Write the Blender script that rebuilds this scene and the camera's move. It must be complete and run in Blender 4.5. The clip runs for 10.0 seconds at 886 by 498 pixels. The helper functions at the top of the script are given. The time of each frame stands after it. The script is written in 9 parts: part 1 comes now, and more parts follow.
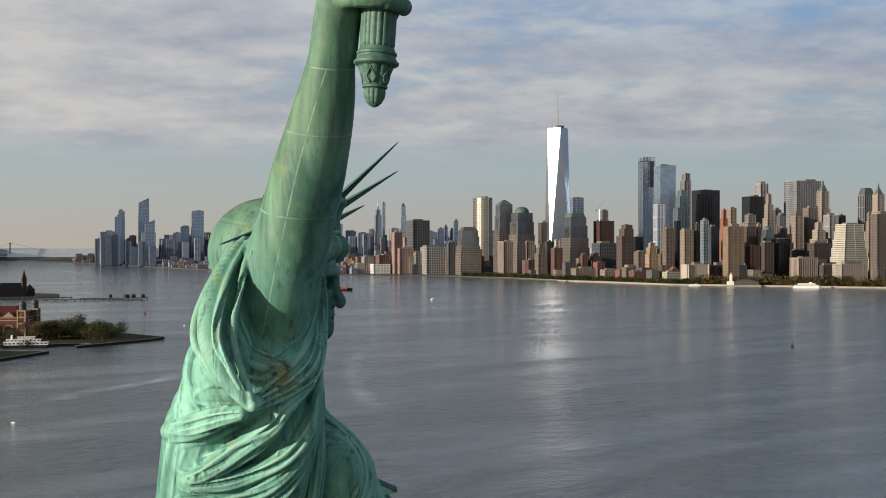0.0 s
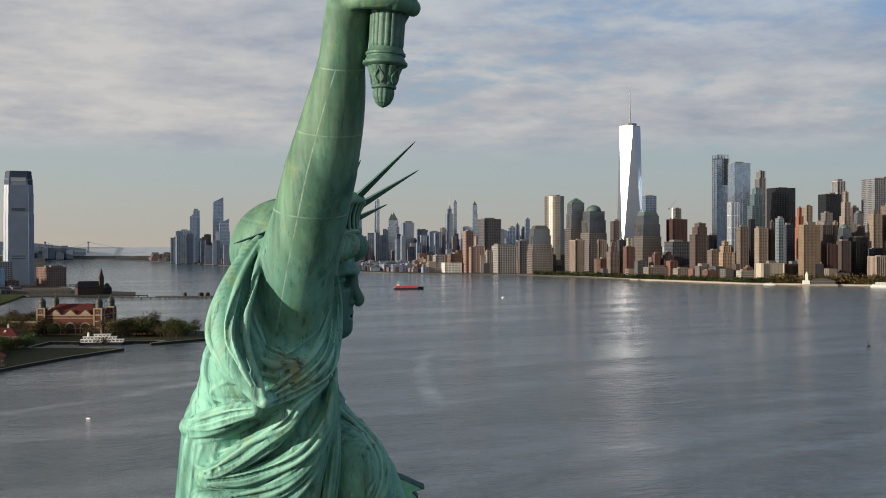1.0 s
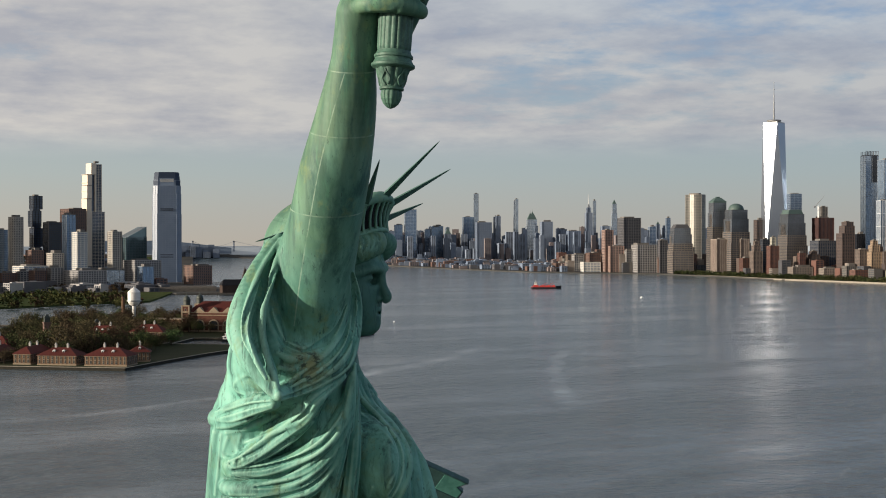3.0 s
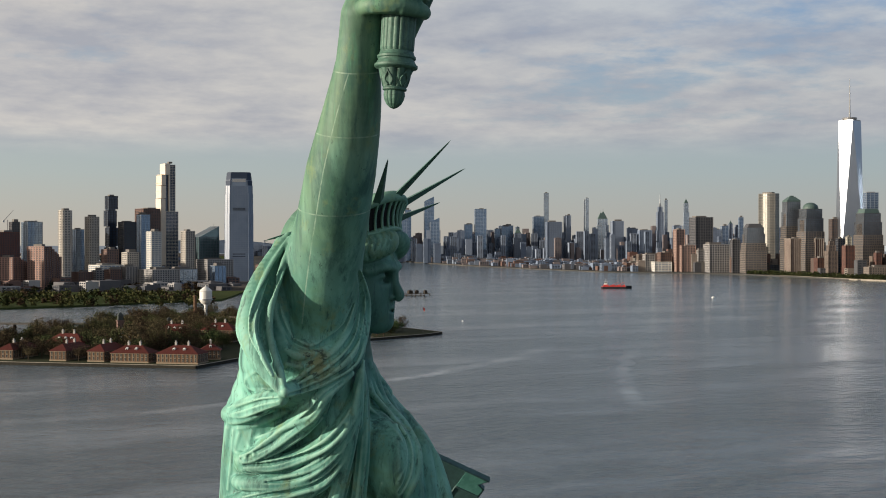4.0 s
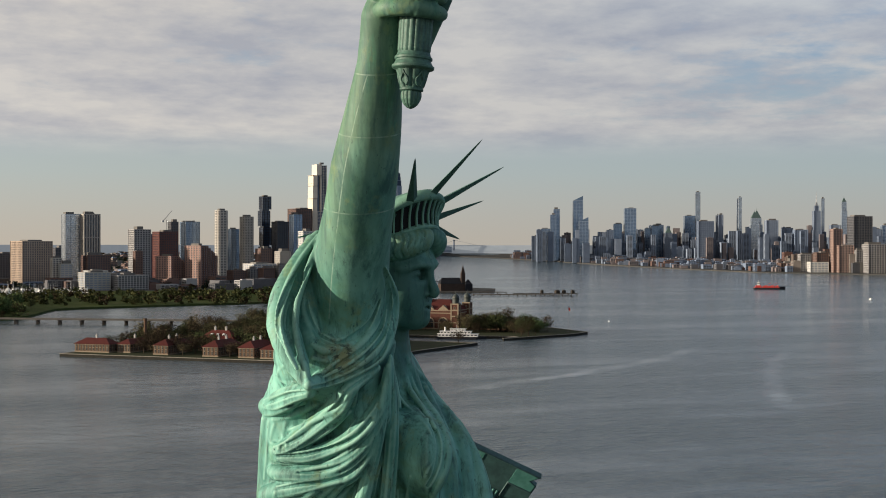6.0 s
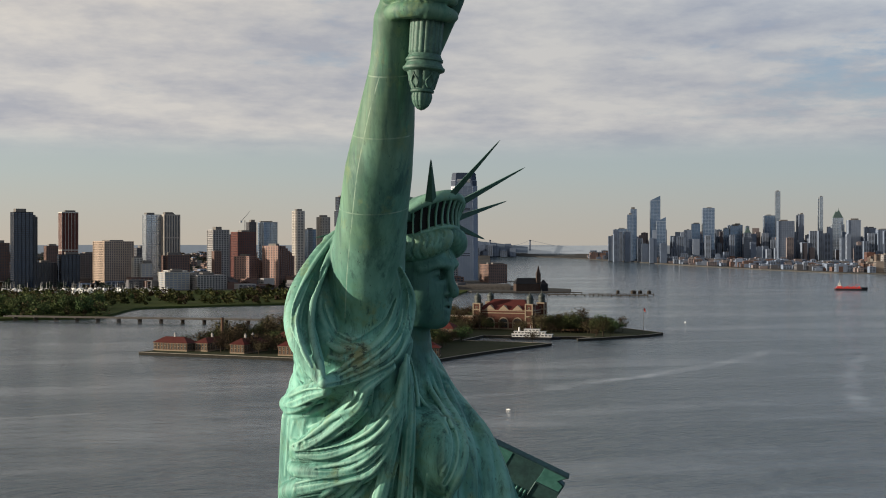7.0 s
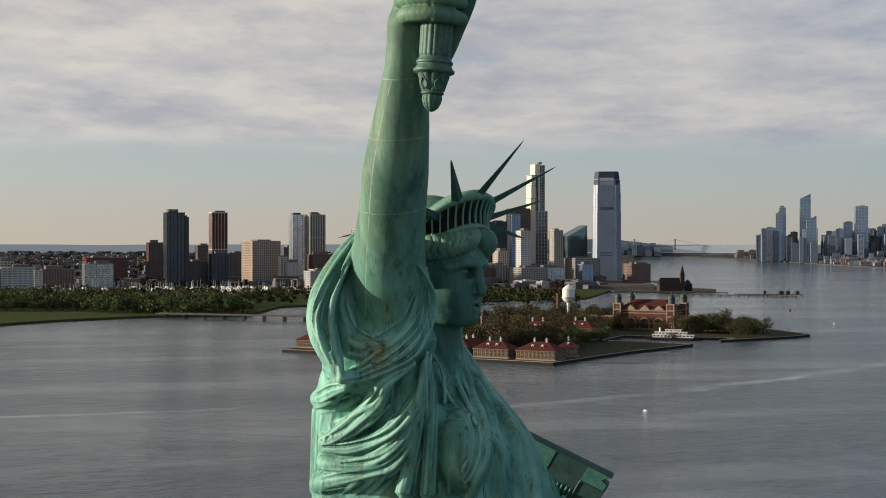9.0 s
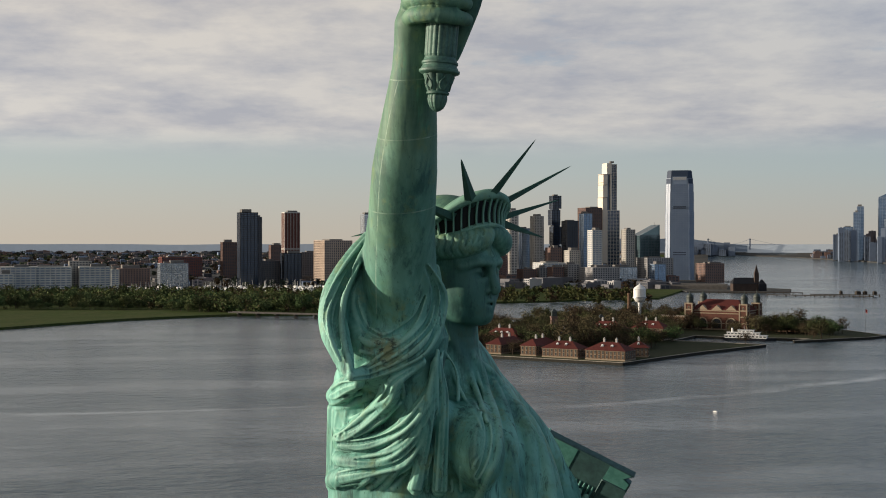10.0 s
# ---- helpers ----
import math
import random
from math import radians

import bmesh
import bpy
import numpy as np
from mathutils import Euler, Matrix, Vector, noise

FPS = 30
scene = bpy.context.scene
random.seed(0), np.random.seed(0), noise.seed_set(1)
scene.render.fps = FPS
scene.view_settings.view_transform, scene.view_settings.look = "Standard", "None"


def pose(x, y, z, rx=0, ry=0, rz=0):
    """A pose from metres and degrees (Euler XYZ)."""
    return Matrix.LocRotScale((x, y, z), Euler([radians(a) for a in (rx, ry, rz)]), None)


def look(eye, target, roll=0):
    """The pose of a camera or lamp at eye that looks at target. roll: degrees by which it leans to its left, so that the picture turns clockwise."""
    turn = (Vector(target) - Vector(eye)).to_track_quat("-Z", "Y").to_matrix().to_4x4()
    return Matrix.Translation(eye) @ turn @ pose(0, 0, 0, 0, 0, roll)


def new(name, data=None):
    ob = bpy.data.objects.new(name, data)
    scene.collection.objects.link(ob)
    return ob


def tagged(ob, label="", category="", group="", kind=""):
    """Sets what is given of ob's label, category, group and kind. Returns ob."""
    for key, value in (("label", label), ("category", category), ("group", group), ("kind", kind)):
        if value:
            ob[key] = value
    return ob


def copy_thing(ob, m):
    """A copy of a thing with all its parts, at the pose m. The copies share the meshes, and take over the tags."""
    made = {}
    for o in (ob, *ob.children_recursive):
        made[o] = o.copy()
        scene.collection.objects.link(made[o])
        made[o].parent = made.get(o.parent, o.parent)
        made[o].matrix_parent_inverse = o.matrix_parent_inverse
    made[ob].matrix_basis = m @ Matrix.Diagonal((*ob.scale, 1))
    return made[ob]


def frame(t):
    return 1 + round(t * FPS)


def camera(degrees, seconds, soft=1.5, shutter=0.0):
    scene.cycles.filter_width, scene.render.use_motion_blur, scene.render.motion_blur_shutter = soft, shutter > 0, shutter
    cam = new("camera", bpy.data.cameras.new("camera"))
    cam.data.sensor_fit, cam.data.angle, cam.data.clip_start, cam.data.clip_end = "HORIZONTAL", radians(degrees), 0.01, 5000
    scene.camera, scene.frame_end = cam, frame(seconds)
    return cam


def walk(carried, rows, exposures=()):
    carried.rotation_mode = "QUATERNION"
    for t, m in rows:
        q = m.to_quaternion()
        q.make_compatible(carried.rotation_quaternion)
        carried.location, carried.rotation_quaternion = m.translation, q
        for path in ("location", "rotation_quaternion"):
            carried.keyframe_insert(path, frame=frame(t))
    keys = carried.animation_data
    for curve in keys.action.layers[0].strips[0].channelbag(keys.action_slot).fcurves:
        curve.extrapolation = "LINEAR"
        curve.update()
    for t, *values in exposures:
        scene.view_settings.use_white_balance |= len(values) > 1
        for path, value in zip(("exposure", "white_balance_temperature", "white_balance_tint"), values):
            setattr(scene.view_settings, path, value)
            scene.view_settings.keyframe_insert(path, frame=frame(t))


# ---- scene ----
# ---- camera: a slow arc round the statue, x east, y north, z above the water ----
cam = camera(38.23, 10.0, soft=1.0)
ROWS = [
    (0.0, -24.532, -33.950, 83.107, -40.140, -0.072, 0.030),
    (0.5, -23.883, -34.637, 83.115, -38.529, -0.105, 0.045),
    (1.0, -23.194, -35.356, 83.108, -36.914, -0.129, 0.058),
    (1.5, -22.487, -36.085, 83.088, -35.332, -0.131, 0.055),
    (2.0, -21.760, -36.807, 83.074, -33.761, -0.138, 0.044),
    (2.5, -20.999, -37.525, 83.072, -32.204, -0.148, 0.046),
    (4.0, -18.503, -39.555, 83.044, -27.494, -0.184, 0.019),
    (4.5, -17.621, -40.173, 83.015, -25.846, -0.182, 0.004),
    (5.0, -16.734, -40.772, 82.990, -24.176, -0.187, -0.018),
    (5.5, -15.830, -41.353, 82.974, -22.508, -0.198, -0.033),
    (7.0, -13.022, -42.919, 82.974, -17.368, -0.199, -0.041),
    (7.5, -12.023, -43.395, 82.968, -15.743, -0.196, -0.033),
    (8.0, -11.005, -43.846, 82.971, -14.148, -0.207, -0.035),
    (8.5, -9.979, -44.259, 82.968, -12.537, -0.218, -0.034),
    (9.0, -8.949, -44.647, 82.969, -10.916, -0.231, -0.026),
    (9.5, -7.906, -45.017, 82.968, -9.288, -0.242, -0.015),
    (10.0, -6.832, -45.376, 82.947, -7.684, -0.251, -0.005),
]
walk(cam, [(t, pose(x, y, z, 90 + pitch, roll, yaw)) for t, x, y, z, yaw, pitch, roll in ROWS])

# ---- world, sun, exposure ----
SUN_AZ, SUN_EL = 282.6, 10.5
world = bpy.data.worlds.new("evening_sky")
scene.world = world
world.use_nodes = True
wt = world.node_tree
wt.nodes.clear()


def node(tree, kind, **values):
    n = tree.nodes.new(kind)
    for key, value in values.items():
        if key.startswith("in_"):
            n.inputs[int(key[3:])].default_value = value
        else:
            setattr(n, key, value)
    return n


def math_node(tree, op, a, b=None, c=None, clamp=False):
    n = node(tree, "ShaderNodeMath", operation=op, use_clamp=clamp)
    for i, v in enumerate((a, b, c)):
        if v is None:
            continue
        if isinstance(v, (int, float)):
            n.inputs[i].default_value = v
        else:
            tree.links.new(v, n.inputs[i])
    return n.outputs[0]


def mix_col(tree, fac, a, b, blend="MIX"):
    n = node(tree, "ShaderNodeMix", data_type="RGBA", blend_type=blend)
    for i, v in ((0, fac), (6, a), (7, b)):
        if isinstance(v, (int, float)):
            n.inputs[i].default_value = v
        elif isinstance(v, tuple):
            n.inputs[i].default_value = (*v, 1) if len(v) == 3 else v
        else:
            tree.links.new(v, n.inputs[i])
    return n.outputs[2]


def ramp(tree, fac, *stops, smooth=False):
    n = node(tree, "ShaderNodeValToRGB")
    n.color_ramp.interpolation = "EASE" if smooth else "LINEAR"
    while len(n.color_ramp.elements) < len(stops):
        n.color_ramp.elements.new(0.5)
    for e, (p, c) in zip(n.color_ramp.elements, stops):
        e.position = p
        e.color = (c, c, c, 1) if isinstance(c, (int, float)) else (*c, 1)
    tree.links.new(fac, n.inputs[0])
    return n.outputs[0]


def noise_node(tree, vec, scale, detail=4.0, rough=0.55, out=0):
    n = node(tree, "ShaderNodeTexNoise")
    n.inputs["Scale"].default_value, n.inputs["Detail"].default_value, n.inputs["Roughness"].default_value = scale, detail, rough
    tree.links.new(vec, n.inputs["Vector"])
    return n.outputs[out]


def west_early(sep):
    return math_node(wt, "ADD", math_node(wt, "MULTIPLY", sep.outputs[0], math.sin(radians(SUN_AZ))), math_node(wt, "MULTIPLY", sep.outputs[1], math.cos(radians(SUN_AZ))))


def build_sky():
    co = node(wt, "ShaderNodeTexCoord").outputs["Generated"]
    sep = node(wt, "ShaderNodeSeparateXYZ")
    wt.links.new(co, sep.inputs[0])
    sky = node(wt, "ShaderNodeTexSky", sky_type="NISHITA", sun_disc=False, sun_elevation=radians(SUN_EL), sun_rotation=radians(SUN_AZ), altitude=0, air_density=1.0, dust_density=2.0, ozone_density=1.0)
    up = math_node(wt, "MAXIMUM", sep.outputs[2], 0.004)
    # a flat cloud deck seen in perspective: the direction over its height
    deck = node(wt, "ShaderNodeCombineXYZ")
    high = math_node(wt, "ADD", up, 0.10)
    wt.links.new(math_node(wt, "DIVIDE", sep.outputs[0], high), deck.inputs[0])
    wt.links.new(math_node(wt, "DIVIDE", sep.outputs[1], high), deck.inputs[1])
    big = noise_node(wt, deck.outputs[0], 0.95, 7.0, 0.58)
    fine = noise_node(wt, deck.outputs[0], 4.6, 8.0, 0.6)
    # small puffs at the far rim of the deck
    low = node(wt, "ShaderNodeMapping")
    wt.links.new(co, low.inputs[0])
    low.inputs["Scale"].default_value = (1.0, 1.0, 3.2)
    puff = noise_node(wt, low.outputs[0], 17.0, 6.0, 0.6)
    shape = math_node(wt, "ADD", math_node(wt, "MULTIPLY", big, 0.50), math_node(wt, "ADD", math_node(wt, "MULTIPLY", fine, 0.26), math_node(wt, "MULTIPLY", puff, 0.24)))
    fade = node(wt, "ShaderNodeMapRange", interpolation_type="SMOOTHSTEP")
    wt.links.new(up, fade.inputs[0])
    fade.inputs[1].default_value, fade.inputs[2].default_value = 0.062, 0.092
    shape = math_node(wt, "MULTIPLY_ADD", WEST_COVER, west_early(sep), shape)
    cover = math_node(wt, "MULTIPLY", ramp(wt, shape, (0.31, 0.0), (0.455, 1.0), smooth=True), fade.outputs[0])
    lump = math_node(wt, "ADD", math_node(wt, "MULTIPLY", noise_node(wt, deck.outputs[0], 1.7, 7.0, 0.58), 0.6), math_node(wt, "MULTIPLY", puff, 0.4))
    tone = ramp(wt, lump, (0.38, CLOUD_GREY), (0.60, CLOUD_LIGHT))
    west = math_node(wt, "ADD", math_node(wt, "MULTIPLY", sep.outputs[0], math.sin(radians(SUN_AZ))), math_node(wt, "MULTIPLY", sep.outputs[1], math.cos(radians(SUN_AZ))))
    haze = ramp(wt, up, (0.0, HAZE_LOW), (0.055, HAZE_MID), (0.16, HAZE_BLUE), (0.6, (0.25, 0.37, 0.60)))
    nishita = node(wt, "ShaderNodeVectorMath", operation="SCALE")
    wt.links.new(sky.outputs[0], nishita.inputs[0])
    nishita.inputs["Scale"].default_value = NISHITA
    air = mix_col(wt, 0.75, nishita.outputs[0], haze)
    bg = node(wt, "ShaderNodeBackground")
    bg.inputs[1].default_value = 0.785
    # brighter towards the low sun, and dimmed overhead, out of view, for less fill light
    gain = math_node(wt, "MULTIPLY_ADD", west, 0.20, 1.04)
    gain = math_node(wt, "MULTIPLY", gain, ramp(wt, up, (0.22, 1.0), (0.60, 0.55)))
    lit = node(wt, "ShaderNodeVectorMath", operation="SCALE")
    wt.links.new(mix_col(wt, math_node(wt, "MULTIPLY", cover, 0.9), air, tone), lit.inputs[0])
    wt.links.new(gain, lit.inputs["Scale"])
    # the air is bluer away from the low sun
    tint = node(wt, "ShaderNodeVectorMath", operation="MULTIPLY")
    wt.links.new(lit.outputs[0], tint.inputs[0])
    wt.links.new(ramp(wt, math_node(wt, "MULTIPLY_ADD", west, 0.5, 0.5), (0.1, (0.93, 0.99, 1.07)), (0.55, (1.01, 1.0, 0.99))), tint.inputs[1])
    upper = mix_col(wt, ramp(wt, up, (0.10, 0.0), (0.26, 1.0), smooth=True), (1.0, 1.0, 1.0), ramp(wt, math_node(wt, "MULTIPLY_ADD", west, 0.5, 0.5), (0.10, (0.68, 0.99, 1.34)), (0.25, (0.84, 1.0, 1.17)), (0.40, (0.97, 1.0, 1.02)), (0.66, (1.10, 1.04, 0.95))))
    vault = node(wt, "ShaderNodeVectorMath", operation="MULTIPLY")
    wt.links.new(tint.outputs[0], vault.inputs[0])
    wt.links.new(upper, vault.inputs[1])
    wt.links.new(vault.outputs[0], bg.inputs[0])
    wt.links.new(bg.outputs[0], node(wt, "ShaderNodeOutputWorld").inputs[0])


NISHITA = 0.1
WEST_COVER = 0.10
CLOUD_GREY, CLOUD_LIGHT = (0.385, 0.39, 0.43), (0.61, 0.58, 0.545)
HAZE_LOW, HAZE_MID, HAZE_BLUE = (0.60, 0.54, 0.46), (0.47, 0.53, 0.54), (0.32, 0.43, 0.57)
build_sky()

sun = new("sun", bpy.data.lights.new("sun", "SUN"))
sun.data.energy, sun.data.angle, sun.data.color = 5.0, radians(1.0), (1.0, 0.86, 0.69)
to_sun = Vector((math.sin(radians(SUN_AZ)) * math.cos(radians(SUN_EL)), math.cos(radians(SUN_AZ)) * math.cos(radians(SUN_EL)), math.sin(radians(SUN_EL))))
sun.matrix_world = look(to_sun * 300, (0, 0, 0))
scene.view_settings.exposure = 0.35

# ---- materials ----


def material(name, colour, rough=0.7, metal=0.0, noises=(), bump=0.0, bump_scale=1.0, vary=0.0, coat=0.0, spec=0.5):
    """A Principled surface with noise layers (scale, colour, amount) over its colour, at object scale."""
    if rough >= 0.75:
        spec = min(spec, 0.12)
    m = bpy.data.materials.new(name)
    m.use_nodes = True
    t = m.node_tree
    b = t.nodes["Principled BSDF"]
    co = node(t, "ShaderNodeTexCoord").outputs["Object"]
    c = node(t, "ShaderNodeRGB")
    c.outputs[0].default_value = (*colour, 1)
    out = c.outputs[0]
    for scale, col, amount in noises:
        f = ramp(t, noise_node(t, co, scale, 5.0, 0.6), (0.42, 0.0), (0.62, amount))
        out = mix_col(t, f, out, col)
    if vary:
        info = node(t, "ShaderNodeObjectInfo").outputs["Random"]
        hsv = node(t, "ShaderNodeHueSaturation")
        t.links.new(out, hsv.inputs["Color"])
        t.links.new(math_node(t, "MULTIPLY_ADD", info, 2 * vary, 1 - vary), hsv.inputs["Value"])
        out = hsv.outputs[0]
    t.links.new(out, b.inputs["Base Color"])
    b.inputs["Roughness"].default_value, b.inputs["Metallic"].default_value = rough, metal
    b.inputs["Specular IOR Level"].default_value = spec
    if bump:
        n = node(t, "ShaderNodeBump")
        n.inputs["Strength"].default_value = bump
        t.links.new(noise_node(t, co, bump_scale, 6.0, 0.6), n.inputs["Height"])
        t.links.new(n.outputs[0], b.inputs["Normal"])
    return m


# wakes: centre, radius, middle of the stretch, its reach, width
WAKES = ((22, 1092, 515, 258, 649, 179, 11), (13, 1299, 694, 404, 743, 216, 12), (1878, -346, 1722, 480, 649, 220, 9), (-86, 980, 384, -57, 602, 91, 5))


def water_material():
    m = bpy.data.materials.new("harbour_water")
    m.use_nodes = True
    t = m.node_tree
    b = t.nodes["Principled BSDF"]
    co = node(t, "ShaderNodeTexCoord").outputs["Object"]

    def stretched(sx, sy, turn):
        mp = node(t, "ShaderNodeMapping")
        t.links.new(co, mp.inputs[0])
        mp.inputs["Scale"].default_value, mp.inputs["Rotation"].default_value = (sx, sy, 1), (0, 0, radians(turn))
        return mp.outputs[0]

    swell = noise_node(t, stretched(0.075, 0.125, 45), 1.0, 2.5, 0.5)
    ripple = noise_node(t, stretched(0.22, 0.42, 40), 1.0, 5.0, 0.65)
    lane = noise_node(t, stretched(0.0022, 0.012, 60), 1.0, 5.0, 0.6)
    calm = ramp(t, lane, (0.40, 0.40), (0.60, 1.0), smooth=True)
    # gusts: patches and thin lanes of rougher water
    gust = noise_node(t, stretched(0.018, 0.034, 52), 1.0, 6.0, 0.65)
    calm = math_node(t, "MULTIPLY", calm, ramp(t, gust, (0.36, 0.66), (0.64, 1.08), smooth=True))
    # old wakes: long curved slicks of smoother water
    flat = node(t, "ShaderNodeVectorMath")
    flat.operation = "MULTIPLY"
    t.links.new(co, flat.inputs[0])
    flat.inputs[1].default_value = (1, 1, 0)
    for x, y, radius, mx, my, reach, wide in WAKES:
        d = node(t, "ShaderNodeVectorMath")
        d.operation = "DISTANCE"
        t.links.new(flat.outputs[0], d.inputs[0])
        d.inputs[1].default_value = (x, y, 0)
        e = node(t, "ShaderNodeVectorMath")
        e.operation = "DISTANCE"
        t.links.new(flat.outputs[0], e.inputs[0])
        e.inputs[1].default_value = (mx, my, 0)
        bent = math_node(t, "ADD", d.outputs["Value"], math_node(t, "MULTIPLY", noise_node(t, co, 0.012, 4.0, 0.6), wide * 2.5))
        off = math_node(t, "MULTIPLY", math_node(t, "ABSOLUTE", math_node(t, "SUBTRACT", bent, radius + wide * 1.25)), 1.0 / wide)
        band = math_node(t, "MULTIPLY", ramp(t, off, (0.2, 1.0), (1.0, 0.0), smooth=True), ramp(t, math_node(t, "MULTIPLY", e.outputs["Value"], 1.0 / reach), (0.6, 1.0), (1.0, 0.0), smooth=True))
        band = math_node(t, "MULTIPLY", band, ramp(t, noise_node(t, co, 0.03, 4.0, 0.6), (0.30, 0.35), (0.6, 0.70)))
        calm = math_node(t, "MULTIPLY", calm, math_node(t, "SUBTRACT", 1.0, band))
    h = math_node(t, "ADD", math_node(t, "MULTIPLY", swell, 1.5), math_node(t, "MULTIPLY", ripple, 0.55))
    n = node(t, "ShaderNodeBump")
    n.inputs["Distance"].default_value = 3.8
    t.links.new(math_node(t, "MULTIPLY", calm, 0.56), n.inputs["Strength"])
    t.links.new(h, n.inputs["Height"])
    t.links.new(n.outputs[0], b.inputs["Normal"])
    t.links.new(mix_col(t, noise_node(t, co, 0.0016, 3.0, 0.5), (0.070, 0.108, 0.142), (0.093, 0.121, 0.136)), b.inputs["Base Color"])
    t.links.new(math_node(t, "MULTIPLY_ADD", calm, 0.05, 0.10), b.inputs["Roughness"])
    b.inputs["IOR"].default_value = 1.38
    return m


def copper_material():
    """Verdigris copper: pale run-off streaks, dark soot in broad patches, rusty yellow stains, fine relief."""
    m = bpy.data.materials.new("verdigris_copper")
    m.use_nodes = True
    t = m.node_tree
    b = t.nodes["Principled BSDF"]
    co = node(t, "ShaderNodeTexCoord").outputs["Object"]
    sep = node(t, "ShaderNodeSeparateXYZ")
    t.links.new(co, sep.inputs[0])

    arm_height = node(t, "ShaderNodeMapRange")
    t.links.new(sep.outputs[2], arm_height.inputs[0])
    arm_height.inputs[1].default_value, arm_height.inputs[2].default_value = 80.0, 86.0
    arm_height = arm_height.outputs[0]

    def stretched(s):
        mp = node(t, "ShaderNodeMapping")
        t.links.new(co, mp.inputs[0])
        mp.inputs["Scale"].default_value = s
        return mp.outputs[0]

    base = mix_col(t, ramp(t, noise_node(t, stretched((0.5, 0.5, 0.25)), 1.0, 4.0, 0.6), (0.35, 0.0), (0.65, 1.0)), (0.062, 0.225, 0.182), (0.205, 0.485, 0.398))
    olive = math_node(t, "MULTIPLY", ramp(t, noise_node(t, stretched((0.35, 0.35, 0.2)), 1.0, 4.0, 0.6), (0.32, 0.35), (0.54, 0.95)), arm_height)
    base = mix_col(t, olive, base, (0.115, 0.205, 0.125))
    # long dark runs and bright green bleeds down the bare arm
    stain = ramp(t, noise_node(t, stretched((0.75, 0.75, 0.10)), 1.0, 5.0, 0.6), (0.44, 0.0), (0.60, 0.85))
    base = mix_col(t, math_node(t, "MULTIPLY", stain, arm_height), base, (0.034, 0.100, 0.070))
    bleed = ramp(t, noise_node(t, stretched((1.6, 1.6, 0.22)), 1.7, 5.0, 0.65), (0.56, 0.0), (0.70, 0.6))
    base = mix_col(t, math_node(t, "MULTIPLY", bleed, arm_height), base, (0.075, 0.250, 0.150))
    lower = math_node(t, "SUBTRACT", 1.0, math_node(t, "MULTIPLY", arm_height, 0.7))
    streak = ramp(t, noise_node(t, stretched((2.2, 2.2, 0.20)), 1.0, 4.0, 0.6), (0.55, 0.0), (0.75, 0.35))
    base = mix_col(t, math_node(t, "MULTIPLY", streak, lower), base, (0.30, 0.56, 0.45))
    soot = ramp(t, noise_node(t, stretched((1.3, 1.3, 0.28)), 1.0, 7.0, 0.75), (0.49, 0.0), (0.63, 0.82))
    base = mix_col(t, soot, base, (0.028, 0.095, 0.082))
    rust = ramp(t, noise_node(t, stretched((0.7, 0.7, 0.55)), 1.3, 5.0, 0.65), (0.56, 0.0), (0.70, 0.65))
    base = mix_col(t, rust, base, (0.19, 0.25, 0.09))
    moss = ramp(t, noise_node(t, stretched((0.55, 0.55, 0.75)), 1.0, 6.0, 0.65), (0.52, 0.0), (0.68, 0.5))
    base = mix_col(t, math_node(t, "MULTIPLY", moss, lower), base, (0.110, 0.235, 0.110))
    run = ramp(t, noise_node(t, stretched((3.2, 3.2, 0.35)), 1.0, 6.0, 0.7), (0.56, 0.0), (0.64, 0.8))
    base = mix_col(t, math_node(t, "MULTIPLY", run, lower), base, (0.024, 0.080, 0.072))
    # highlights painted on the folds: convex ridges are tinted paler
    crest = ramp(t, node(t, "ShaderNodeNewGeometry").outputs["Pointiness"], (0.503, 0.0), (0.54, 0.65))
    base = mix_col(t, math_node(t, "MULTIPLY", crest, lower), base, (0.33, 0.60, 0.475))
    # a rusty run below the sleeve's mouth
    far = node(t, "ShaderNodeVectorMath")
    far.operation = "DISTANCE"
    t.links.new(co, far.inputs[0])
    far.inputs[1].default_value = (-2.7, -1.6, 78.85)
    spot = math_node(t, "MULTIPLY", ramp(t, far.outputs["Value"], (0.25, 1.0), (1.15, 0.0)), ramp(t, noise_node(t, stretched((2.5, 2.5, 1.6)), 1.0, 5.0, 0.7), (0.40, 0.0), (0.58, 0.9)))
    base = mix_col(t, spot, base, (0.23, 0.245, 0.115))
    spot = math_node(t, "MULTIPLY", ramp(t, far.outputs["Value"], (0.4, 1.0), (1.7, 0.0)), ramp(t, noise_node(t, stretched((3.0, 3.0, 6.0)), 1.0, 5.0, 0.7), (0.52, 0.0), (0.60, 0.9)))
    base = mix_col(t, spot, base, (0.022, 0.04, 0.03))
    # shade on the face and throat, painted as darker copper
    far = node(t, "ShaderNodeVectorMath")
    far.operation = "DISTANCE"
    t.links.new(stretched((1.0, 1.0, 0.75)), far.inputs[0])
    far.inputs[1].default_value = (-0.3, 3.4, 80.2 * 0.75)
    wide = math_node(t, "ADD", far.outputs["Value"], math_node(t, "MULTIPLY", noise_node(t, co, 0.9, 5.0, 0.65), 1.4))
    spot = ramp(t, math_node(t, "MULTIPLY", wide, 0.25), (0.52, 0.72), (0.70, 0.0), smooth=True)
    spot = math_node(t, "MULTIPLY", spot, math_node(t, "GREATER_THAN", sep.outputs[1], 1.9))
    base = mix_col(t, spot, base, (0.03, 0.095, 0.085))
    speck = ramp(t, noise_node(t, stretched((9, 9, 4)), 1.0, 3.0, 0.6), (0.655, 0.0), (0.72, 0.75))
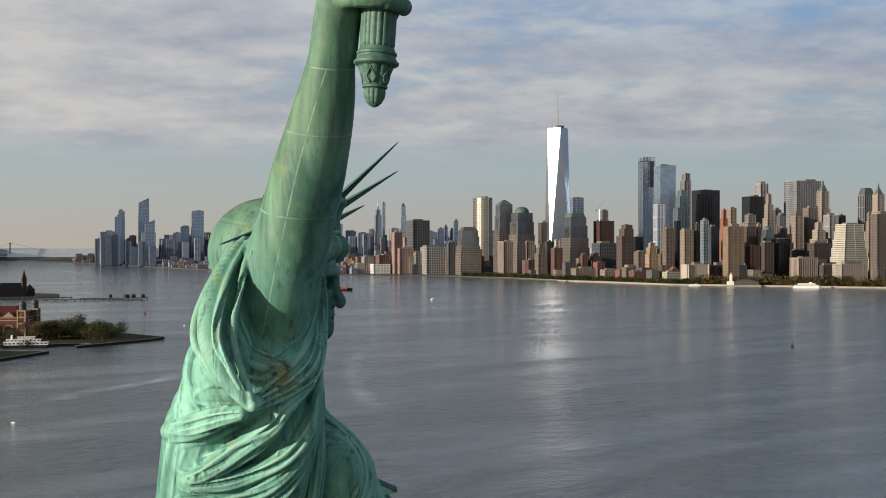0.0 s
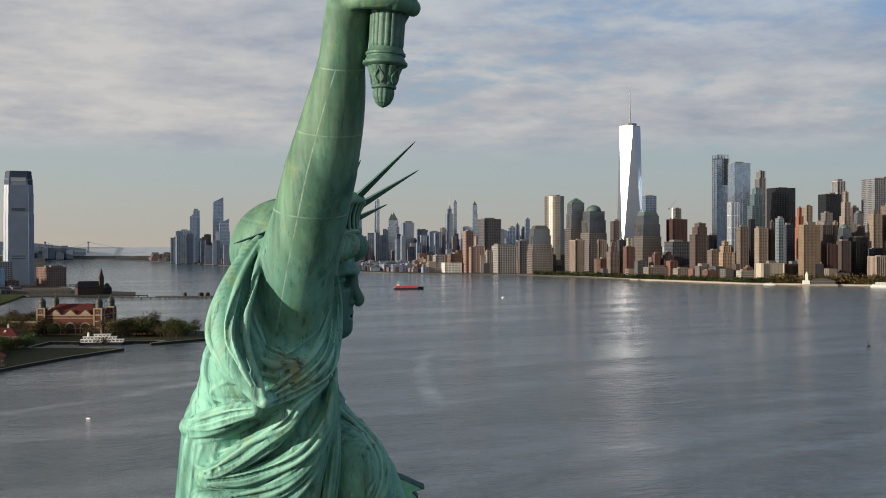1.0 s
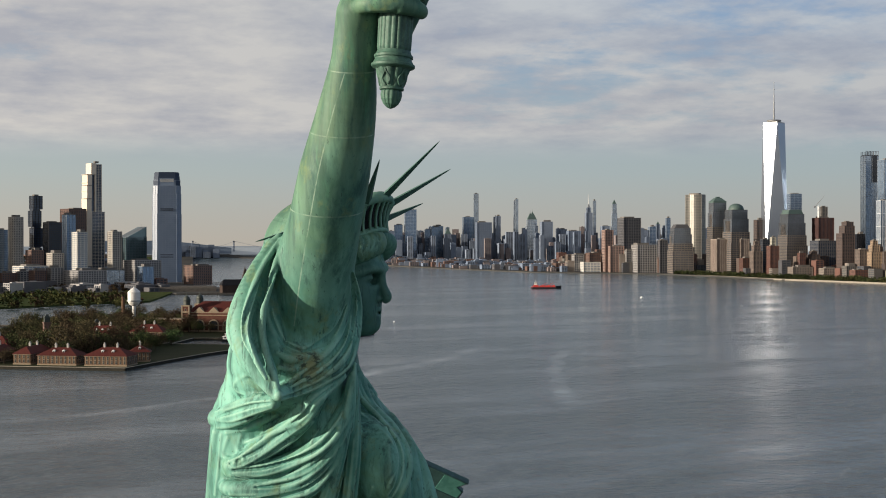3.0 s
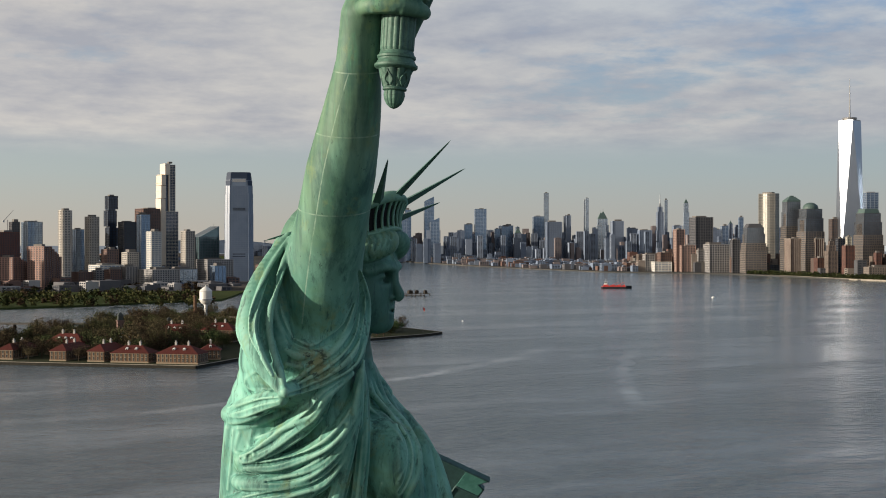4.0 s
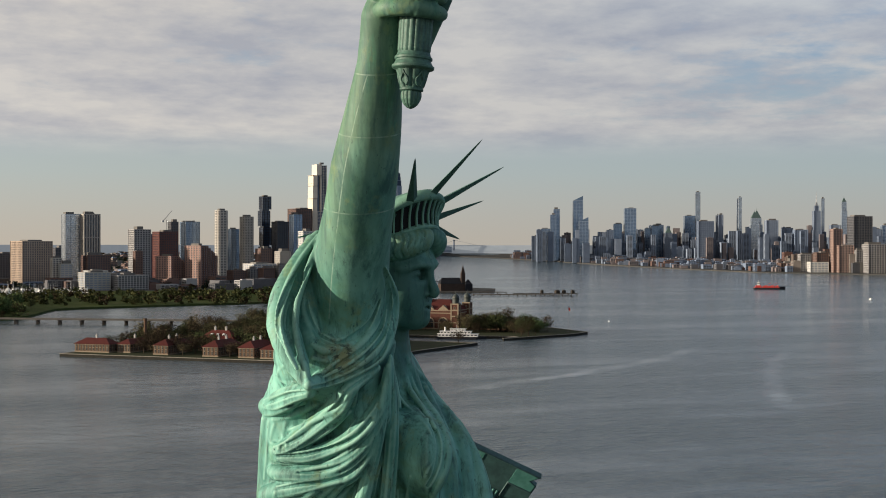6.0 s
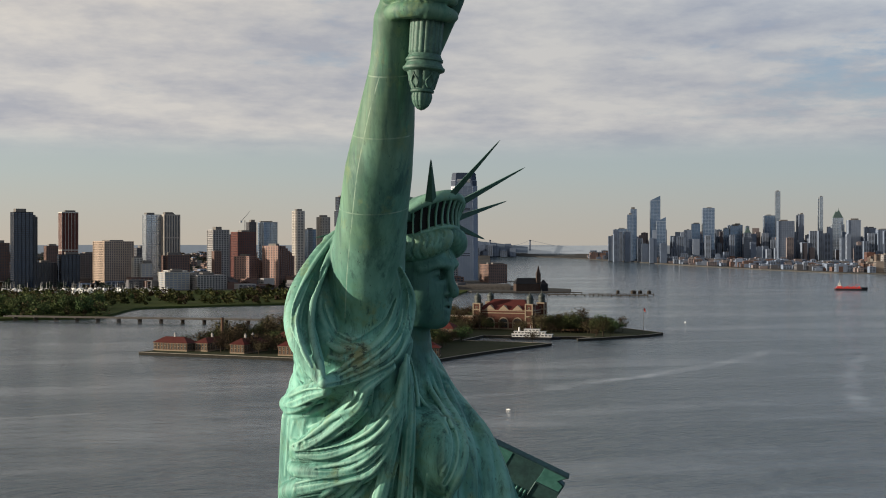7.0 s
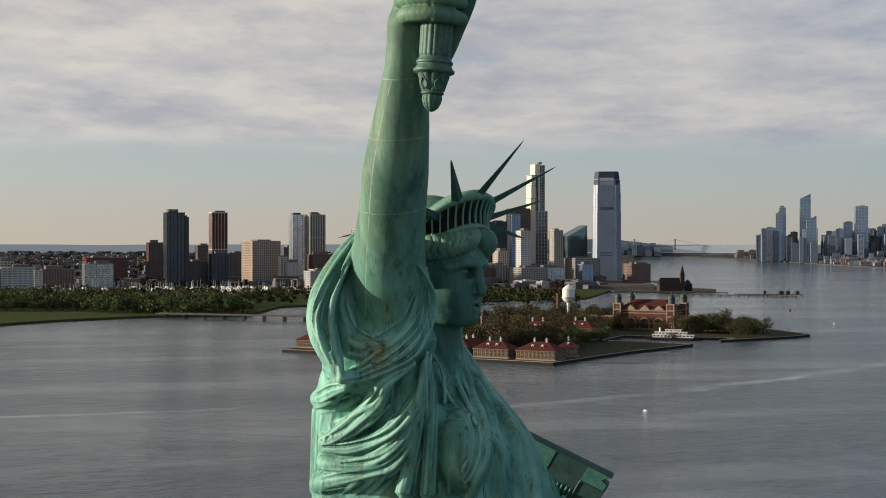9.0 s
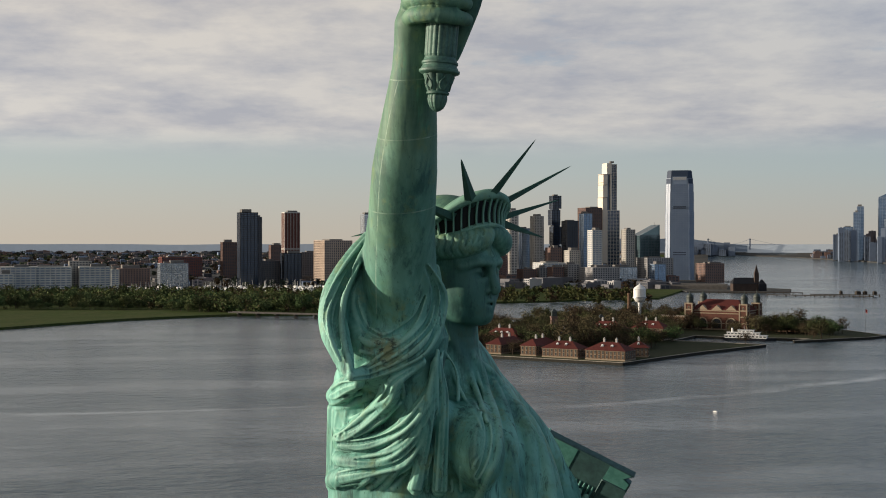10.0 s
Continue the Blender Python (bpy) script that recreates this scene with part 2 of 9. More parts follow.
    base = mix_col(t, speck, base, (0.03, 0.075, 0.06))
    # sheet seams across the arm: three rings square to its axis, and two lengthwise joints
    along = math_node(t, "ADD", math_node(t, "MULTIPLY", sep.outputs[2], 0.95), math_node(t, "MULTIPLY", sep.outputs[1], -0.26))
    seams = None
    for level in SEAMS:
        near = math_node(t, "LESS_THAN", math_node(t, "ABSOLUTE", math_node(t, "SUBTRACT", along, level)), 0.022)
        seams = near if seams is None else math_node(t, "MAXIMUM", seams, near)
    # a joint that runs up the forearm
    flank = math_node(t, "ADD", math_node(t, "ADD", math_node(t, "MULTIPLY", sep.outputs[0], 0.795), math_node(t, "MULTIPLY", sep.outputs[1], -0.4675)), math_node(t, "MULTIPLY", sep.outputs[2], -0.284))
    joint = math_node(t, "LESS_THAN", math_node(t, "ABSOLUTE", math_node(t, "ADD", flank, 24.84)), 0.022)
    joint = math_node(t, "MULTIPLY", joint, math_node(t, "MULTIPLY", math_node(t, "GREATER_THAN", sep.outputs[2], 80.2), math_node(t, "LESS_THAN", sep.outputs[0], -1.2)))
    joint = math_node(t, "MULTIPLY", joint, math_node(t, "LESS_THAN", sep.outputs[2], 88.9))
    seams = math_node(t, "MAXIMUM", seams, joint)
    worn = ramp(t, noise_node(t, co, 1.6, 3.0, 0.6), (0.40, 0.05), (0.60, 0.40))
    base = mix_col(t, math_node(t, "MULTIPLY", seams, worn), base, (0.42, 0.55, 0.44))
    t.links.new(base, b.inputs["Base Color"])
    b.inputs["Roughness"].default_value = 0.62
    b.inputs["Specular IOR Level"].default_value = 0.35
    n = node(t, "ShaderNodeBump")
    n.inputs["Strength"].default_value, n.inputs["Distance"].default_value = 0.35, 0.06
    t.links.new(math_node(t, "ADD", noise_node(t, stretched((1.5, 1.5, 0.8)), 1.0, 6.0, 0.6), math_node(t, "MULTIPLY", noise_node(t, co, 8.0, 4.0, 0.6), 0.3)), n.inputs["Height"])
    t.links.new(n.outputs[0], b.inputs["Normal"])
    return m


SEAMS = (85.41, 83.29, 80.55)
WATER = water_material()
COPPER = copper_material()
COPPER_PANEL = material("blackened_copper", (0.035, 0.085, 0.085), 0.6, noises=((0.8, (0.06, 0.15, 0.14), 0.6), (4.0, (0.02, 0.05, 0.05), 0.5)), bump=0.15)
COPPER_PLATE = material("tablet_copper", (0.07, 0.235, 0.195), 0.6, noises=((0.7, (0.045, 0.16, 0.135), 0.6), (3.0, (0.12, 0.32, 0.27), 0.5)), bump=0.15)
COPPER_RAY = material("ray_copper", (0.05, 0.13, 0.105), 0.6, noises=((1.5, (0.08, 0.20, 0.165), 0.6), (6.0, (0.03, 0.07, 0.06), 0.5)))
COPPER_TORCH = material("torch_copper", (0.062, 0.150, 0.112), 0.6, noises=((0.9, (0.035, 0.085, 0.068), 0.8), (2.6, (0.10, 0.225, 0.165), 0.6), (9.0, (0.03, 0.07, 0.055), 0.5)), bump=0.12, bump_scale=5.0)
COPPER_DARK = material("crown_windows", (0.010, 0.013, 0.013), 0.5, spec=0.2)
STONE = material("granite", (0.36, 0.33, 0.29), 0.8, noises=((0.3, (0.25, 0.23, 0.2), 0.6), (2.5, (0.45, 0.42, 0.37), 0.4)), bump=0.3)
GRASS = material("grass", (0.058, 0.078, 0.026), 0.9, noises=((0.03, (0.085, 0.088, 0.038), 0.7), (0.2, (0.036, 0.056, 0.018), 0.7)), bump=0.4, bump_scale=0.8, spec=0.02)
ASPHALT = material("city_ground", (0.07, 0.07, 0.07), 0.9, noises=((0.01, (0.12, 0.11, 0.10), 0.7), (0.08, (0.05, 0.055, 0.05), 0.6)), spec=0.05)


def mesh_object(name, verts, faces, mats, parent=None, label="", smooth=False, indices=None):
    me = bpy.data.meshes.new(name)
    me.from_pydata([tuple(v) for v in verts], [], [tuple(f) for f in faces])
    for m in mats if isinstance(mats, (list, tuple)) else [mats]:
        me.materials.append(m)
    if indices is not None:
        me.polygons.foreach_set("material_index", indices)
    if smooth:
        me.polygons.foreach_set("use_smooth", [True] * len(me.polygons))
    me.update()
    ob = new(name, me)
    if parent is not None:
        ob.parent = parent
    if label:
        ob["label"] = label
    return ob


class Mesh:
    """Collects boxes, prisms, rings and domes into one mesh."""

    def __init__(self):
        self.v, self.f, self.m = [], [], []

    def put(self, verts, faces, mat=0):
        k = len(self.v)
        self.v.extend(verts)
        self.f.extend([tuple(i + k for i in f) for f in faces])
        self.m.extend([mat] * len(faces))
        return self

    def box(self, cx, cy, z0, z1, w, d, turn=0.0, mat=0, top=1.0):
        return self.prism([(-w / 2, -d / 2), (w / 2, -d / 2), (w / 2, d / 2), (-w / 2, d / 2)], z0, z1, cx, cy, turn, mat, top)

    def prism(self, outline, z0, z1, cx=0.0, cy=0.0, turn=0.0, mat=0, top=1.0):
        c, s = math.cos(turn), math.sin(turn)
        n = len(outline)
        vs = [(cx + x * c - y * s, cy + x * s + y * c, z0) for x, y in outline]
        vs += [(cx + top * (x * c - y * s), cy + top * (x * s + y * c), z1) for x, y in outline]
        fs = [tuple(range(n - 1, -1, -1)), tuple(range(n, 2 * n))]
        fs += [(i, (i + 1) % n, n + (i + 1) % n, n + i) for i in range(n)]
        return self.put(vs, fs, mat)

    def lathe(self, profile, cx=0.0, cy=0.0, sides=16, mat=0):
        vs, fs, n = [], [], sides
        for r, z in profile:
            vs += [(cx + r * math.cos(2 * math.pi * i / n), cy + r * math.sin(2 * math.pi * i / n), z) for i in range(n)]
        for k in range(len(profile) - 1):
            fs += [(k * n + i, k * n + (i + 1) % n, (k + 1) * n + (i + 1) % n, (k + 1) * n + i) for i in range(n)]
        fs += [tuple(range(n - 1, -1, -1)), tuple(range((len(profile) - 1) * n, len(profile) * n))]
        return self.put(vs, fs, mat)

    def rod(self, a, b, ra, rb=None, sides=6, mat=0):
        a, b = Vector(a), Vector(b)
        rb = ra if rb is None else rb
        q = (b - a).to_track_quat("Z", "Y").to_matrix()
        vs = []
        for p, r in ((a, ra), (b, rb)):
            vs += [tuple(p + q @ Vector((r * math.cos(2 * math.pi * i / sides), r * math.sin(2 * math.pi * i / sides), 0))) for i in range(sides)]
        fs = [tuple(range(sides - 1, -1, -1)), tuple(range(sides, 2 * sides))]
        fs += [(i, (i + 1) % sides, sides + (i + 1) % sides, sides + i) for i in range(sides)]
        return self.put(vs, fs, mat)

    def done(self, name, mats, parent=None, label="", smooth=False):
        return mesh_object(name, self.v, self.f, mats, parent, label, smooth, self.m)


def thing(name, label, category, group="", kind="", at=(0, 0, 0), turn=0.0):
    e = new(name)
    e.empty_display_size = 1.0
    e.matrix_basis = Matrix.Translation(at) @ Matrix.Rotation(turn, 4, "Z")
    return tagged(e, label, category, group, kind)



# ---- the statue: a sculpted solid, worked out on a fine grid and skinned as one mesh ----
# Its own axes: u to the north-east-by-east side, v away from the walk, z up.
F2, L2 = (0.84, -0.5426), (0.5426, 0.84)   # the way it faces, and its left
HEAD = (-1.33, 4.57)
FACE, HF, HL = (-1.43, 4.54), (0.886, -0.464), (0.464, 0.886)   # the head turns a little further than the crown


class Solid:
    def __init__(self, lo, hi, h):
        self.lo, self.h = np.array(lo, np.float32), h
        self.n = np.ceil((np.array(hi) - np.array(lo)) / h).astype(int) + 1
        self.d = np.full(self.n, 4.0, np.float32)
        self.f, self.l = F2, L2

    def part(self, lo, hi):
        a = np.clip(np.floor((np.array(lo) - self.lo) / self.h).astype(int), 0, self.n)
        b = np.clip(np.ceil((np.array(hi) - self.lo) / self.h).astype(int) + 1, 0, self.n)
        if np.any(b <= a):
            return None, None
        g = [(self.lo[i] + self.h * np.arange(a[i], b[i])).astype(np.float32) for i in range(3)]
        return tuple(slice(a[i], b[i]) for i in range(3)), (g[0][:, None, None], g[1][None, :, None], g[2][None, None, :])

    def join(self, sl, d, k):
        o = self.d[sl]
        h = np.clip(0.5 + 0.5 * (o - d) / k, 0, 1)
        self.d[sl] = o + (d - o) * h - k * h * (1 - h)

    def cut(self, sl, d, k):
        o = self.d[sl]
        h = np.clip(0.5 - 0.5 * (o + d) / k, 0, 1)
        self.d[sl] = o + (-d - o) * h + k * h * (1 - h)

    def ball(self, c, r, k=0.2, axes=None, cut=False):
        """An ellipsoid with radii r along axes (forward, left, up if axes is true)."""
        m = max(r) + k + 0.3
        sl, g = self.part([c[i] - m for i in range(3)], [c[i] + m for i in range(3)])
        if sl is None:
            return
        x, y, z = g[0] - c[0], g[1] - c[1], g[2] - c[2]
        if axes:
            x, y = x * self.f[0] + y * self.f[1], x * self.l[0] + y * self.l[1]
        q = np.sqrt((x / r[0]) ** 2 + (y / r[1]) ** 2 + (z / r[2]) ** 2)
        q2 = np.sqrt((x / r[0] ** 2) ** 2 + (y / r[1] ** 2) ** 2 + (z / r[2] ** 2) ** 2) + 1e-6
        d = q * (q - 1) / q2
        (self.cut if cut else self.join)(sl, d, k)

    def tube(self, pts, radii, k=0.12, cut=False, steps=5, flat=1.0):
        """A roll of varying thickness along a smooth curve through pts, flattened to a band where flat is over 1."""
        p = np.array(pts, float)
        n = len(p)
        if isinstance(radii, (int, float)):
            radii = [radii] * n
        r = np.interp(np.linspace(0, 1, n), np.linspace(0, 1, len(radii)), radii)
        curve, rr = [], []
        for i in range(n - 1):
            a, b, c, e = p[max(i - 1, 0)], p[i], p[i + 1], p[min(i + 2, n - 1)]
            for s in np.arange(steps) / steps:
                curve.append(0.5 * (2 * b + (c - a) * s + (2 * a - 5 * b + 4 * c - e) * s * s + (3 * b - a - 3 * c + e) * s ** 3))
                rr.append(r[i] + (r[i + 1] - r[i]) * s)
        curve.append(p[-1]), rr.append(r[-1])
        curve, m = np.array(curve), max(rr) + k + 0.25
        sl, g = self.part(curve.min(0) - m, curve.max(0) + m)
        if sl is None:
            return
        best = np.full(self.d[sl].shape, 9.0, np.float32)
        lo = np.array([s.start for s in sl])
        for a, b, ra, rb in zip(curve[:-1], curve[1:], rr[:-1], rr[1:]):
            s2, g2 = self.part(np.minimum(a, b) - m, np.maximum(a, b) + m)
            if s2 is None:
                continue
            ab = b - a
            w = [g2[i] - a[i] for i in range(3)]
            t = np.clip((w[0] * ab[0] + w[1] * ab[1] + w[2] * ab[2]) / max(ab @ ab, 1e-9), 0, 1)
            d = np.sqrt((w[0] - t * ab[0]) ** 2 + (flat * (w[1] - t * ab[1])) ** 2 + (w[2] - t * ab[2]) ** 2) - (ra + (rb - ra) * t)
            s3 = tuple(slice(s2[i].start - lo[i], s2[i].stop - lo[i]) for i in range(3))
            best[s3] = np.minimum(best[s3], d)
        (self.cut if cut else self.join)(sl, best, k)

    def settle(self, depth):
        """Draws the cloth of the near side in, so that the rolls laid over it stand clear."""
        sl, g = self.part((-8.0, -4.0, 70.0), (0.9, 5.0, 79.6))
        side = np.clip((0.4 - g[0]) / 1.2, 0, 1) * np.clip((g[0] + 6.2) / 1.6, 0, 1) * np.clip((4.0 - g[1]) / 1.5, 0, 1)
        self.d[sl] += (depth * side * np.clip((79.2 - g[2]) / 0.9, 0, 1)).astype(np.float32)

    def column(self, rows, k=0.4):
        """An upright body with an elliptic section, rows of (z, u, v, half depth, half width)."""
        rows = np.array(rows)
        sl, g = self.part((-99, -99, rows[0, 0]), (99, 99, rows[-1, 0] + 0.6))
        if sl is None:
            return
        z = g[2]
        cu, cv, a, b = (np.interp(z, rows[:, 0], rows[:, i]).astype(np.float32) for i in range(1, 5))
        x, y = g[0] - cu, g[1] - cv
        f, l = x * F2[0] + y * F2[1], x * L2[0] + y * L2[1]
        q = np.sqrt((f / a) ** 2 + (l / b) ** 2)
        d = (q - 1) * np.minimum(a, b) * 0.9
        d = np.maximum(d, z - rows[-1, 0])
        self.join(sl, d, k)

    def slab(self, c, ax, half, k=0.03, r=0.05):
        """A rounded slab with axes ax (three unit vectors) and half sizes."""
        m = float(np.linalg.norm(half)) + k + 0.2
        sl, g = self.part(np.array(c) - m, np.array(c) + m)
        if sl is None:
            return
        w = [g[i] - c[i] for i in range(3)]
        q = [np.abs(w[0] * a[0] + w[1] * a[1] + w[2] * a[2]) - (s - r) for a, s in zip(ax, half)]
        d = np.sqrt(sum(np.maximum(e, 0) ** 2 for e in q)) + np.minimum(np.maximum(np.maximum(q[0], q[1]), q[2]), 0) - r
        self.join(sl, d, k)

    def skin(self):
        """Vertices and quads where the field changes sign."""
        d = self.d
        c = [(i, j, k) for i in (0, 1) for j in (0, 1) for k in (0, 1)]
        n = np.array(d.shape) - 1
        inside = d < 0
        count = sum(inside[i:i + n[0], j:j + n[1], k:k + n[2]].astype(np.int8) for i, j, k in c)
        cells = np.argwhere((count > 0) & (count < 8))
        val = {o: d[cells[:, 0] + o[0], cells[:, 1] + o[1], cells[:, 2] + o[2]] for o in c}
        total, hits = np.zeros((len(cells), 3)), np.zeros(len(cells))
        for o in c:
            for axis in range(3):
                if o[axis]:
                    continue
                e = tuple(1 if i == axis else o[i] for i in range(3))
                va, vb = val[o], val[e]
                m = (va < 0) != (vb < 0)
                t = np.where(m, va / np.where(m, va - vb, 1), 0)
                p = np.array(o, float)[None, :].repeat(len(cells), 0)
                p[:, axis] += t
                total += p * m[:, None]
                hits += m
        verts = self.lo + self.h * (cells + total / hits[:, None])
        ids = np.full(n, -1, np.int32)
        ids[cells[:, 0], cells[:, 1], cells[:, 2]] = np.arange(len(cells))
        quads = []
        for axis in range(3):
            o1, o2 = [i for i in range(3) if i != axis]
            a = [slice(1, -1)] * 3
            a[axis] = slice(0, -1)
            b = list(a)
            b[axis] = slice(1, None)
            flip = np.argwhere(inside[tuple(a)] != inside[tuple(b)])
            off = np.array([1, 1, 1])
            off[axis] = 0
            flip = flip + off
            sign = inside[flip[:, 0], flip[:, 1], flip[:, 2]]
            ring = []
            for da, db in ((-1, -1), (0, -1), (0, 0), (-1, 0)):
                q = flip.copy()
                q[:, o1] += da
                q[:, o2] += db
                ring.append(ids[q[:, 0], q[:, 1], q[:, 2]])
            quad = np.stack(ring, 1)
            turn = sign if axis != 1 else ~sign
            quad[~turn] = quad[~turn][:, ::-1]
            quads.append(quad)
        return verts, np.concatenate(quads)


def head_point(f, l, z):
    return (FACE[0] + f * HF[0] + l * HL[0], FACE[1] + f * HF[1] + l * HL[1], z)


def statue_arm(s):
    # raised right arm
    s.tube([(-2.55, 1.3, 78.6), (-2.58, 0.4, 80.4), (-2.42, -0.5, 82.3), (-2.1, -1.3, 84.0), (-1.80, -1.95, 85.7), (-1.5, -2.45, 87.3), (-1.32, -2.7, 88.5), (-1.25, -2.85, 89.4), (-1.2, -2.95, 90.3), (-1.1, -3.1, 91.0)],
           [1.5, 1.46, 1.36, 1.22, 1.17, 1.0, 0.84, 0.68, 0.62, 0.66], 0.3)
    # the heel of the hand, against the shaft
    s.tube([(-1.0, -2.85, 88.7), (-0.86, -2.98, 89.6), (-0.82, -3.02, 90.3), (-0.80, -3.05, 91.0)], [0.24, 0.40, 0.44, 0.5], 0.2)


def statue_body(s):
    # robe and torso
    s.column([(46, -1.2, 4.0, 4.4, 5.2), (60, -1.7, 4.5, 4.3, 5.2), (70, -2.0, 4.7, 3.95, 5.0), (73, -2.1, 4.8, 3.75, 4.75), (74.4, -2.1, 4.8, 3.45, 4.55),
              (75.3, -2.1, 4.8, 2.8, 4.4), (76.1, -2.1, 4.8, 2.35, 4.1), (77, -2.1, 4.8, 1.8, 3.4), (78.0, -2.0, 4.8, 1.3, 2.6), (78.8, -1.9, 4.8, 0.9, 1.7)])
    s.ball((-0.75, 2.6, 74.9), (1.75, 1.95, 1.9), 0.7)
    s.ball((0.05, 1.75, 74.5), (1.25, 1.45, 1.6), 0.45)
    # the bunched sleeve and the cloth down the back
    s.ball((-3.3, 0.75, 78.4), (2.3, 2.4, 1.9), 0.6)
    s.tube([(-3.7, 0.7, 82.3), (-3.9, 1.3, 79.5), (-4.2, 2.3, 76.5), (-4.25, 3.0, 73), (-4.3, 3.4, 68)], [0.6, 1.4, 2.0, 2.2, 2.3], 0.6)
    s.tube([(-2.0, 0.9, 78.6), (-2.3, 1.2, 76.8), (-2.0, 2.2, 74.5)], [1.3, 1.7, 1.9], 0.5)
    # the flap of the sleeve behind the arm, unseen, added to shade the face
    s.tube([(-3.4, 0.3, 83.1), (-3.4, 1.8, 82.8), (-3.2, 3.0, 82.3), (-2.9, 4.2, 81.0), (-2.6, 5.0, 79.0)], [0.3, 0.7, 0.95, 0.95, 0.9], 0.4)
    statue_sleeve(s)
    statue_arm(s)
    # left shoulder, upper arm and forearm under the tablet
    s.tube([(-1.25, 7.2, 76.75), (-0.1, 8.4, 75.4), (1.0, 10.2, 73.4), (1.6, 11.0, 71.2)], [1.0, 1.0, 1.05, 1.2], 0.5)
    # the mantle over that shoulder
    s.tube([(-0.5, 6.0, 76.3), (0.85, 6.0, 74.7), (1.6, 5.8, 73.0), (2.0, 5.6, 71.0)], [0.75, 1.1, 1.2, 1.3], 0.5)
    s.tube([(1.6, 11.0, 71.0), (3.0, 10.6, 69.0), (4.2, 10.6, 68.4)], [1.4, 1.0, 0.8], 0.5)


def statue_head(s):
    # neck and head
    s.f, s.l = HF, HL
    s.tube([head_point(-0.25, 0, 77.2), head_point(-0.2, 0, 79.0), head_point(-0.1, 0, 80.6)], [1.35, 1.08, 1.15], 0.3)
    s.ball(head_point(-0.55, 0, 82.95), (2.4, 1.95, 2.1), 0.2, True)
    s.ball(head_point(0.42, 0, 81.5), (1.62, 1.46, 1.9), 0.25, True)
    s.ball(head_point(0.85, 0, 80.4), (1.15, 1.0, 0.85), 0.25, True)
    s.ball(head_point(1.45, 0, 79.97), (0.42, 0.40, 0.38), 0.22, True)


def statue_hand(s):
    s.ball((-0.75, -3.05, 91.9), (0.85, 0.8, 1.3), 0.3)
    s.tube([(0.25, -2.75, 89.9), (0.55, -2.85, 90.8), (0.95, -3.1, 92.0), (0.9, -3.2, 93.0)], [0.30, 0.42, 0.55, 0.5], 0.15)
    for i, z in enumerate((91.08, 91.66, 92.22, 92.76)):
        s.tube([(-1.25, -3.35, z + 0.06), (-0.80, -4.18, z + 0.10), (0.10, -4.50, z + 0.04), (0.82, -4.24, z - 0.06), (1.02, -3.7, z - 0.06)], [0.30, 0.29, 0.28, 0.27, 0.24], 0.04)
        ax = [np.array(a) for a in ((0.95, -0.30, 0.0), (0.30, 0.95, 0.0), (0.0, 0.0, 1.0))]
        s.slab((-0.35, -4.34, z + 0.07), ax, (0.48, 0.24, 0.26), 0.10, 0.10)
        ax = [np.array(a) for a in ((0.94, 0.34, 0.0), (-0.34, 0.94, 0.0), (0.0, 0.0, 1.0))]
        s.slab((0.48, -4.36, z - 0.01), ax, (0.42, 0.22, 0.25), 0.10, 0.10)


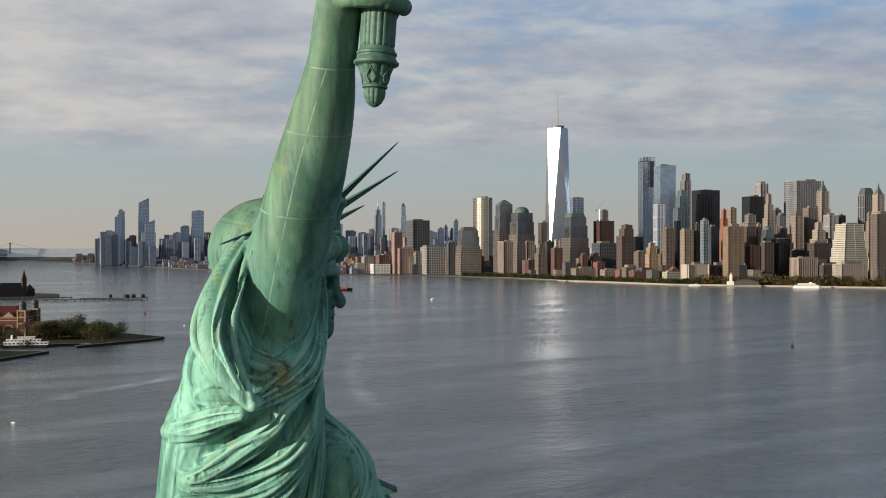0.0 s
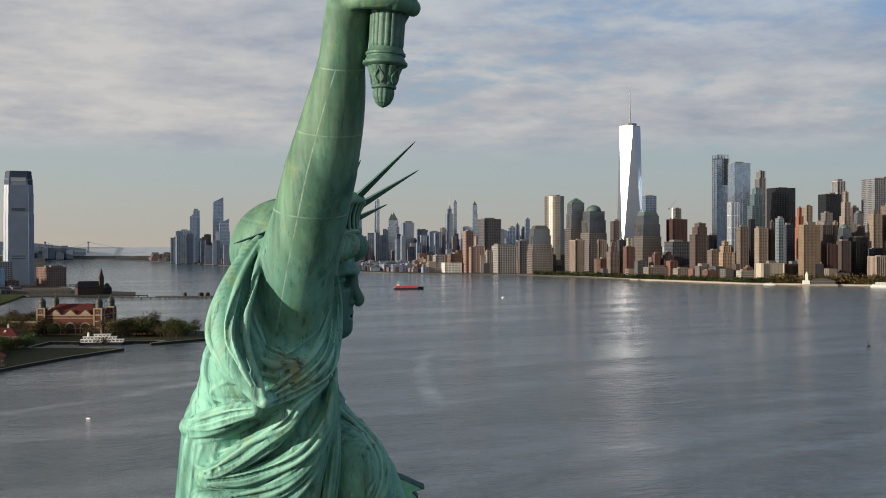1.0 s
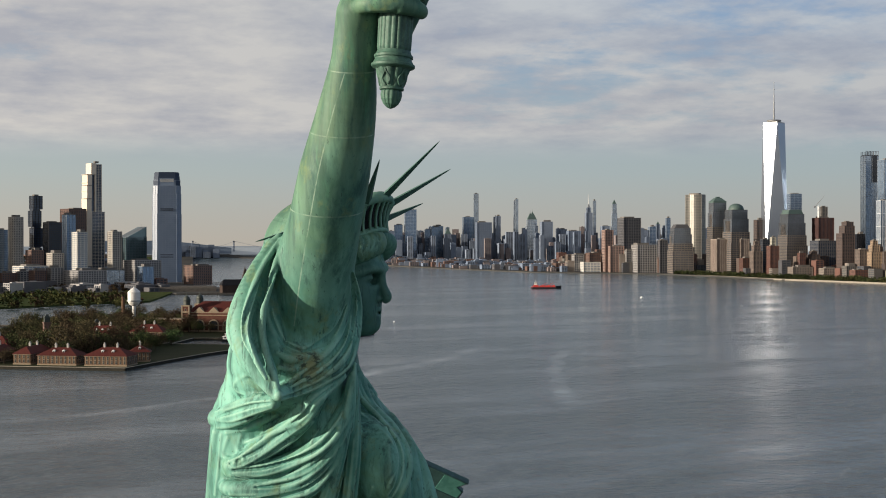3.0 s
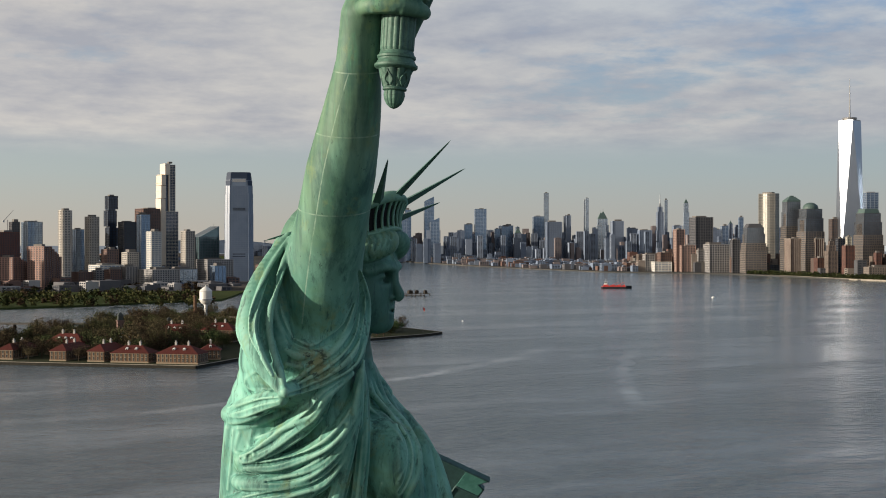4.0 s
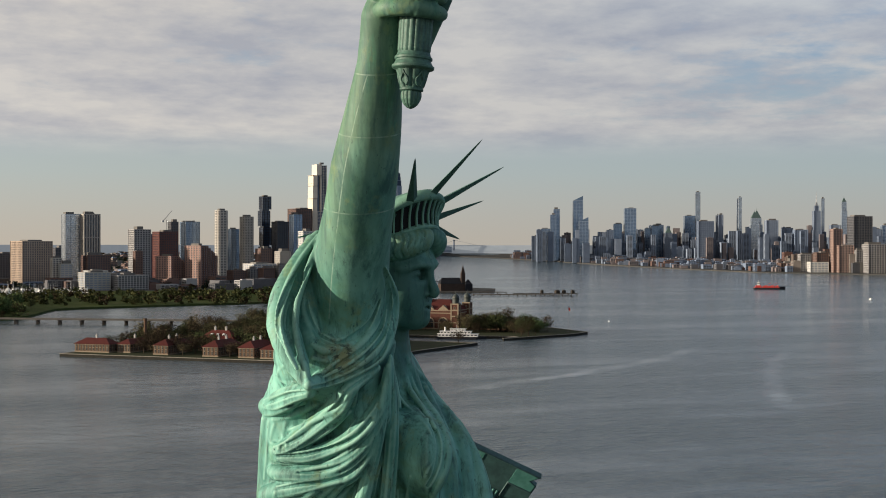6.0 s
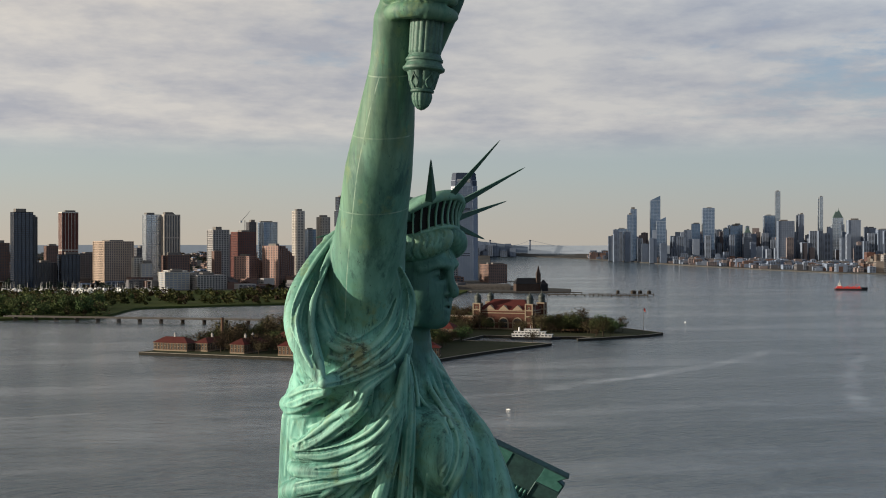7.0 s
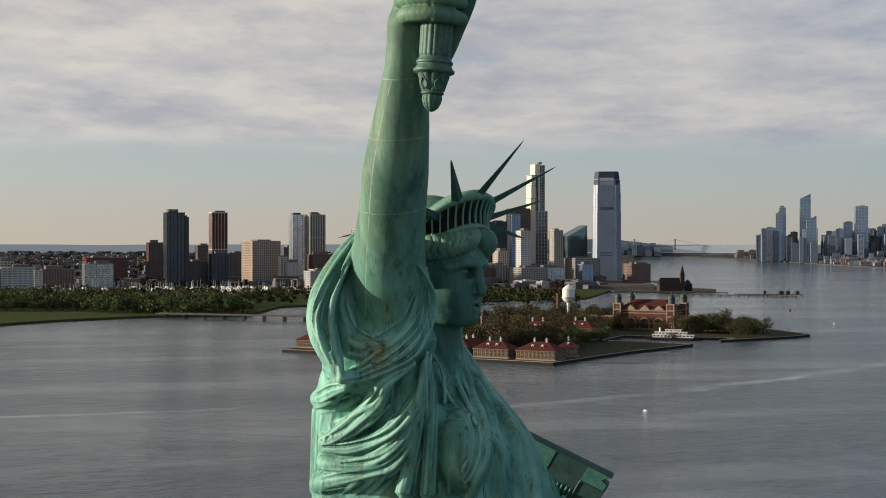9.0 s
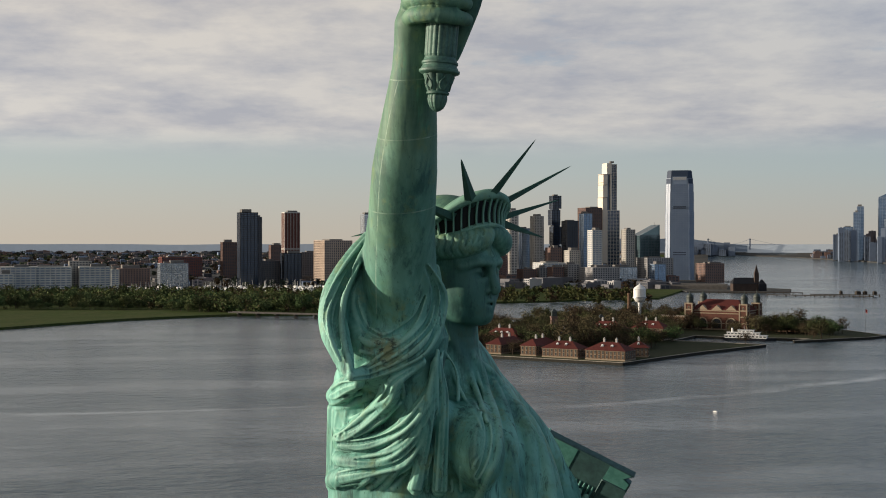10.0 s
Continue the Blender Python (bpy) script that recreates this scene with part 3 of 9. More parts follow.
def statue_face(s):
    P = head_point
    # brow, cheeks, muzzle, chin and jaw
    s.ball(P(0.50, 0, 81.35), (1.46, 1.32, 1.92), 0.25, True)
    s.ball(P(1.0, 0, 82.4), (1.06, 1.22, 0.95), 0.25, True)
    s.tube([P(1.40, -1.12, 81.98), P(1.90, -0.62, 82.16), P(2.04, 0, 82.12), P(1.90, 0.62, 82.16), P(1.40, 1.12, 81.98)], [0.14, 0.20, 0.18, 0.20, 0.14], 0.22)
    s.ball(P(1.26, 0, 80.42), (0.50, 0.60, 0.52), 0.25, True)
    s.ball(P(1.50, 0, 79.94), (0.48, 0.46, 0.40), 0.22, True)
    for l in (-1, 1):
        s.ball(P(1.06, 0.68 * l, 81.0), (0.68, 0.52, 0.58), 0.30, True)
        s.tube([P(1.38, 0.26 * l, 79.86), P(0.85, 0.72 * l, 80.06), P(0.22, 1.04 * l, 80.62), P(0.0, 1.22 * l, 81.2)], [0.30, 0.32, 0.34, 0.32], 0.25)
        # deep eye sockets, eyeballs and heavy lids
        s.ball(P(2.14, 0.58 * l, 81.74), (0.52, 0.48, 0.25), 0.20, True, cut=True)
        s.ball(P(1.76, 0.26 * l, 81.74), (0.20, 0.15, 0.24), 0.12, True, cut=True)
        s.ball(P(1.46, 0.60 * l, 81.68), (0.34, 0.40, 0.27), 0.05, True)
        s.tube([P(1.64, 0.22 * l, 81.72), P(1.80, 0.56 * l, 81.82), P(1.46, 0.98 * l, 81.70)], [0.07, 0.11, 0.07], 0.07)
        s.tube([P(1.62, 0.26 * l, 81.60), P(1.72, 0.58 * l, 81.52), P(1.46, 0.92 * l, 81.60)], [0.05, 0.07, 0.05], 0.07)
        s.tube([P(2.10, 0.10 * l, 82.06), P(2.02, 0.50 * l, 82.16), P(1.62, 1.00 * l, 82.00)], [0.10, 0.13, 0.08], 0.10)
        s.ball(P(-0.25, 1.42 * l, 81.5), (0.32, 0.16, 0.46), 0.06, True)
    # straight nose with broad wings
    s.tube([P(1.92, 0, 82.35), P(2.06, 0, 81.95), P(2.12, 0, 81.5), P(2.30, 0, 81.08), P(2.26, 0, 80.94)], [0.20, 0.17, 0.17, 0.20, 0.17], 0.10)
    for l in (-1, 1):
        s.ball(P(1.90, 0.20 * l, 80.98), (0.24, 0.15, 0.15), 0.10, True)
        s.ball(P(2.02, 0.13 * l, 80.80), (0.08, 0.05, 0.04), 0.03, True, cut=True)
        s.tube([P(1.80, 0.36 * l, 80.98), P(1.66, 0.50 * l, 80.72), P(1.52, 0.56 * l, 80.40)], 0.07, 0.08, cut=True)
    # lips
    s.tube([P(1.52, -0.46, 80.44), P(1.82, -0.20, 80.58), P(1.90, 0, 80.54), P(1.82, 0.20, 80.58), P(1.52, 0.46, 80.44)], [0.07, 0.15, 0.15, 0.15, 0.07], 0.04)
    s.tube([P(1.52, -0.40, 80.30), P(1.84, 0, 80.21), P(1.52, 0.40, 80.30)], [0.08, 0.19, 0.08], 0.04)
    s.tube([P(1.50, -0.52, 80.37), P(1.99, 0, 80.40), P(1.50, 0.52, 80.37)], 0.055, 0.03, cut=True)
    s.tube([P(1.56, -0.36, 80.02), P(1.84, 0, 80.00), P(1.56, 0.36, 80.02)], 0.11, 0.06, cut=True)
    s.tube([P(2.04, 0, 80.82), P(1.94, 0, 80.64)], 0.045, 0.05, cut=True)
    # cords of the neck
    for l in (-1, 1):
        s.tube([P(-0.35, 1.05 * l, 80.6), P(0.35, 0.75 * l, 79.2), P(0.85, 0.28 * l, 77.7)], [0.26, 0.24, 0.20], 0.12)
    # hair rolled back from a parting on the brow, and the knot behind
    for l in (-1, 1):
        roll = [P(2.0, 0.10 * l, 83.42), P(1.98, 0.58 * l, 83.14), P(1.50, 1.16 * l, 82.94), P(0.70, 1.58 * l, 82.80), P(-0.3, 1.74 * l, 82.62), P(-1.3, 1.6 * l, 82.2)]
        s.tube(roll, [0.22, 0.50, 0.56, 0.54, 0.50, 0.42], 0.06)
        for k in range(12):
            q = 0.6 + k * 0.36
            i = min(int(q), 4)
            c = np.array(roll[i]) * (1 - q + i) + np.array(roll[i + 1]) * (q - i)
            out = np.array([(HL[0] * l * 0.8 + HF[0] * 0.4), (HL[1] * l * 0.8 + HF[1] * 0.4), 0.0])
            s.tube([c + out * 0.34 + (0, 0, 0.46), c + out * 0.60 + (0.10, 0, 0.14), c + out * 0.60 + (-0.02, 0, -0.18), c + out * 0.28 + (0.08, 0, -0.50)], 0.02, 0.08, cut=True)
        s.tube([P(-0.2, 1.58 * l, 81.9), P(-1.2, 1.5 * l, 81.6), P(-2.2, 0.9 * l, 81.2)], [0.45, 0.6, 0.6], 0.15)
    s.ball(P(-2.3, 0, 81.0), (0.9, 1.0, 1.0), 0.25, True)
    for i in range(7):
        z = 81.6 + i * 0.5
        s.tube([P(-0.6, -1.85, z - 0.2), P(-1.8, -1.35, z), P(-2.55, -0.4, z + 0.1)], 0.05, 0.05, cut=True)


def statue_skirt(s):
    for i in range(16):
        a = 2 * math.pi * i / 16
        f, l = 4.3 * math.cos(a), 5.1 * math.sin(a)
        u, v = f * F2[0] + l * L2[0], f * F2[1] + l * L2[1]
        s.tube([(-1.3 + u, 4.1 + v, 47), (-1.7 + u * 0.98, 4.5 + v * 0.98, 60), (-2.0 + u * 0.95, 4.7 + v * 0.95, 70.6)], [0.7, 0.5, 0.45], 0.35)


def statue_fingers(s):
    # the left hand's fingers over the tablet
    w = np.array([4.02, 0.48, -1.97]) / np.linalg.norm([4.02, 0.48, -1.97])
    d = np.array([-0.35, 0.5, -0.8])
    d = d - w * (d @ w)
    d = d / np.linalg.norm(d)
    n = np.cross(w, d)
    top = np.array([3.39, 12.32, 72.9])
    for i in range(4):
        x, y = -0.55 + 0.42 * i, 2.25 + 0.12 * abs(i - 1.5)
        s.tube([top + w * (x - 0.1) + d * (y + 1.7) - n * 0.43, top + w * x + d * (y + 0.7) - n * 0.5, top + w * (x + 0.03) + d * (y + 0.2) - n * 0.38, top + w * (x + 0.05) + d * y - n * 0.26], [0.20, 0.21, 0.18, 0.15], 0.05)


def tablet(mesh):
    """The thin tablet in the crook of the arm: a dark panel between raised paler ends, rims, bars for numerals."""
    w = Vector((4.02, 0.48, -1.97)).normalized()
    d = Vector((-0.35, 0.5, -0.8))
    d = (d - w * d.dot(w)).normalized()
    n = w.cross(d)
    top = Vector((3.39, 12.32, 72.9))

    def plate(x0, x1, y0, y1, half, mat, bevel=0.03):
        vs, fs = [], []
        for z, e in ((-half, bevel), (-half + bevel, 0), (half - bevel, 0), (half, bevel)):
            for x, y in ((x0 + e, y0 + e), (x1 - e, y0 + e), (x1 - e, y1 - e), (x0 + e, y1 - e)):
                vs.append(tuple(top + w * x + d * y + n * z))
        for k in range(3):
            fs += [(4 * k + i, 4 * k + (i + 1) % 4, 4 * k + 4 + (i + 1) % 4, 4 * k + 4 + i) for i in range(4)]
        mesh.put(vs, fs + [(3, 2, 1, 0), (12, 13, 14, 15)], mat)

    def sheet(outline, half, mat):
        k = len(outline)
        vs = [tuple(top + w * x + d * y + n * z) for z in (-half, half) for x, y in outline]
        fs = [tuple(range(k - 1, -1, -1)), tuple(range(k, 2 * k))] + [(i, (i + 1) % k, k + (i + 1) % k, k + i) for i in range(k)]
        mesh.put(vs, fs, mat)

    # the notched slab, with a dovetail cut at its end
    sheet([(-2.2, 0.0), (2.30, 0.0), (1.98, 0.42), (2.34, 0.55), (2.30, 7.1), (-2.2, 7.1)], 0.13, 4)
    sheet([(-2.2, 0.05), (-0.63, 0.05), (-0.63, 7.0), (-2.2, 7.0)], 0.155, 6)
    sheet([(1.06, 0.05), (2.20, 0.05), (1.90, 0.44), (2.26, 0.60), (2.24, 1.0), (1.06, 1.0)], 0.155, 6)
    # raised rims and the curled near corner
    plate(-2.24, 2.30, -0.05, 0.05, 0.19, 4)
    plate(1.06, 2.28, 1.0, 1.12, 0.18, 4)
    plate(1.02, 1.10, 1.0, 7.1, 0.17, 4)
    plate(-2.30, -2.20, -0.10, 0.85, 0.22, 0)
    for x in (-0.48, -0.28, -0.02, 0.2, 0.42, 0.66, 0.86):
        plate(x - 0.05, x + 0.05, 1.75, 2.75, 0.17, 6)


def statue_sleeve(s):
    # the bulk of the sleeve
    s.tube([(-4.00, 0.10, 83.11), (-4.45, 0.0, 81.58), (-4.75, -0.1, 80.31), (-4.75, -0.40, 79.27), (-4.58, -0.90, 78.50)], [0.25, 0.42, 0.51, 0.51, 0.42], 0.40)
    s.tube([(-1.28, 0.85, 81.98), (-1.20, 0.75, 80.68), (-1.26, 0.35, 79.63), (-1.60, -0.20, 78.62)], [0.13, 0.28, 0.38, 0.48], 0.40)
    s.tube([(-2.32, -0.60, 78.56), (-3.14, -0.80, 78.48), (-3.96, -1.00, 78.29)], [0.38, 0.51, 0.51], 0.40)


def statue_drape(s):
    # the cloth that hangs from the raised arm, over the rest
    s.tube([(-3.66, -0.20, 83.42), (-4.11, -0.50, 82.66), (-4.54, -0.85, 81.78), (-4.84, -1.15, 80.95), (-4.89, -1.40, 80.13), (-4.67, -1.70, 79.43), (-4.26, -2.00, 78.64), (-3.80, -2.30, 77.79)], [0.11, 0.36, 0.49, 0.56, 0.58, 0.58, 0.44, 0.11], 0.10, flat=1.5)
    s.tube([(-3.73, -0.30, 83.42), (-4.40, -0.20, 82.61), (-4.97, -0.20, 81.61), (-5.34, -0.30, 80.70), (-5.43, -0.60, 79.98), (-5.21, -1.00, 79.42), (-4.75, -1.70, 78.75), (-3.90, -2.35, 77.84)], [0.09, 0.16, 0.18, 0.18, 0.18, 0.18, 0.16, 0.11], 0.12)
    s.tube([(-3.58, -0.60, 83.29), (-3.81, -1.00, 82.51), (-4.06, -1.45, 81.69), (-4.28, -1.70, 80.87), (-4.33, -1.90, 80.06), (-4.19, -2.10, 79.26), (-3.92, -2.30, 78.46), (-3.75, -2.40, 77.80)], [0.09, 0.13, 0.13, 0.13, 0.13, 0.13, 0.13, 0.09], 0.12)
    s.tube([(-3.67, -0.50, 83.33), (-4.21, -0.95, 82.45), (-4.59, -1.45, 81.63), (-4.89, -1.85, 80.67), (-4.90, -2.10, 79.93), (-4.63, -2.35, 79.28), (-4.21, -2.45, 78.48)], [0.07, 0.13, 0.16, 0.16, 0.16, 0.13, 0.07], 0.08)
    s.tube([(-3.56, 0.10, 83.08), (-3.88, -0.10, 81.97), (-4.12, -0.40, 80.92), (-4.11, -0.70, 79.99), (-3.84, -0.90, 79.22)], [0.18, 0.4, 0.53, 0.58, 0.49], 0.10)
    s.tube([(-3.69, -0.76, 83.14), (-4.23, -1.15, 82.16), (-4.64, -1.73, 81.29), (-4.95, -2.05, 80.48), (-4.94, -2.27, 79.82), (-4.68, -2.41, 79.14)], [0.04, 0.09, 0.11, 0.11, 0.11, 0.07], 0.04, cut=True)
    s.tube([(-3.54, -1.22, 83.04), (-3.94, -1.36, 82.10), (-4.31, -1.61, 81.28), (-4.57, -1.64, 80.46), (-4.55, -1.99, 79.76), (-4.28, -2.23, 78.96)], [0.04, 0.09, 0.11, 0.11, 0.11, 0.07], 0.04, cut=True)
    s.tube([(-1.17, -0.97, 82.16), (-1.01, 0.24, 80.96), (-1.21, 0.14, 79.81), (-1.67, -0.52, 78.99), (-2.52, -1.02, 78.43), (-3.36, -1.09, 77.97), (-3.78, -2.44, 77.89)], [0.09, 0.29, 0.44, 0.56, 0.51, 0.38, 0.18], 0.06)
    s.tube([(-1.38, -0.73, 80.89), (-1.80, -0.74, 79.97), (-2.37, -0.99, 79.44), (-2.89, -1.31, 79.30), (-3.50, -1.17, 79.54), (-3.89, -1.19, 80.12), (-4.13, -0.97, 80.84)], [0.07, 0.13, 0.16, 0.13, 0.13, 0.13, 0.09], 0.05, cut=True)
    s.tube([(-3.75, -1.33, 79.26), (-3.33, -1.38, 79.06), (-2.73, -1.19, 79.12), (-2.23, -0.88, 79.32)], [0.11, 0.18, 0.18, 0.11], 0.05)
    s.tube([(-3.71, -1.34, 78.77), (-3.14, -1.31, 78.69), (-2.51, -1.25, 78.86), (-2.12, -1.04, 79.16)], [0.11, 0.16, 0.16, 0.09], 0.05)
    s.tube([(-4.11, -0.76, 81.35), (-4.17, -0.97, 80.63), (-3.97, -1.14, 79.97), (-3.62, -1.08, 79.48), (-3.04, -1.23, 79.24)], [0.07, 0.13, 0.16, 0.13, 0.09], 0.05)
    s.tube([(-1.24, -1.09, 82.07), (-1.19, -0.25, 81.02), (-1.51, -0.42, 79.99), (-1.93, -0.88, 79.29), (-2.67, -1.39, 78.75), (-3.43, -1.51, 78.19)], [0.08, 0.13, 0.17, 0.19, 0.16, 0.07], 0.04)
    s.tube([(-1.19, -1.09, 82.08), (-1.03, -0.07, 81.04), (-1.26, -0.30, 79.87), (-1.69, -1.06, 79.09), (-2.50, -1.46, 78.50), (-3.36, -1.67, 78.07)], [0.08, 0.16, 0.13, 0.16, 0.15, 0.07], 0.04)
    s.tube([(-1.15, -1.09, 82.08), (-0.93, -0.11, 81.02), (-1.05, -0.26, 79.80), (-1.51, -1.03, 78.94), (-2.39, -1.45, 78.33), (-3.30, -1.58, 77.88), (-3.67, -2.53, 77.87)], [0.08, 0.12, 0.15, 0.16, 0.16, 0.17, 0.07], 0.04)
    s.tube([(-1.11, -1.09, 82.09), (-0.78, 0.15, 81.01), (-0.87, -0.06, 79.74), (-1.35, -0.84, 78.76), (-2.31, -1.32, 78.16), (-3.21, -1.65, 77.79)], [0.08, 0.12, 0.13, 0.19, 0.16, 0.07], 0.04)
    s.tube([(-1.19, -1.16, 82.07), (-1.09, -0.32, 81.02), (-1.31, -0.41, 79.92), (-1.79, -1.09, 79.21), (-2.59, -1.49, 78.66), (-3.39, -1.64, 78.16)], [0.04, 0.07, 0.09, 0.1, 0.08, 0.04], 0.03, cut=True)
    s.tube([(-1.16, -1.13, 82.08), (-0.98, -0.22, 81.02), (-1.10, -0.38, 79.85), (-1.61, -1.18, 79.06), (-2.42, -1.57, 78.40), (-3.31, -1.74, 78.02)], [0.04, 0.08, 0.09, 0.07, 0.08, 0.04], 0.03, cut=True)
    s.tube([(-1.11, -1.13, 82.09), (-0.82, -0.10, 81.02), (-0.95, -0.35, 79.79), (-1.34, -1.01, 78.79), (-2.31, -1.49, 78.21), (-3.22, -1.72, 77.83), (-3.64, -2.52, 77.82)], [0.04, 0.07, 0.08, 0.09, 0.07, 0.07, 0.04], 0.03, cut=True)


def statue_folds(s):
    # rolls of the gathered robe, the fan of pleats, the neckline and mantle, and the creases between them
    s.tube([(-3.94, -1.07, 77.50), (-4.58, -0.25, 77.32), (-5.31, 0.99, 76.78), (-5.96, 1.97, 76.57)], [0.27, 0.4, 0.49, 0.38], 0.06)
    s.tube([(-1.44, -0.64, 78.32), (-2.38, -1.02, 77.66), (-2.83, -0.50, 77.06), (-3.43, 0.29, 76.29), (-4.34, 0.69, 75.57), (-4.95, 0.86, 75.14), (-5.50, 1.20, 74.91), (-5.35, 2.70, 75.06)], [0.13, 0.29, 0.44, 0.49, 0.44, 0.38, 0.29, 0.29], 0.06)
    s.tube([(-1.04, -0.20, 78.34), (-1.18, 0.07, 77.47), (-1.52, -0.07, 76.60), (-2.18, -0.02, 75.78), (-3.19, 0.48, 75.14), (-4.34, 0.69, 74.79), (-5.47, 1.17, 74.72), (-5.32, 2.67, 74.87)], [0.13, 0.27, 0.36, 0.4, 0.38, 0.33, 0.27, 0.27], 0.06)
    s.tube([(-1.04, 0.03, 77.88), (-1.23, 0.04, 76.85), (-1.64, 0.01, 75.89), (-2.47, 0.34, 74.87), (-3.58, 0.72, 74.24), (-4.54, 0.79, 74.08), (-5.61, 1.38, 74.07), (-5.46, 2.88, 74.22)], [0.11, 0.2, 0.31, 0.42, 0.42, 0.36, 0.29, 0.29], 0.06)
    s.tube([(-1.12, 0.09, 77.01), (-1.38, 0.08, 75.91), (-1.87, 0.23, 74.91), (-2.50, 0.50, 74.23), (-3.27, 0.68, 73.85), (-4.32, 0.78, 73.62), (-5.37, 1.31, 73.30), (-6.01, 1.97, 73.06), (-5.86, 3.47, 73.21)], [0.11, 0.18, 0.27, 0.38, 0.42, 0.44, 0.44, 0.36, 0.36], 0.06)
    s.tube([(-5.99, 1.64, 76.09), (-6.11, 2.01, 74.82), (-6.23, 2.24, 72.78)], [0.18, 0.22, 0.22, 0.22], 0.12)
    s.tube([(-0.97, -0.24, 78.79), (-1.08, -0.08, 77.98), (-1.25, 0.06, 76.85), (-1.51, 0.21, 75.38), (-1.80, 0.57, 74.04), (-2.08, 0.67, 73.12)], [0.02, 0.09, 0.18, 0.22, 0.27, 0.29], 0.14)
    s.tube([(-0.93, -0.17, 78.78), (-0.94, 0.16, 77.95), (-0.96, 0.46, 76.97), (-0.98, 0.60, 75.29), (-1.21, 1.01, 73.06)], [0.02, 0.09, 0.2, 0.27, 0.31], 0.16)
    s.tube([(-0.08, 5.36, 76.98), (0.46, 4.87, 75.59), (0.89, 3.83, 74.32), (0.97, 3.18, 72.21)], [0.31, 0.53, 0.62, 0.62], 0.05)
    s.tube([(0.96, 5.70, 75.91), (1.50, 5.30, 74.76), (1.70, 4.84, 73.56), (1.70, 4.41, 72.00)], [0.27, 0.44, 0.49, 0.49], 0.05)
    s.tube([(1.63, 5.45, 75.11), (2.14, 5.37, 74.09), (2.47, 5.13, 72.96), (2.62, 4.90, 71.94)], [0.18, 0.31, 0.33, 0.33], 0.05)
    s.tube([(-0.51, 4.33, 77.91), (-0.15, 5.36, 77.42), (0.24, 5.69, 76.89)], [0.18, 0.24, 0.22], 0.05)
    s.tube([(-0.54, 4.20, 78.12), (-0.30, 4.63, 77.46), (0.02, 4.07, 76.65), (0.69, 2.56, 75.96), (1.11, 1.36, 75.16), (1.09, 1.02, 74.43), (0.76, 0.87, 73.67), (0.21, 1.67, 72.46)], [0.13, 0.22, 0.24, 0.24, 0.22, 0.2, 0.18, 0.18], 0.04)
    s.tube([(-0.58, 3.99, 77.66), (-0.35, 3.46, 76.89), (0.46, 1.73, 76.13), (0.84, 0.91, 75.24), (0.79, 0.63, 74.55), (0.44, 0.59, 73.72)], [0.07, 0.13, 0.13, 0.13, 0.11, 0.07], 0.05, cut=True)
    s.tube([(-0.63, 3.92, 77.42), (-0.34, 3.64, 76.92), (0.22, 2.36, 76.34), (0.67, 1.37, 75.81)], [0.11, 0.13, 0.13, 0.09], 0.04)
    s.tube([(-1.31, 3.54, 77.78), (-0.78, 2.95, 76.77), (0.33, 1.19, 75.88), (0.56, 0.87, 75.55)], [0.07, 0.09, 0.09, 0.04], 0.05)
    s.tube([(-4.05, -1.28, 77.57), (-4.74, -0.65, 77.44), (-5.52, 0.52, 77.09), (-6.05, 1.49, 76.87)], [0.04, 0.06, 0.07, 0.03], 0.03)
    s.tube([(-3.99, -1.24, 77.33), (-4.63, -0.56, 77.06), (-5.38, 0.37, 76.68), (-5.96, 1.20, 76.59)], [0.04, 0.08, 0.07, 0.03], 0.03)
    s.tube([(-4.03, -1.32, 77.51), (-4.70, -0.71, 77.34), (-5.47, 0.37, 76.99), (-5.99, 1.24, 76.72)], [0.03, 0.08, 0.08, 0.03], 0.03, cut=True)
    s.tube([(-4.13, 0.37, 77.01), (-4.63, -0.24, 76.89), (-5.36, 0.59, 76.47), (-5.95, 1.41, 76.34)], [0.03, 0.08, 0.08, 0.03], 0.03, cut=True)
    s.tube([(-2.52, -1.26, 77.65), (-2.95, -0.94, 77.06), (-3.70, -0.09, 76.42), (-4.51, 0.35, 75.78), (-5.11, 0.58, 75.32), (-5.54, 0.80, 75.14)], [0.04, 0.09, 0.09, 0.08, 0.07, 0.03], 0.03)
    s.tube([(-2.33, -1.24, 77.47), (-2.68, -0.83, 76.80), (-3.44, -0.16, 76.12), (-4.27, 0.27, 75.47), (-4.96, 0.49, 75.04), (-5.45, 0.68, 74.91)], [0.04, 0.07, 0.07, 0.09, 0.06, 0.03], 0.03)
    s.tube([(-1.73, -0.98, 78.09), (-2.44, -1.29, 77.58), (-2.87, -0.97, 77.00), (-3.59, -0.18, 76.31), (-4.39, 0.25, 75.64), (-5.07, 0.51, 75.26), (-5.49, 0.73, 75.04)], [0.03, 0.06, 0.08, 0.07, 0.07, 0.06, 0.03], 0.03, cut=True)
    s.tube([(-1.66, -0.15, 77.86), (-2.27, -0.60, 77.37), (-2.60, -0.06, 76.58), (-3.29, 0.09, 75.87), (-4.18, 0.37, 75.30), (-4.91, 0.56, 74.91)], [0.03, 0.08, 0.07, 0.06, 0.06, 0.03], 0.03, cut=True)
    s.tube([(-1.10, -0.26, 78.08), (-1.27, -0.18, 77.42), (-1.58, -0.41, 76.71), (-2.31, -0.35, 75.92), (-3.32, 0.14, 75.27), (-4.38, 0.42, 74.98), (-5.38, 0.66, 74.91)], [0.04, 0.07, 0.07, 0.07, 0.07, 0.08, 0.03], 0.03)
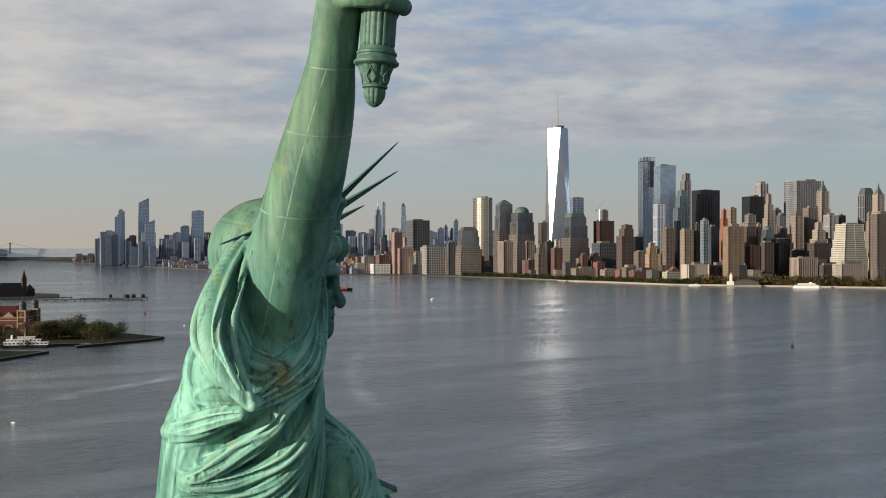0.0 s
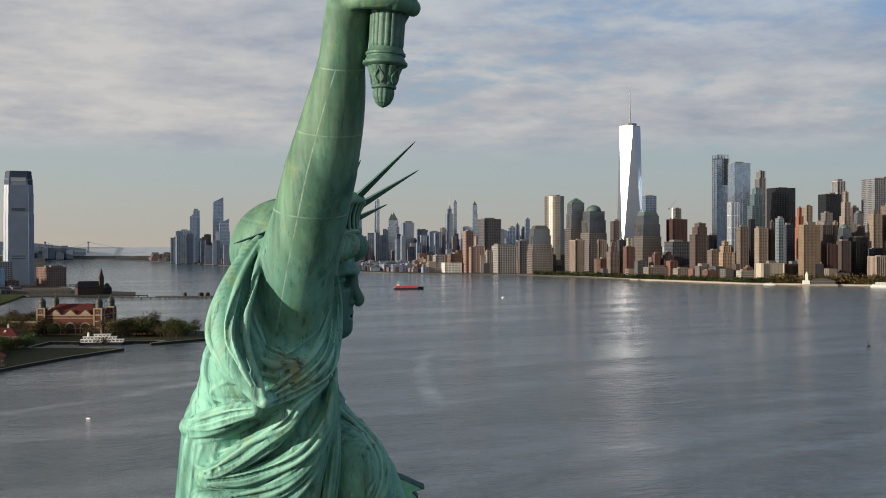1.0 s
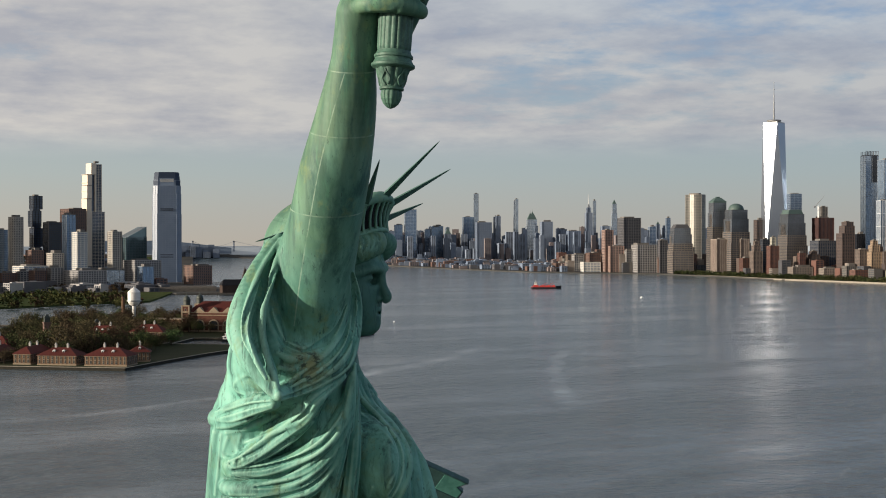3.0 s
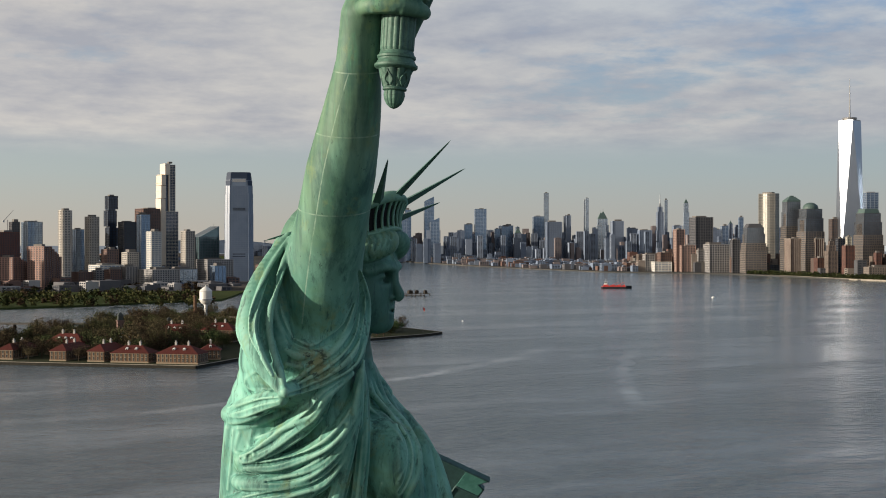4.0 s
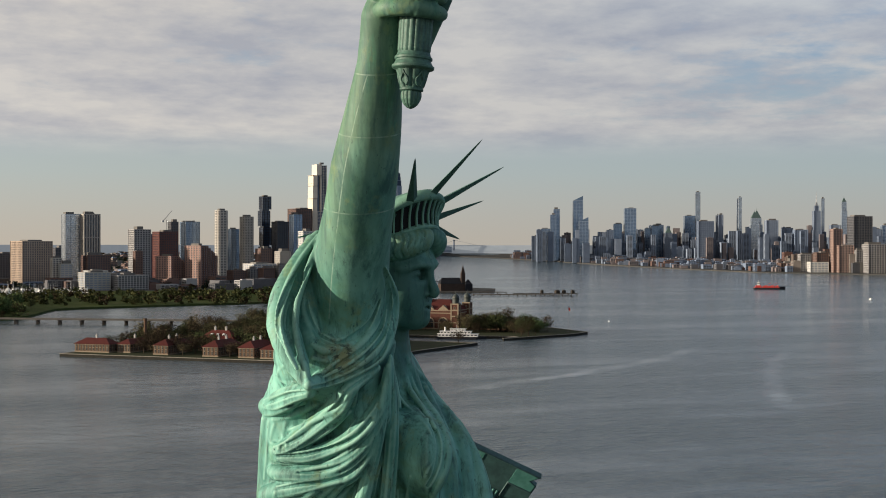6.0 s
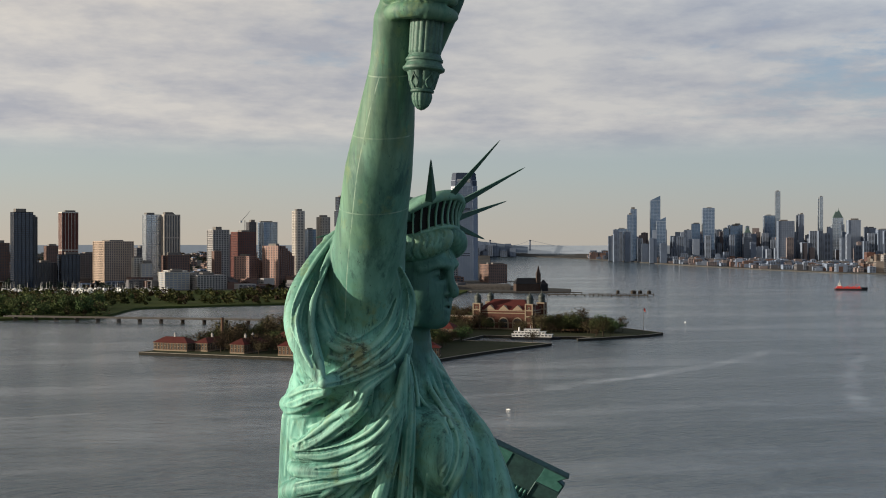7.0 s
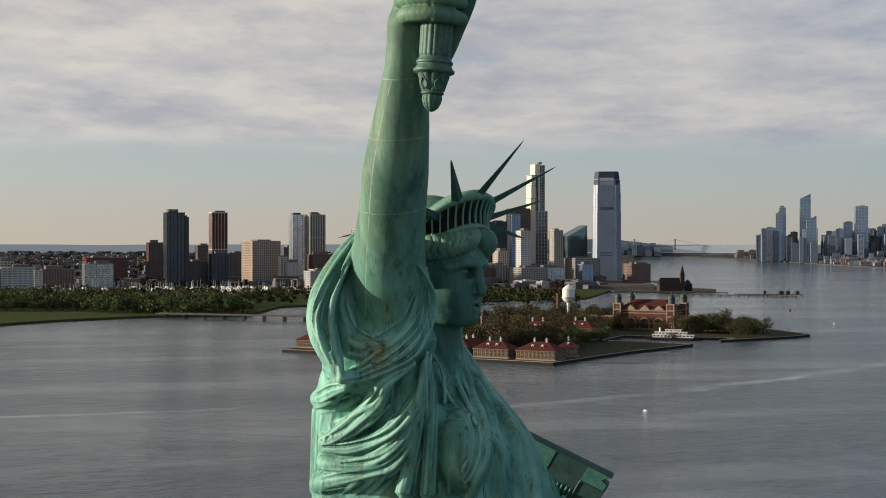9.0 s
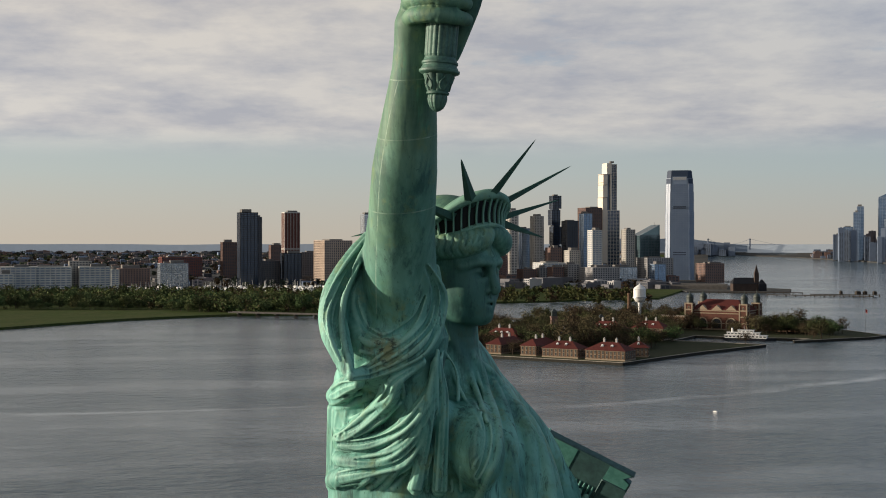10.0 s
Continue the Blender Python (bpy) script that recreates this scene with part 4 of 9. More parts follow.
    s.tube([(-0.99, -0.25, 78.06), (-1.05, -0.15, 77.36), (-1.34, -0.36, 76.54), (-2.11, -0.37, 75.66), (-3.22, 0.14, 75.02), (-4.34, 0.40, 74.66), (-5.39, 0.72, 74.70)], [0.04, 0.06, 0.06, 0.07, 0.09, 0.07, 0.03], 0.03)
    s.tube([(-1.17, -0.21, 77.40), (-1.51, -0.41, 76.66), (-2.19, -0.39, 75.78), (-3.30, 0.14, 75.23), (-4.37, 0.38, 74.91), (-5.38, 0.71, 74.82)], [0.03, 0.07, 0.08, 0.07, 0.07, 0.03], 0.03, cut=True)
    s.tube([(-0.93, -0.19, 78.05), (-0.94, -0.00, 77.31), (-1.18, -0.13, 76.40), (-1.99, -0.24, 75.48), (-3.15, 0.26, 74.78), (-4.34, 0.56, 74.50), (-5.40, 0.78, 74.56)], [0.03, 0.06, 0.07, 0.07, 0.06, 0.07, 0.03], 0.03, cut=True)
    s.tube([(-1.23, -0.30, 76.92), (-1.70, -0.39, 75.97), (-2.66, 0.01, 75.03), (-3.66, 0.41, 74.49), (-4.59, 0.53, 74.30)], [0.04, 0.07, 0.09, 0.07, 0.03], 0.03)
    s.tube([(-1.08, -0.16, 76.84), (-1.51, -0.23, 75.81), (-2.45, -0.05, 74.76), (-3.54, 0.33, 74.15), (-4.58, 0.47, 73.95), (-5.60, 0.94, 74.02)], [0.04, 0.09, 0.08, 0.06, 0.07, 0.03], 0.03)
    s.tube([(-1.20, -0.27, 76.90), (-1.61, -0.28, 75.89), (-2.53, -0.07, 74.88), (-3.59, 0.30, 74.33), (-4.58, 0.48, 74.19)], [0.03, 0.08, 0.07, 0.08, 0.03], 0.03, cut=True)
    s.tube([(-1.02, 0.26, 76.75), (-1.37, -0.08, 75.69), (-2.32, 0.07, 74.57), (-3.46, 0.30, 73.92), (-4.57, 0.47, 73.78), (-5.62, 0.98, 73.92)], [0.03, 0.08, 0.08, 0.07, 0.05, 0.03], 0.03, cut=True)
    s.tube([(-1.39, -0.20, 75.95), (-1.96, -0.05, 74.98), (-2.60, 0.14, 74.36), (-3.32, 0.31, 74.07), (-4.40, 0.44, 73.86), (-5.47, 0.93, 73.57)], [0.04, 0.08, 0.07, 0.07, 0.09, 0.03], 0.03)
    s.tube([(-1.26, -0.06, 75.86), (-1.80, 0.00, 74.85), (-2.43, 0.17, 74.09), (-3.25, 0.26, 73.81), (-4.32, 0.38, 73.50), (-5.37, 0.84, 73.20)], [0.04, 0.09, 0.08, 0.09, 0.07, 0.03], 0.03)
    s.tube([(-1.89, -0.02, 74.92), (-2.55, 0.13, 74.27), (-3.29, 0.29, 73.95), (-4.38, 0.39, 73.77), (-5.44, 0.86, 73.50)], [0.03, 0.07, 0.06, 0.07, 0.03], 0.03, cut=True)
    s.tube([(-1.70, 0.08, 74.76), (-2.37, 0.30, 73.95), (-3.19, 0.46, 73.52), (-4.30, 0.49, 73.30), (-5.35, 0.94, 73.04)], [0.03, 0.08, 0.08, 0.06, 0.03], 0.03, cut=True)
    s.tube([(-0.98, -0.19, 78.74), (-1.09, -0.27, 78.12), (-1.35, -0.33, 76.89), (-1.74, -0.14, 75.38), (-2.17, 0.78, 73.93), (-2.47, 0.93, 73.07)], [0.02, 0.06, 0.09, 0.11, 0.11, 0.11], 0.04)
    s.tube([(-0.97, -0.19, 78.74), (-1.07, -0.27, 78.12), (-1.29, -0.33, 76.89), (-1.65, -0.07, 75.37), (-2.03, 0.43, 73.99), (-2.29, 0.52, 73.15)], [0.02, 0.06, 0.09, 0.11, 0.11, 0.11], 0.04)
    s.tube([(-0.97, -0.19, 78.74), (-1.04, -0.27, 78.12), (-1.23, -0.30, 76.88), (-1.55, -0.07, 75.37), (-1.91, 0.35, 74.01), (-2.15, 0.42, 73.18)], [0.02, 0.06, 0.09, 0.11, 0.11, 0.11], 0.04)
    s.tube([(-0.96, -0.19, 78.74), (-1.02, -0.27, 78.12), (-1.17, -0.24, 76.88), (-1.46, -0.03, 75.36), (-1.79, 0.33, 74.02), (-2.02, 0.43, 73.18)], [0.02, 0.06, 0.09, 0.11, 0.11, 0.11], 0.04)
    s.tube([(-0.96, -0.19, 78.74), (-1.00, -0.27, 78.12), (-1.11, -0.17, 76.87), (-1.37, 0.05, 75.35), (-1.69, 0.36, 74.01), (-1.89, 0.46, 73.17)], [0.02, 0.06, 0.09, 0.11, 0.11, 0.11], 0.04)
    s.tube([(-0.95, -0.19, 78.74), (-0.99, -0.24, 78.11), (-1.05, -0.09, 76.86), (-1.28, 0.62, 75.26), (-1.58, 0.48, 73.99), (-1.78, 1.06, 73.05)], [0.02, 0.06, 0.09, 0.11, 0.11, 0.11], 0.04)
    s.tube([(-0.96, 0.62, 78.67), (-0.91, -0.12, 78.10), (-0.91, 0.27, 76.99), (-0.99, 0.37, 75.30), (-1.21, 0.70, 73.12)], [0.02, 0.06, 0.09, 0.11, 0.11], 0.04)
    s.tube([(-0.95, 0.68, 78.67), (-0.89, -0.00, 78.09), (-0.84, 0.33, 76.98), (-0.88, 0.38, 75.30), (-1.07, 0.77, 73.11)], [0.02, 0.06, 0.09, 0.11, 0.11], 0.04)
    s.tube([(-0.95, 0.68, 78.67), (-0.87, 0.08, 78.08), (-0.78, 0.48, 76.96), (-0.79, 0.46, 75.28), (-0.95, 0.88, 73.08)], [0.02, 0.06, 0.09, 0.11, 0.11], 0.04)
    s.tube([(-0.94, 0.71, 78.66), (-0.97, 2.80, 77.71), (-0.79, 2.53, 76.62), (-0.69, 1.50, 75.20), (-0.83, 1.51, 72.95)], [0.02, 0.06, 0.09, 0.11, 0.11], 0.04)
    s.tube([(-0.80, 3.52, 76.86), (-0.64, 1.74, 75.82), (-0.76, 1.04, 74.09), (-0.87, 1.47, 72.96)], [0.03, 0.04, 0.04, 0.04], 0.04, cut=True)
    s.tube([(-4.23, 0.57, 76.94), (-4.75, 0.02, 76.82), (-5.45, 0.73, 76.48), (-5.98, 1.55, 76.31)], [0.11, 0.13, 0.13, 0.11], 0.05)
    s.tube([(-4.37, -0.80, 77.67), (-5.06, -0.01, 77.37), (-5.74, 1.10, 76.98)], [0.11, 0.16, 0.13], 0.05)
    s.tube([(-4.85, -0.60, 78.47), (-5.25, 0.34, 78.07), (-5.14, 0.42, 77.77), (-4.54, -0.55, 77.70)], [0.09, 0.11, 0.11, 0.09], 0.05)
    s.tube([(-1.42, -0.67, 78.37), (-2.50, -0.65, 77.62), (-3.74, 0.47, 76.94), (-4.87, 0.86, 76.37), (-5.59, 1.19, 76.14)], [0.11, 0.18, 0.2, 0.18, 0.11], 0.05)
    s.tube([(-2.59, -0.96, 77.03), (-3.40, -0.35, 76.53), (-4.28, 0.40, 76.04), (-4.97, 0.93, 75.78)], [0.07, 0.11, 0.11, 0.07], 0.05)
    s.tube([(-2.17, -1.15, 77.64), (-2.41, -0.02, 76.83), (-2.45, 0.08, 76.16)], [0.09, 0.13, 0.09], 0.05)
    s.tube([(-1.77, 0.04, 77.17), (-2.12, 0.01, 76.46), (-2.53, -0.14, 75.87)], [0.09, 0.13, 0.09], 0.05)
    s.tube([(-2.48, -0.07, 76.65), (-3.12, -0.05, 76.05), (-3.92, 0.28, 75.49), (-4.58, 0.43, 75.14)], [0.07, 0.09, 0.09, 0.07], 0.04)
    s.tube([(-1.62, -0.27, 75.87), (-2.34, -0.08, 75.03), (-3.15, 0.19, 74.59), (-4.26, 0.49, 74.32)], [0.07, 0.09, 0.09, 0.07], 0.04)
    s.tube([(-2.61, 0.04, 74.58), (-3.38, 0.33, 74.13), (-4.46, 0.46, 73.95), (-5.49, 0.91, 73.91)], [0.07, 0.09, 0.09, 0.07], 0.04)
    s.tube([(-1.15, -0.18, 77.30), (-1.57, -0.38, 76.31), (-2.26, -0.32, 75.56), (-3.15, 0.11, 75.06)], [0.07, 0.09, 0.09, 0.07], 0.04)
    s.tube([(-5.55, 1.17, 75.97), (-5.69, 1.39, 75.25), (-5.31, 0.67, 75.09)], [0.09, 0.13, 0.09], 0.05)
    s.tube([(-5.05, 0.92, 76.09), (-5.18, 1.08, 75.52), (-4.99, 0.52, 75.23)], [0.09, 0.13, 0.09], 0.05)
    s.tube([(-5.79, 1.38, 76.02), (-5.87, 1.57, 74.90), (-6.01, 1.78, 73.75)], [0.09, 0.11, 0.11], 0.05)
    s.tube([(-5.47, 0.93, 73.34), (-5.62, 1.30, 72.91)], [0.11, 0.16], 0.05)
    s.tube([(-3.81, 0.37, 73.55), (-4.15, 0.54, 73.35), (-4.69, 1.18, 73.01)], [0.09, 0.16, 0.18], 0.05)
    s.tube([(-3.17, 0.34, 73.72), (-3.55, 0.55, 73.43), (-4.11, 1.06, 73.01)], [0.09, 0.16, 0.18], 0.05)
    s.tube([(-2.62, 0.20, 74.05), (-3.02, 0.50, 73.59), (-3.58, 0.99, 73.02)], [0.09, 0.16, 0.18], 0.05)
    s.tube([(-2.19, 0.13, 74.36), (-2.58, 0.94, 73.63), (-3.10, 0.94, 73.03)], [0.09, 0.16, 0.18], 0.05)
    s.tube([(-1.14, -0.22, 78.25), (-1.31, -0.14, 77.28), (-1.57, -0.39, 76.48)], [0.09, 0.13, 0.11], 0.05)
    s.tube([(-1.02, -0.25, 78.40), (-1.07, -0.08, 77.04), (-1.23, 0.59, 75.44), (-1.49, 0.90, 74.04), (-1.74, 1.12, 73.00)], [0.09, 0.13, 0.16, 0.16, 0.16], 0.05)
    s.tube([(-0.83, 3.87, 78.08), (-0.44, 4.21, 77.42), (0.09, 3.59, 76.55), (0.40, 1.52, 76.09)], [0.04, 0.09, 0.09, 0.04], 0.05)
    s.tube([(-1.01, 0.25, 76.82), (-1.16, 0.46, 75.07), (-1.34, 0.79, 73.07)], [0.07, 0.09, 0.11], 0.04)
    s.tube([(-1.75, -0.05, 75.15), (-2.02, 0.44, 74.00), (-2.27, 0.53, 73.12)], [0.07, 0.11, 0.11], 0.04)
    s.tube([(-0.44, 1.64, 72.89), (-0.21, 0.65, 74.07)], [0.11, 0.07], 0.05)
    s.tube([(0.10, 1.63, 72.92), (0.33, 0.47, 74.11), (0.62, 0.52, 74.66)], [0.09, 0.09, 0.04], 0.05)


def crown(mesh):
    """The diadem with its row of windows, and seven rays, in head axes (forward, left, up)."""
    def at(f, l, z):
        return (HEAD[0] + f * F2[0] + l * L2[0], HEAD[1] + f * F2[1] + l * L2[1], z)

    n, half = 33, 1.62

    def tilt(r, z, lift, a):
        # the diadem stands high over the brow and slopes down to both sides
        return z + min(1.0, r / 1.8) * ((lift + 0.90) * math.cos(a) - 0.85)

    def ring(r, z, lift):
        out = []
        for i in range(n):
            a = -half + 2 * half * i / (n - 1)
            out.append(at(0.05 + 1.06 * r * math.cos(a), r * 0.98 * math.sin(a), tilt(r, z, lift, a)))
        return out

    def band(rows, mat):
        vs, fs = [], []
        for row in rows:
            vs += row
        for k in range(len(rows) - 1):
            fs += [(k * n + i, k * n + i + 1, (k + 1) * n + i + 1, (k + 1) * n + i) for i in range(n - 1)]
        mesh.put(vs, fs, mat)

    # lower fillet, dark window wall, brim, and the shallow cap above
    band([ring(1.70, 83.20, 0.30), ring(1.98, 83.28, 0.32), ring(2.00, 83.38, 0.34), ring(1.80, 83.44, 0.35)], 0)
    band([ring(1.80, 83.38, 0.34), ring(1.82, 84.30, 0.55)], 1)
    band([ring(1.80, 84.18, 0.52), ring(2.16, 84.20, 0.56), ring(2.22, 84.30, 0.58), ring(2.18, 84.42, 0.60), ring(1.9, 84.55, 0.62), ring(1.2, 84.78, 0.5), ring(0.02, 84.9, 0.3)], 0)
    # mullions between the windows: narrow, bowed, standing proud
    for i in range(20):
        a = -half + 2 * half * (i + 0.5) / 20
        w = 0.017
        rows = []
        for s in range(6):
            q = s / 5
            r = 1.90 + 0.16 * q + 0.10 * math.sin(math.pi * q) * -1
            z = 83.38 + 0.86 * q
            lift = 0.34 + 0.21 * q
            sec = []
            for da, dr in ((-w, 0.0), (-w, 0.10), (w, 0.10), (w, 0.0)):
                sec.append(at(0.05 + 1.06 * (r + dr) * math.cos(a + da), (r + dr) * 0.98 * math.sin(a + da), tilt(r, z, lift, a)))
            rows.append(sec)
        vs = [p for sec in rows for p in sec]
        fs = [(k * 4 + j, k * 4 + (j + 1) % 4, k * 4 + 4 + (j + 1) % 4, k * 4 + 4 + j) for k in range(5) for j in range(4)]
        mesh.put(vs, fs, 0)
    # rays: four-sided tapering spikes with a keel
    tips = {0: (4.62, 0.0, 87.15), 1: (3.64, 3.25, 86.25), 2: (1.70, 4.70, 84.9), 3: (-0.21, 5.70, 83.2)}
    for i, (f, l, z) in tips.items():
        for side in ((1,) if i == 0 else (-1, 1)):
            a = i * 0.5236
            b = Vector((0.35 + 1.55 * math.cos(a), side * 1.55 * math.sin(a), 84.0 if i == 3 else 83.25 + 1.50 * math.cos(a)))
            t = Vector((f, side * l, z))
            way = (t - b).normalized()
            wide = way.cross(Vector((-math.sin(a) * 0 - 0.6, 0, 0.8))).normalized()
            thick = way.cross(wide).normalized()
            vs = [at(*(b + wide * 0.30)), at(*(b + thick * 0.17)), at(*(b - wide * 0.30)), at(*(b - thick * 0.17))]
            m = b.lerp(t, 0.93)
            vs += [at(*(m + wide * 0.045)), at(*(m + thick * 0.03)), at(*(m - wide * 0.045)), at(*(m - thick * 0.03)), at(*t)]
            fs = [(j, (j + 1) % 4, 4 + (j + 1) % 4, 4 + j) for j in range(4)] + [(4 + j, 4 + (j + 1) % 4, 8) for j in range(4)] + [(3, 2, 1, 0)]
            mesh.put(vs, fs, 5)


def torch(mesh):
    """The torch: acorn tip, carved cup, moulded collar, fluted shaft; above the fist the gallery and flame."""
    foot, lean = Vector((-0.05, -3.86, 87.70)), Vector((0.065, 0.03, 1.0)).normalized()
    q = Vector((0, 0, 1)).rotation_difference(lean)

    def turned(profile, sides, ripple=None, mat=7):
        vs, fs = [], []
        for r, z in profile:
            for i in range(sides):
                rr = r
                if ripple:
                    rr = r * (1 - ripple[1] * (1 - abs(math.cos(ripple[0] * math.pi * i / sides)) ** 0.6))
                vs.append(tuple(foot + q @ Vector((rr * math.cos(2 * math.pi * i / sides), rr * math.sin(2 * math.pi * i / sides), z))))
        for k in range(len(profile) - 1):
            fs += [(k * sides + i, k * sides + (i + 1) % sides, (k + 1) * sides + (i + 1) % sides, (k + 1) * sides + i) for i in range(sides)]
        mesh.put(vs, fs, mat)

    turned([(0.02, 0.0), (0.14, 0.05), (0.26, 0.16), (0.34, 0.32), (0.37, 0.46), (0.36, 0.58), (0.30, 0.64)], 64, (12, 0.10))
    turned([(0.30, 0.60), (0.41, 0.64), (0.42, 0.70), (0.37, 0.74)], 48)
    turned([(0.38, 0.70), (0.44, 0.90), (0.50, 1.10), (0.57, 1.28), (0.60, 1.36)], 64, (10, 0.13))
    turned([(0.58, 1.34), (0.72, 1.40), (0.745, 1.43), (0.745, 1.50), (0.70, 1.52), (0.66, 1.60), (0.625, 1.66), (0.625, 1.70), (0.665, 1.73), (0.665, 1.80), (0.62, 1.84), (0.585, 1.92), (0.575, 1.96)], 64)
    turned([(0.55, 1.94), (0.585, 2.05), (0.60, 3.2), (0.60, 4.6)], 96, (18, 0.075))
    turned([(0.60, 4.5), (0.9, 4.8), (1.9, 5.3), (2.1, 5.4), (2.1, 6.3), (2.02, 6.3), (2.0, 5.5), (0.6, 5.5)], 32)
    turned([(0.55, 5.5), (0.9, 6.4), (1.15, 7.2), (0.95, 8.3), (0.5, 9.3), (0.03, 10.2)], 24, (5, 0.18), 3)
    # acanthus scrolls on the cup
    for k in range(5):
        a = 2 * math.pi * k / 5 + 0.35
        for sgn in (-1, 1):
            pts = []
            for j in range(23):
                w = j / 22
                ang = a + sgn * (0.10 + 0.26 * math.sin(w * 4.2) * (1 - 0.5 * w))
                pts.append((ang, 0.78 + 0.52 * w))
            for (a0, z0), (a1, z1) in zip(pts[:-1], pts[1:]):
                r0, r1 = 0.385 + 0.28 * (z0 - 0.7), 0.385 + 0.28 * (z1 - 0.7)
                p0 = foot + q @ Vector((r0 * math.cos(a0), r0 * math.sin(a0), z0))
                p1 = foot + q @ Vector((r1 * math.cos(a1), r1 * math.sin(a1), z1))
                mesh.rod(p0, p1, 0.034, 0.034, 6, 7)


GOLD = material("gilded_flame", (0.75, 0.52, 0.18), 0.25, 1.0)
SCALE = 44.0 / 48.0


def build_statue():
    fine = Solid((-8.0, -5.6, 70.2), (7.4, 14.2, 93.4), 0.05)
    statue_body(fine)
    fine.settle(0.40)
    statue_folds(fine)
    statue_arm(fine)
    statue_drape(fine)
    statue_head(fine)
    statue_face(fine)
    statue_hand(fine)
    statue_fingers(fine)
    coarse = Solid((-10.0, -3.6, 46.4), (8.0, 14.4, 70.6), 0.25)
    statue_body(coarse)
    statue_skirt(coarse)
    verts, quads = fine.skin()
    # even out the bare arm and the head
    for k in range(2):
        total, count = np.zeros_like(verts), np.zeros(len(verts))
        for i in range(4):
            a, b = quads[:, i], quads[:, (i + 1) % 4]
            for j in range(3):
                total[:, j] += np.bincount(a, verts[b, j], len(verts))
            count += np.bincount(a, minlength=len(verts))
        plain = (verts[:, 2] > 80.3) & (verts[:, 2] < 90.5) & (verts[:, 1] < 1.0) & (verts[:, 0] > -3.9)
        verts = np.where(plain[:, None], 0.4 * verts + 0.6 * total / np.maximum(count, 1)[:, None], verts)
    lower, more = coarse.skin()
    extra = Mesh()
    crown(extra)
    torch(extra)
    tablet(extra)
    v = np.concatenate([verts, lower, np.array(extra.v)])
    sizes = np.array([4] * (len(quads) + len(more)) + [len(f) for f in extra.f])
    loops = np.concatenate([quads.ravel(), (more + len(verts)).ravel(), np.array([i + len(verts) + len(lower) for f in extra.f for i in f])])
    me = bpy.data.meshes.new("statue")
    me.vertices.add(len(v))
    me.vertices.foreach_set("co", v.astype(np.float32).ravel())
    me.loops.add(len(loops))
    me.loops.foreach_set("vertex_index", loops.astype(np.int32))
    me.polygons.add(len(sizes))
    me.polygons.foreach_set("loop_start", np.concatenate([[0], np.cumsum(sizes)[:-1]]).astype(np.int32))
    me.polygons.foreach_set("material_index", np.array([0] * (len(quads) + len(more)) + extra.m, np.int32))
    smooth = [True] * (len(quads) + len(more)) + [m == 0 or m == 3 for m in extra.m]
    me.polygons.foreach_set("use_smooth", smooth)
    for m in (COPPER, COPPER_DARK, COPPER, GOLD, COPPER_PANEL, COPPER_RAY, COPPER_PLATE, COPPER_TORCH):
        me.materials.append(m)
    me.update(calc_edges=True)
    me.validate()
    ob = new("statue", me)
    ob.matrix_basis = Matrix.Translation((0, 0, 83)) @ Matrix.Rotation(radians(-22), 4, "Z") @ Matrix.Diagonal((SCALE, SCALE, SCALE, 1)) @ Matrix.Translation((0, 0, -83))
    return tagged(ob, "colossal robed copper statue, green with verdigris, torch raised, spiked crown", "statue")


build_statue()

# ---- water and land: beyond 3.2 km the far shores are drawn in, so that the lens can hold them ----
NEAR_R, SPAN = 3200.0, 1700.0


def draw_in(r):
    return r if r < NEAR_R else NEAR_R + SPAN * (1 - math.exp(-(r - NEAR_R) / SPAN))


def ground(x, y):
    """The height of the water's sheet: level, and lifted a little where the distance is drawn in."""
    r = math.hypot(x, y)
    if r <= NEAR_R:
        return 0.0
    far = NEAR_R - SPAN * math.log(max(1e-3, 1 - (r - NEAR_R) / SPAN))
    return 83 * (1 - r / far)


def polar(az, r, z=None):
    x, y = r * math.sin(radians(az)), r * math.cos(radians(az))
    return (x, y, ground(x, y) if z is None else z)


def build_water():
    rings = [0.0, 400, 1200, 2000, 2600, 3000, 3200] + [3200 + 1690 * (i / 24) for i in range(1, 25)]
    n = 120
    vs, fs = [(0, 0, 0)], []
    for r in rings[1:]:
        vs += [polar(360 * i / n, r) for i in range(n)]
    fs += [(0, 1 + (i + 1) % n, 1 + i) for i in range(n)]
    for k in range(len(rings) - 2):
        a, b = 1 + k * n, 1 + (k + 1) * n
        fs += [(a + i, a + (i + 1) % n, b + (i + 1) % n, b + i) for i in range(n)]
    ob = mesh_object("water", vs, fs, WATER, smooth=True)
    tagged(ob, "grey-blue rippled harbour water with faint wakes", "water", kind="structure")


build_water()


def land(name, shore, label, mat, rise=2.5, far=4880.0, step=0.5):
    """Land from a shore given by azimuth and distance, out to the far edge, with a wall at the water."""
    az = np.arange(shore[0][0], shore[-1][0] + 0.01, step)
    rad = np.interp(az, [s[0] for s in shore], [draw_in(s[1]) for s in shore])
    rows, vs, fs = 12, [], []
    for a, r in zip(az, rad):
        vs.append((*polar(a, r)[:2], polar(a, r)[2] - 2))
        for k in range(rows + 1):
            p = polar(a, r + (max(far, r + 50) - r) * k / rows)
            vs.append((p[0], p[1], p[2] + rise))
    m = rows + 2
    for i in range(len(az) - 1):
        fs += [(i * m + k, i * m + k + 1, (i + 1) * m + k + 1, (i + 1) * m + k) for k in range(rows + 1)]
    ob = mesh_object(name, vs, fs, mat)
    return tagged(ob, label, "ground", kind="structure")


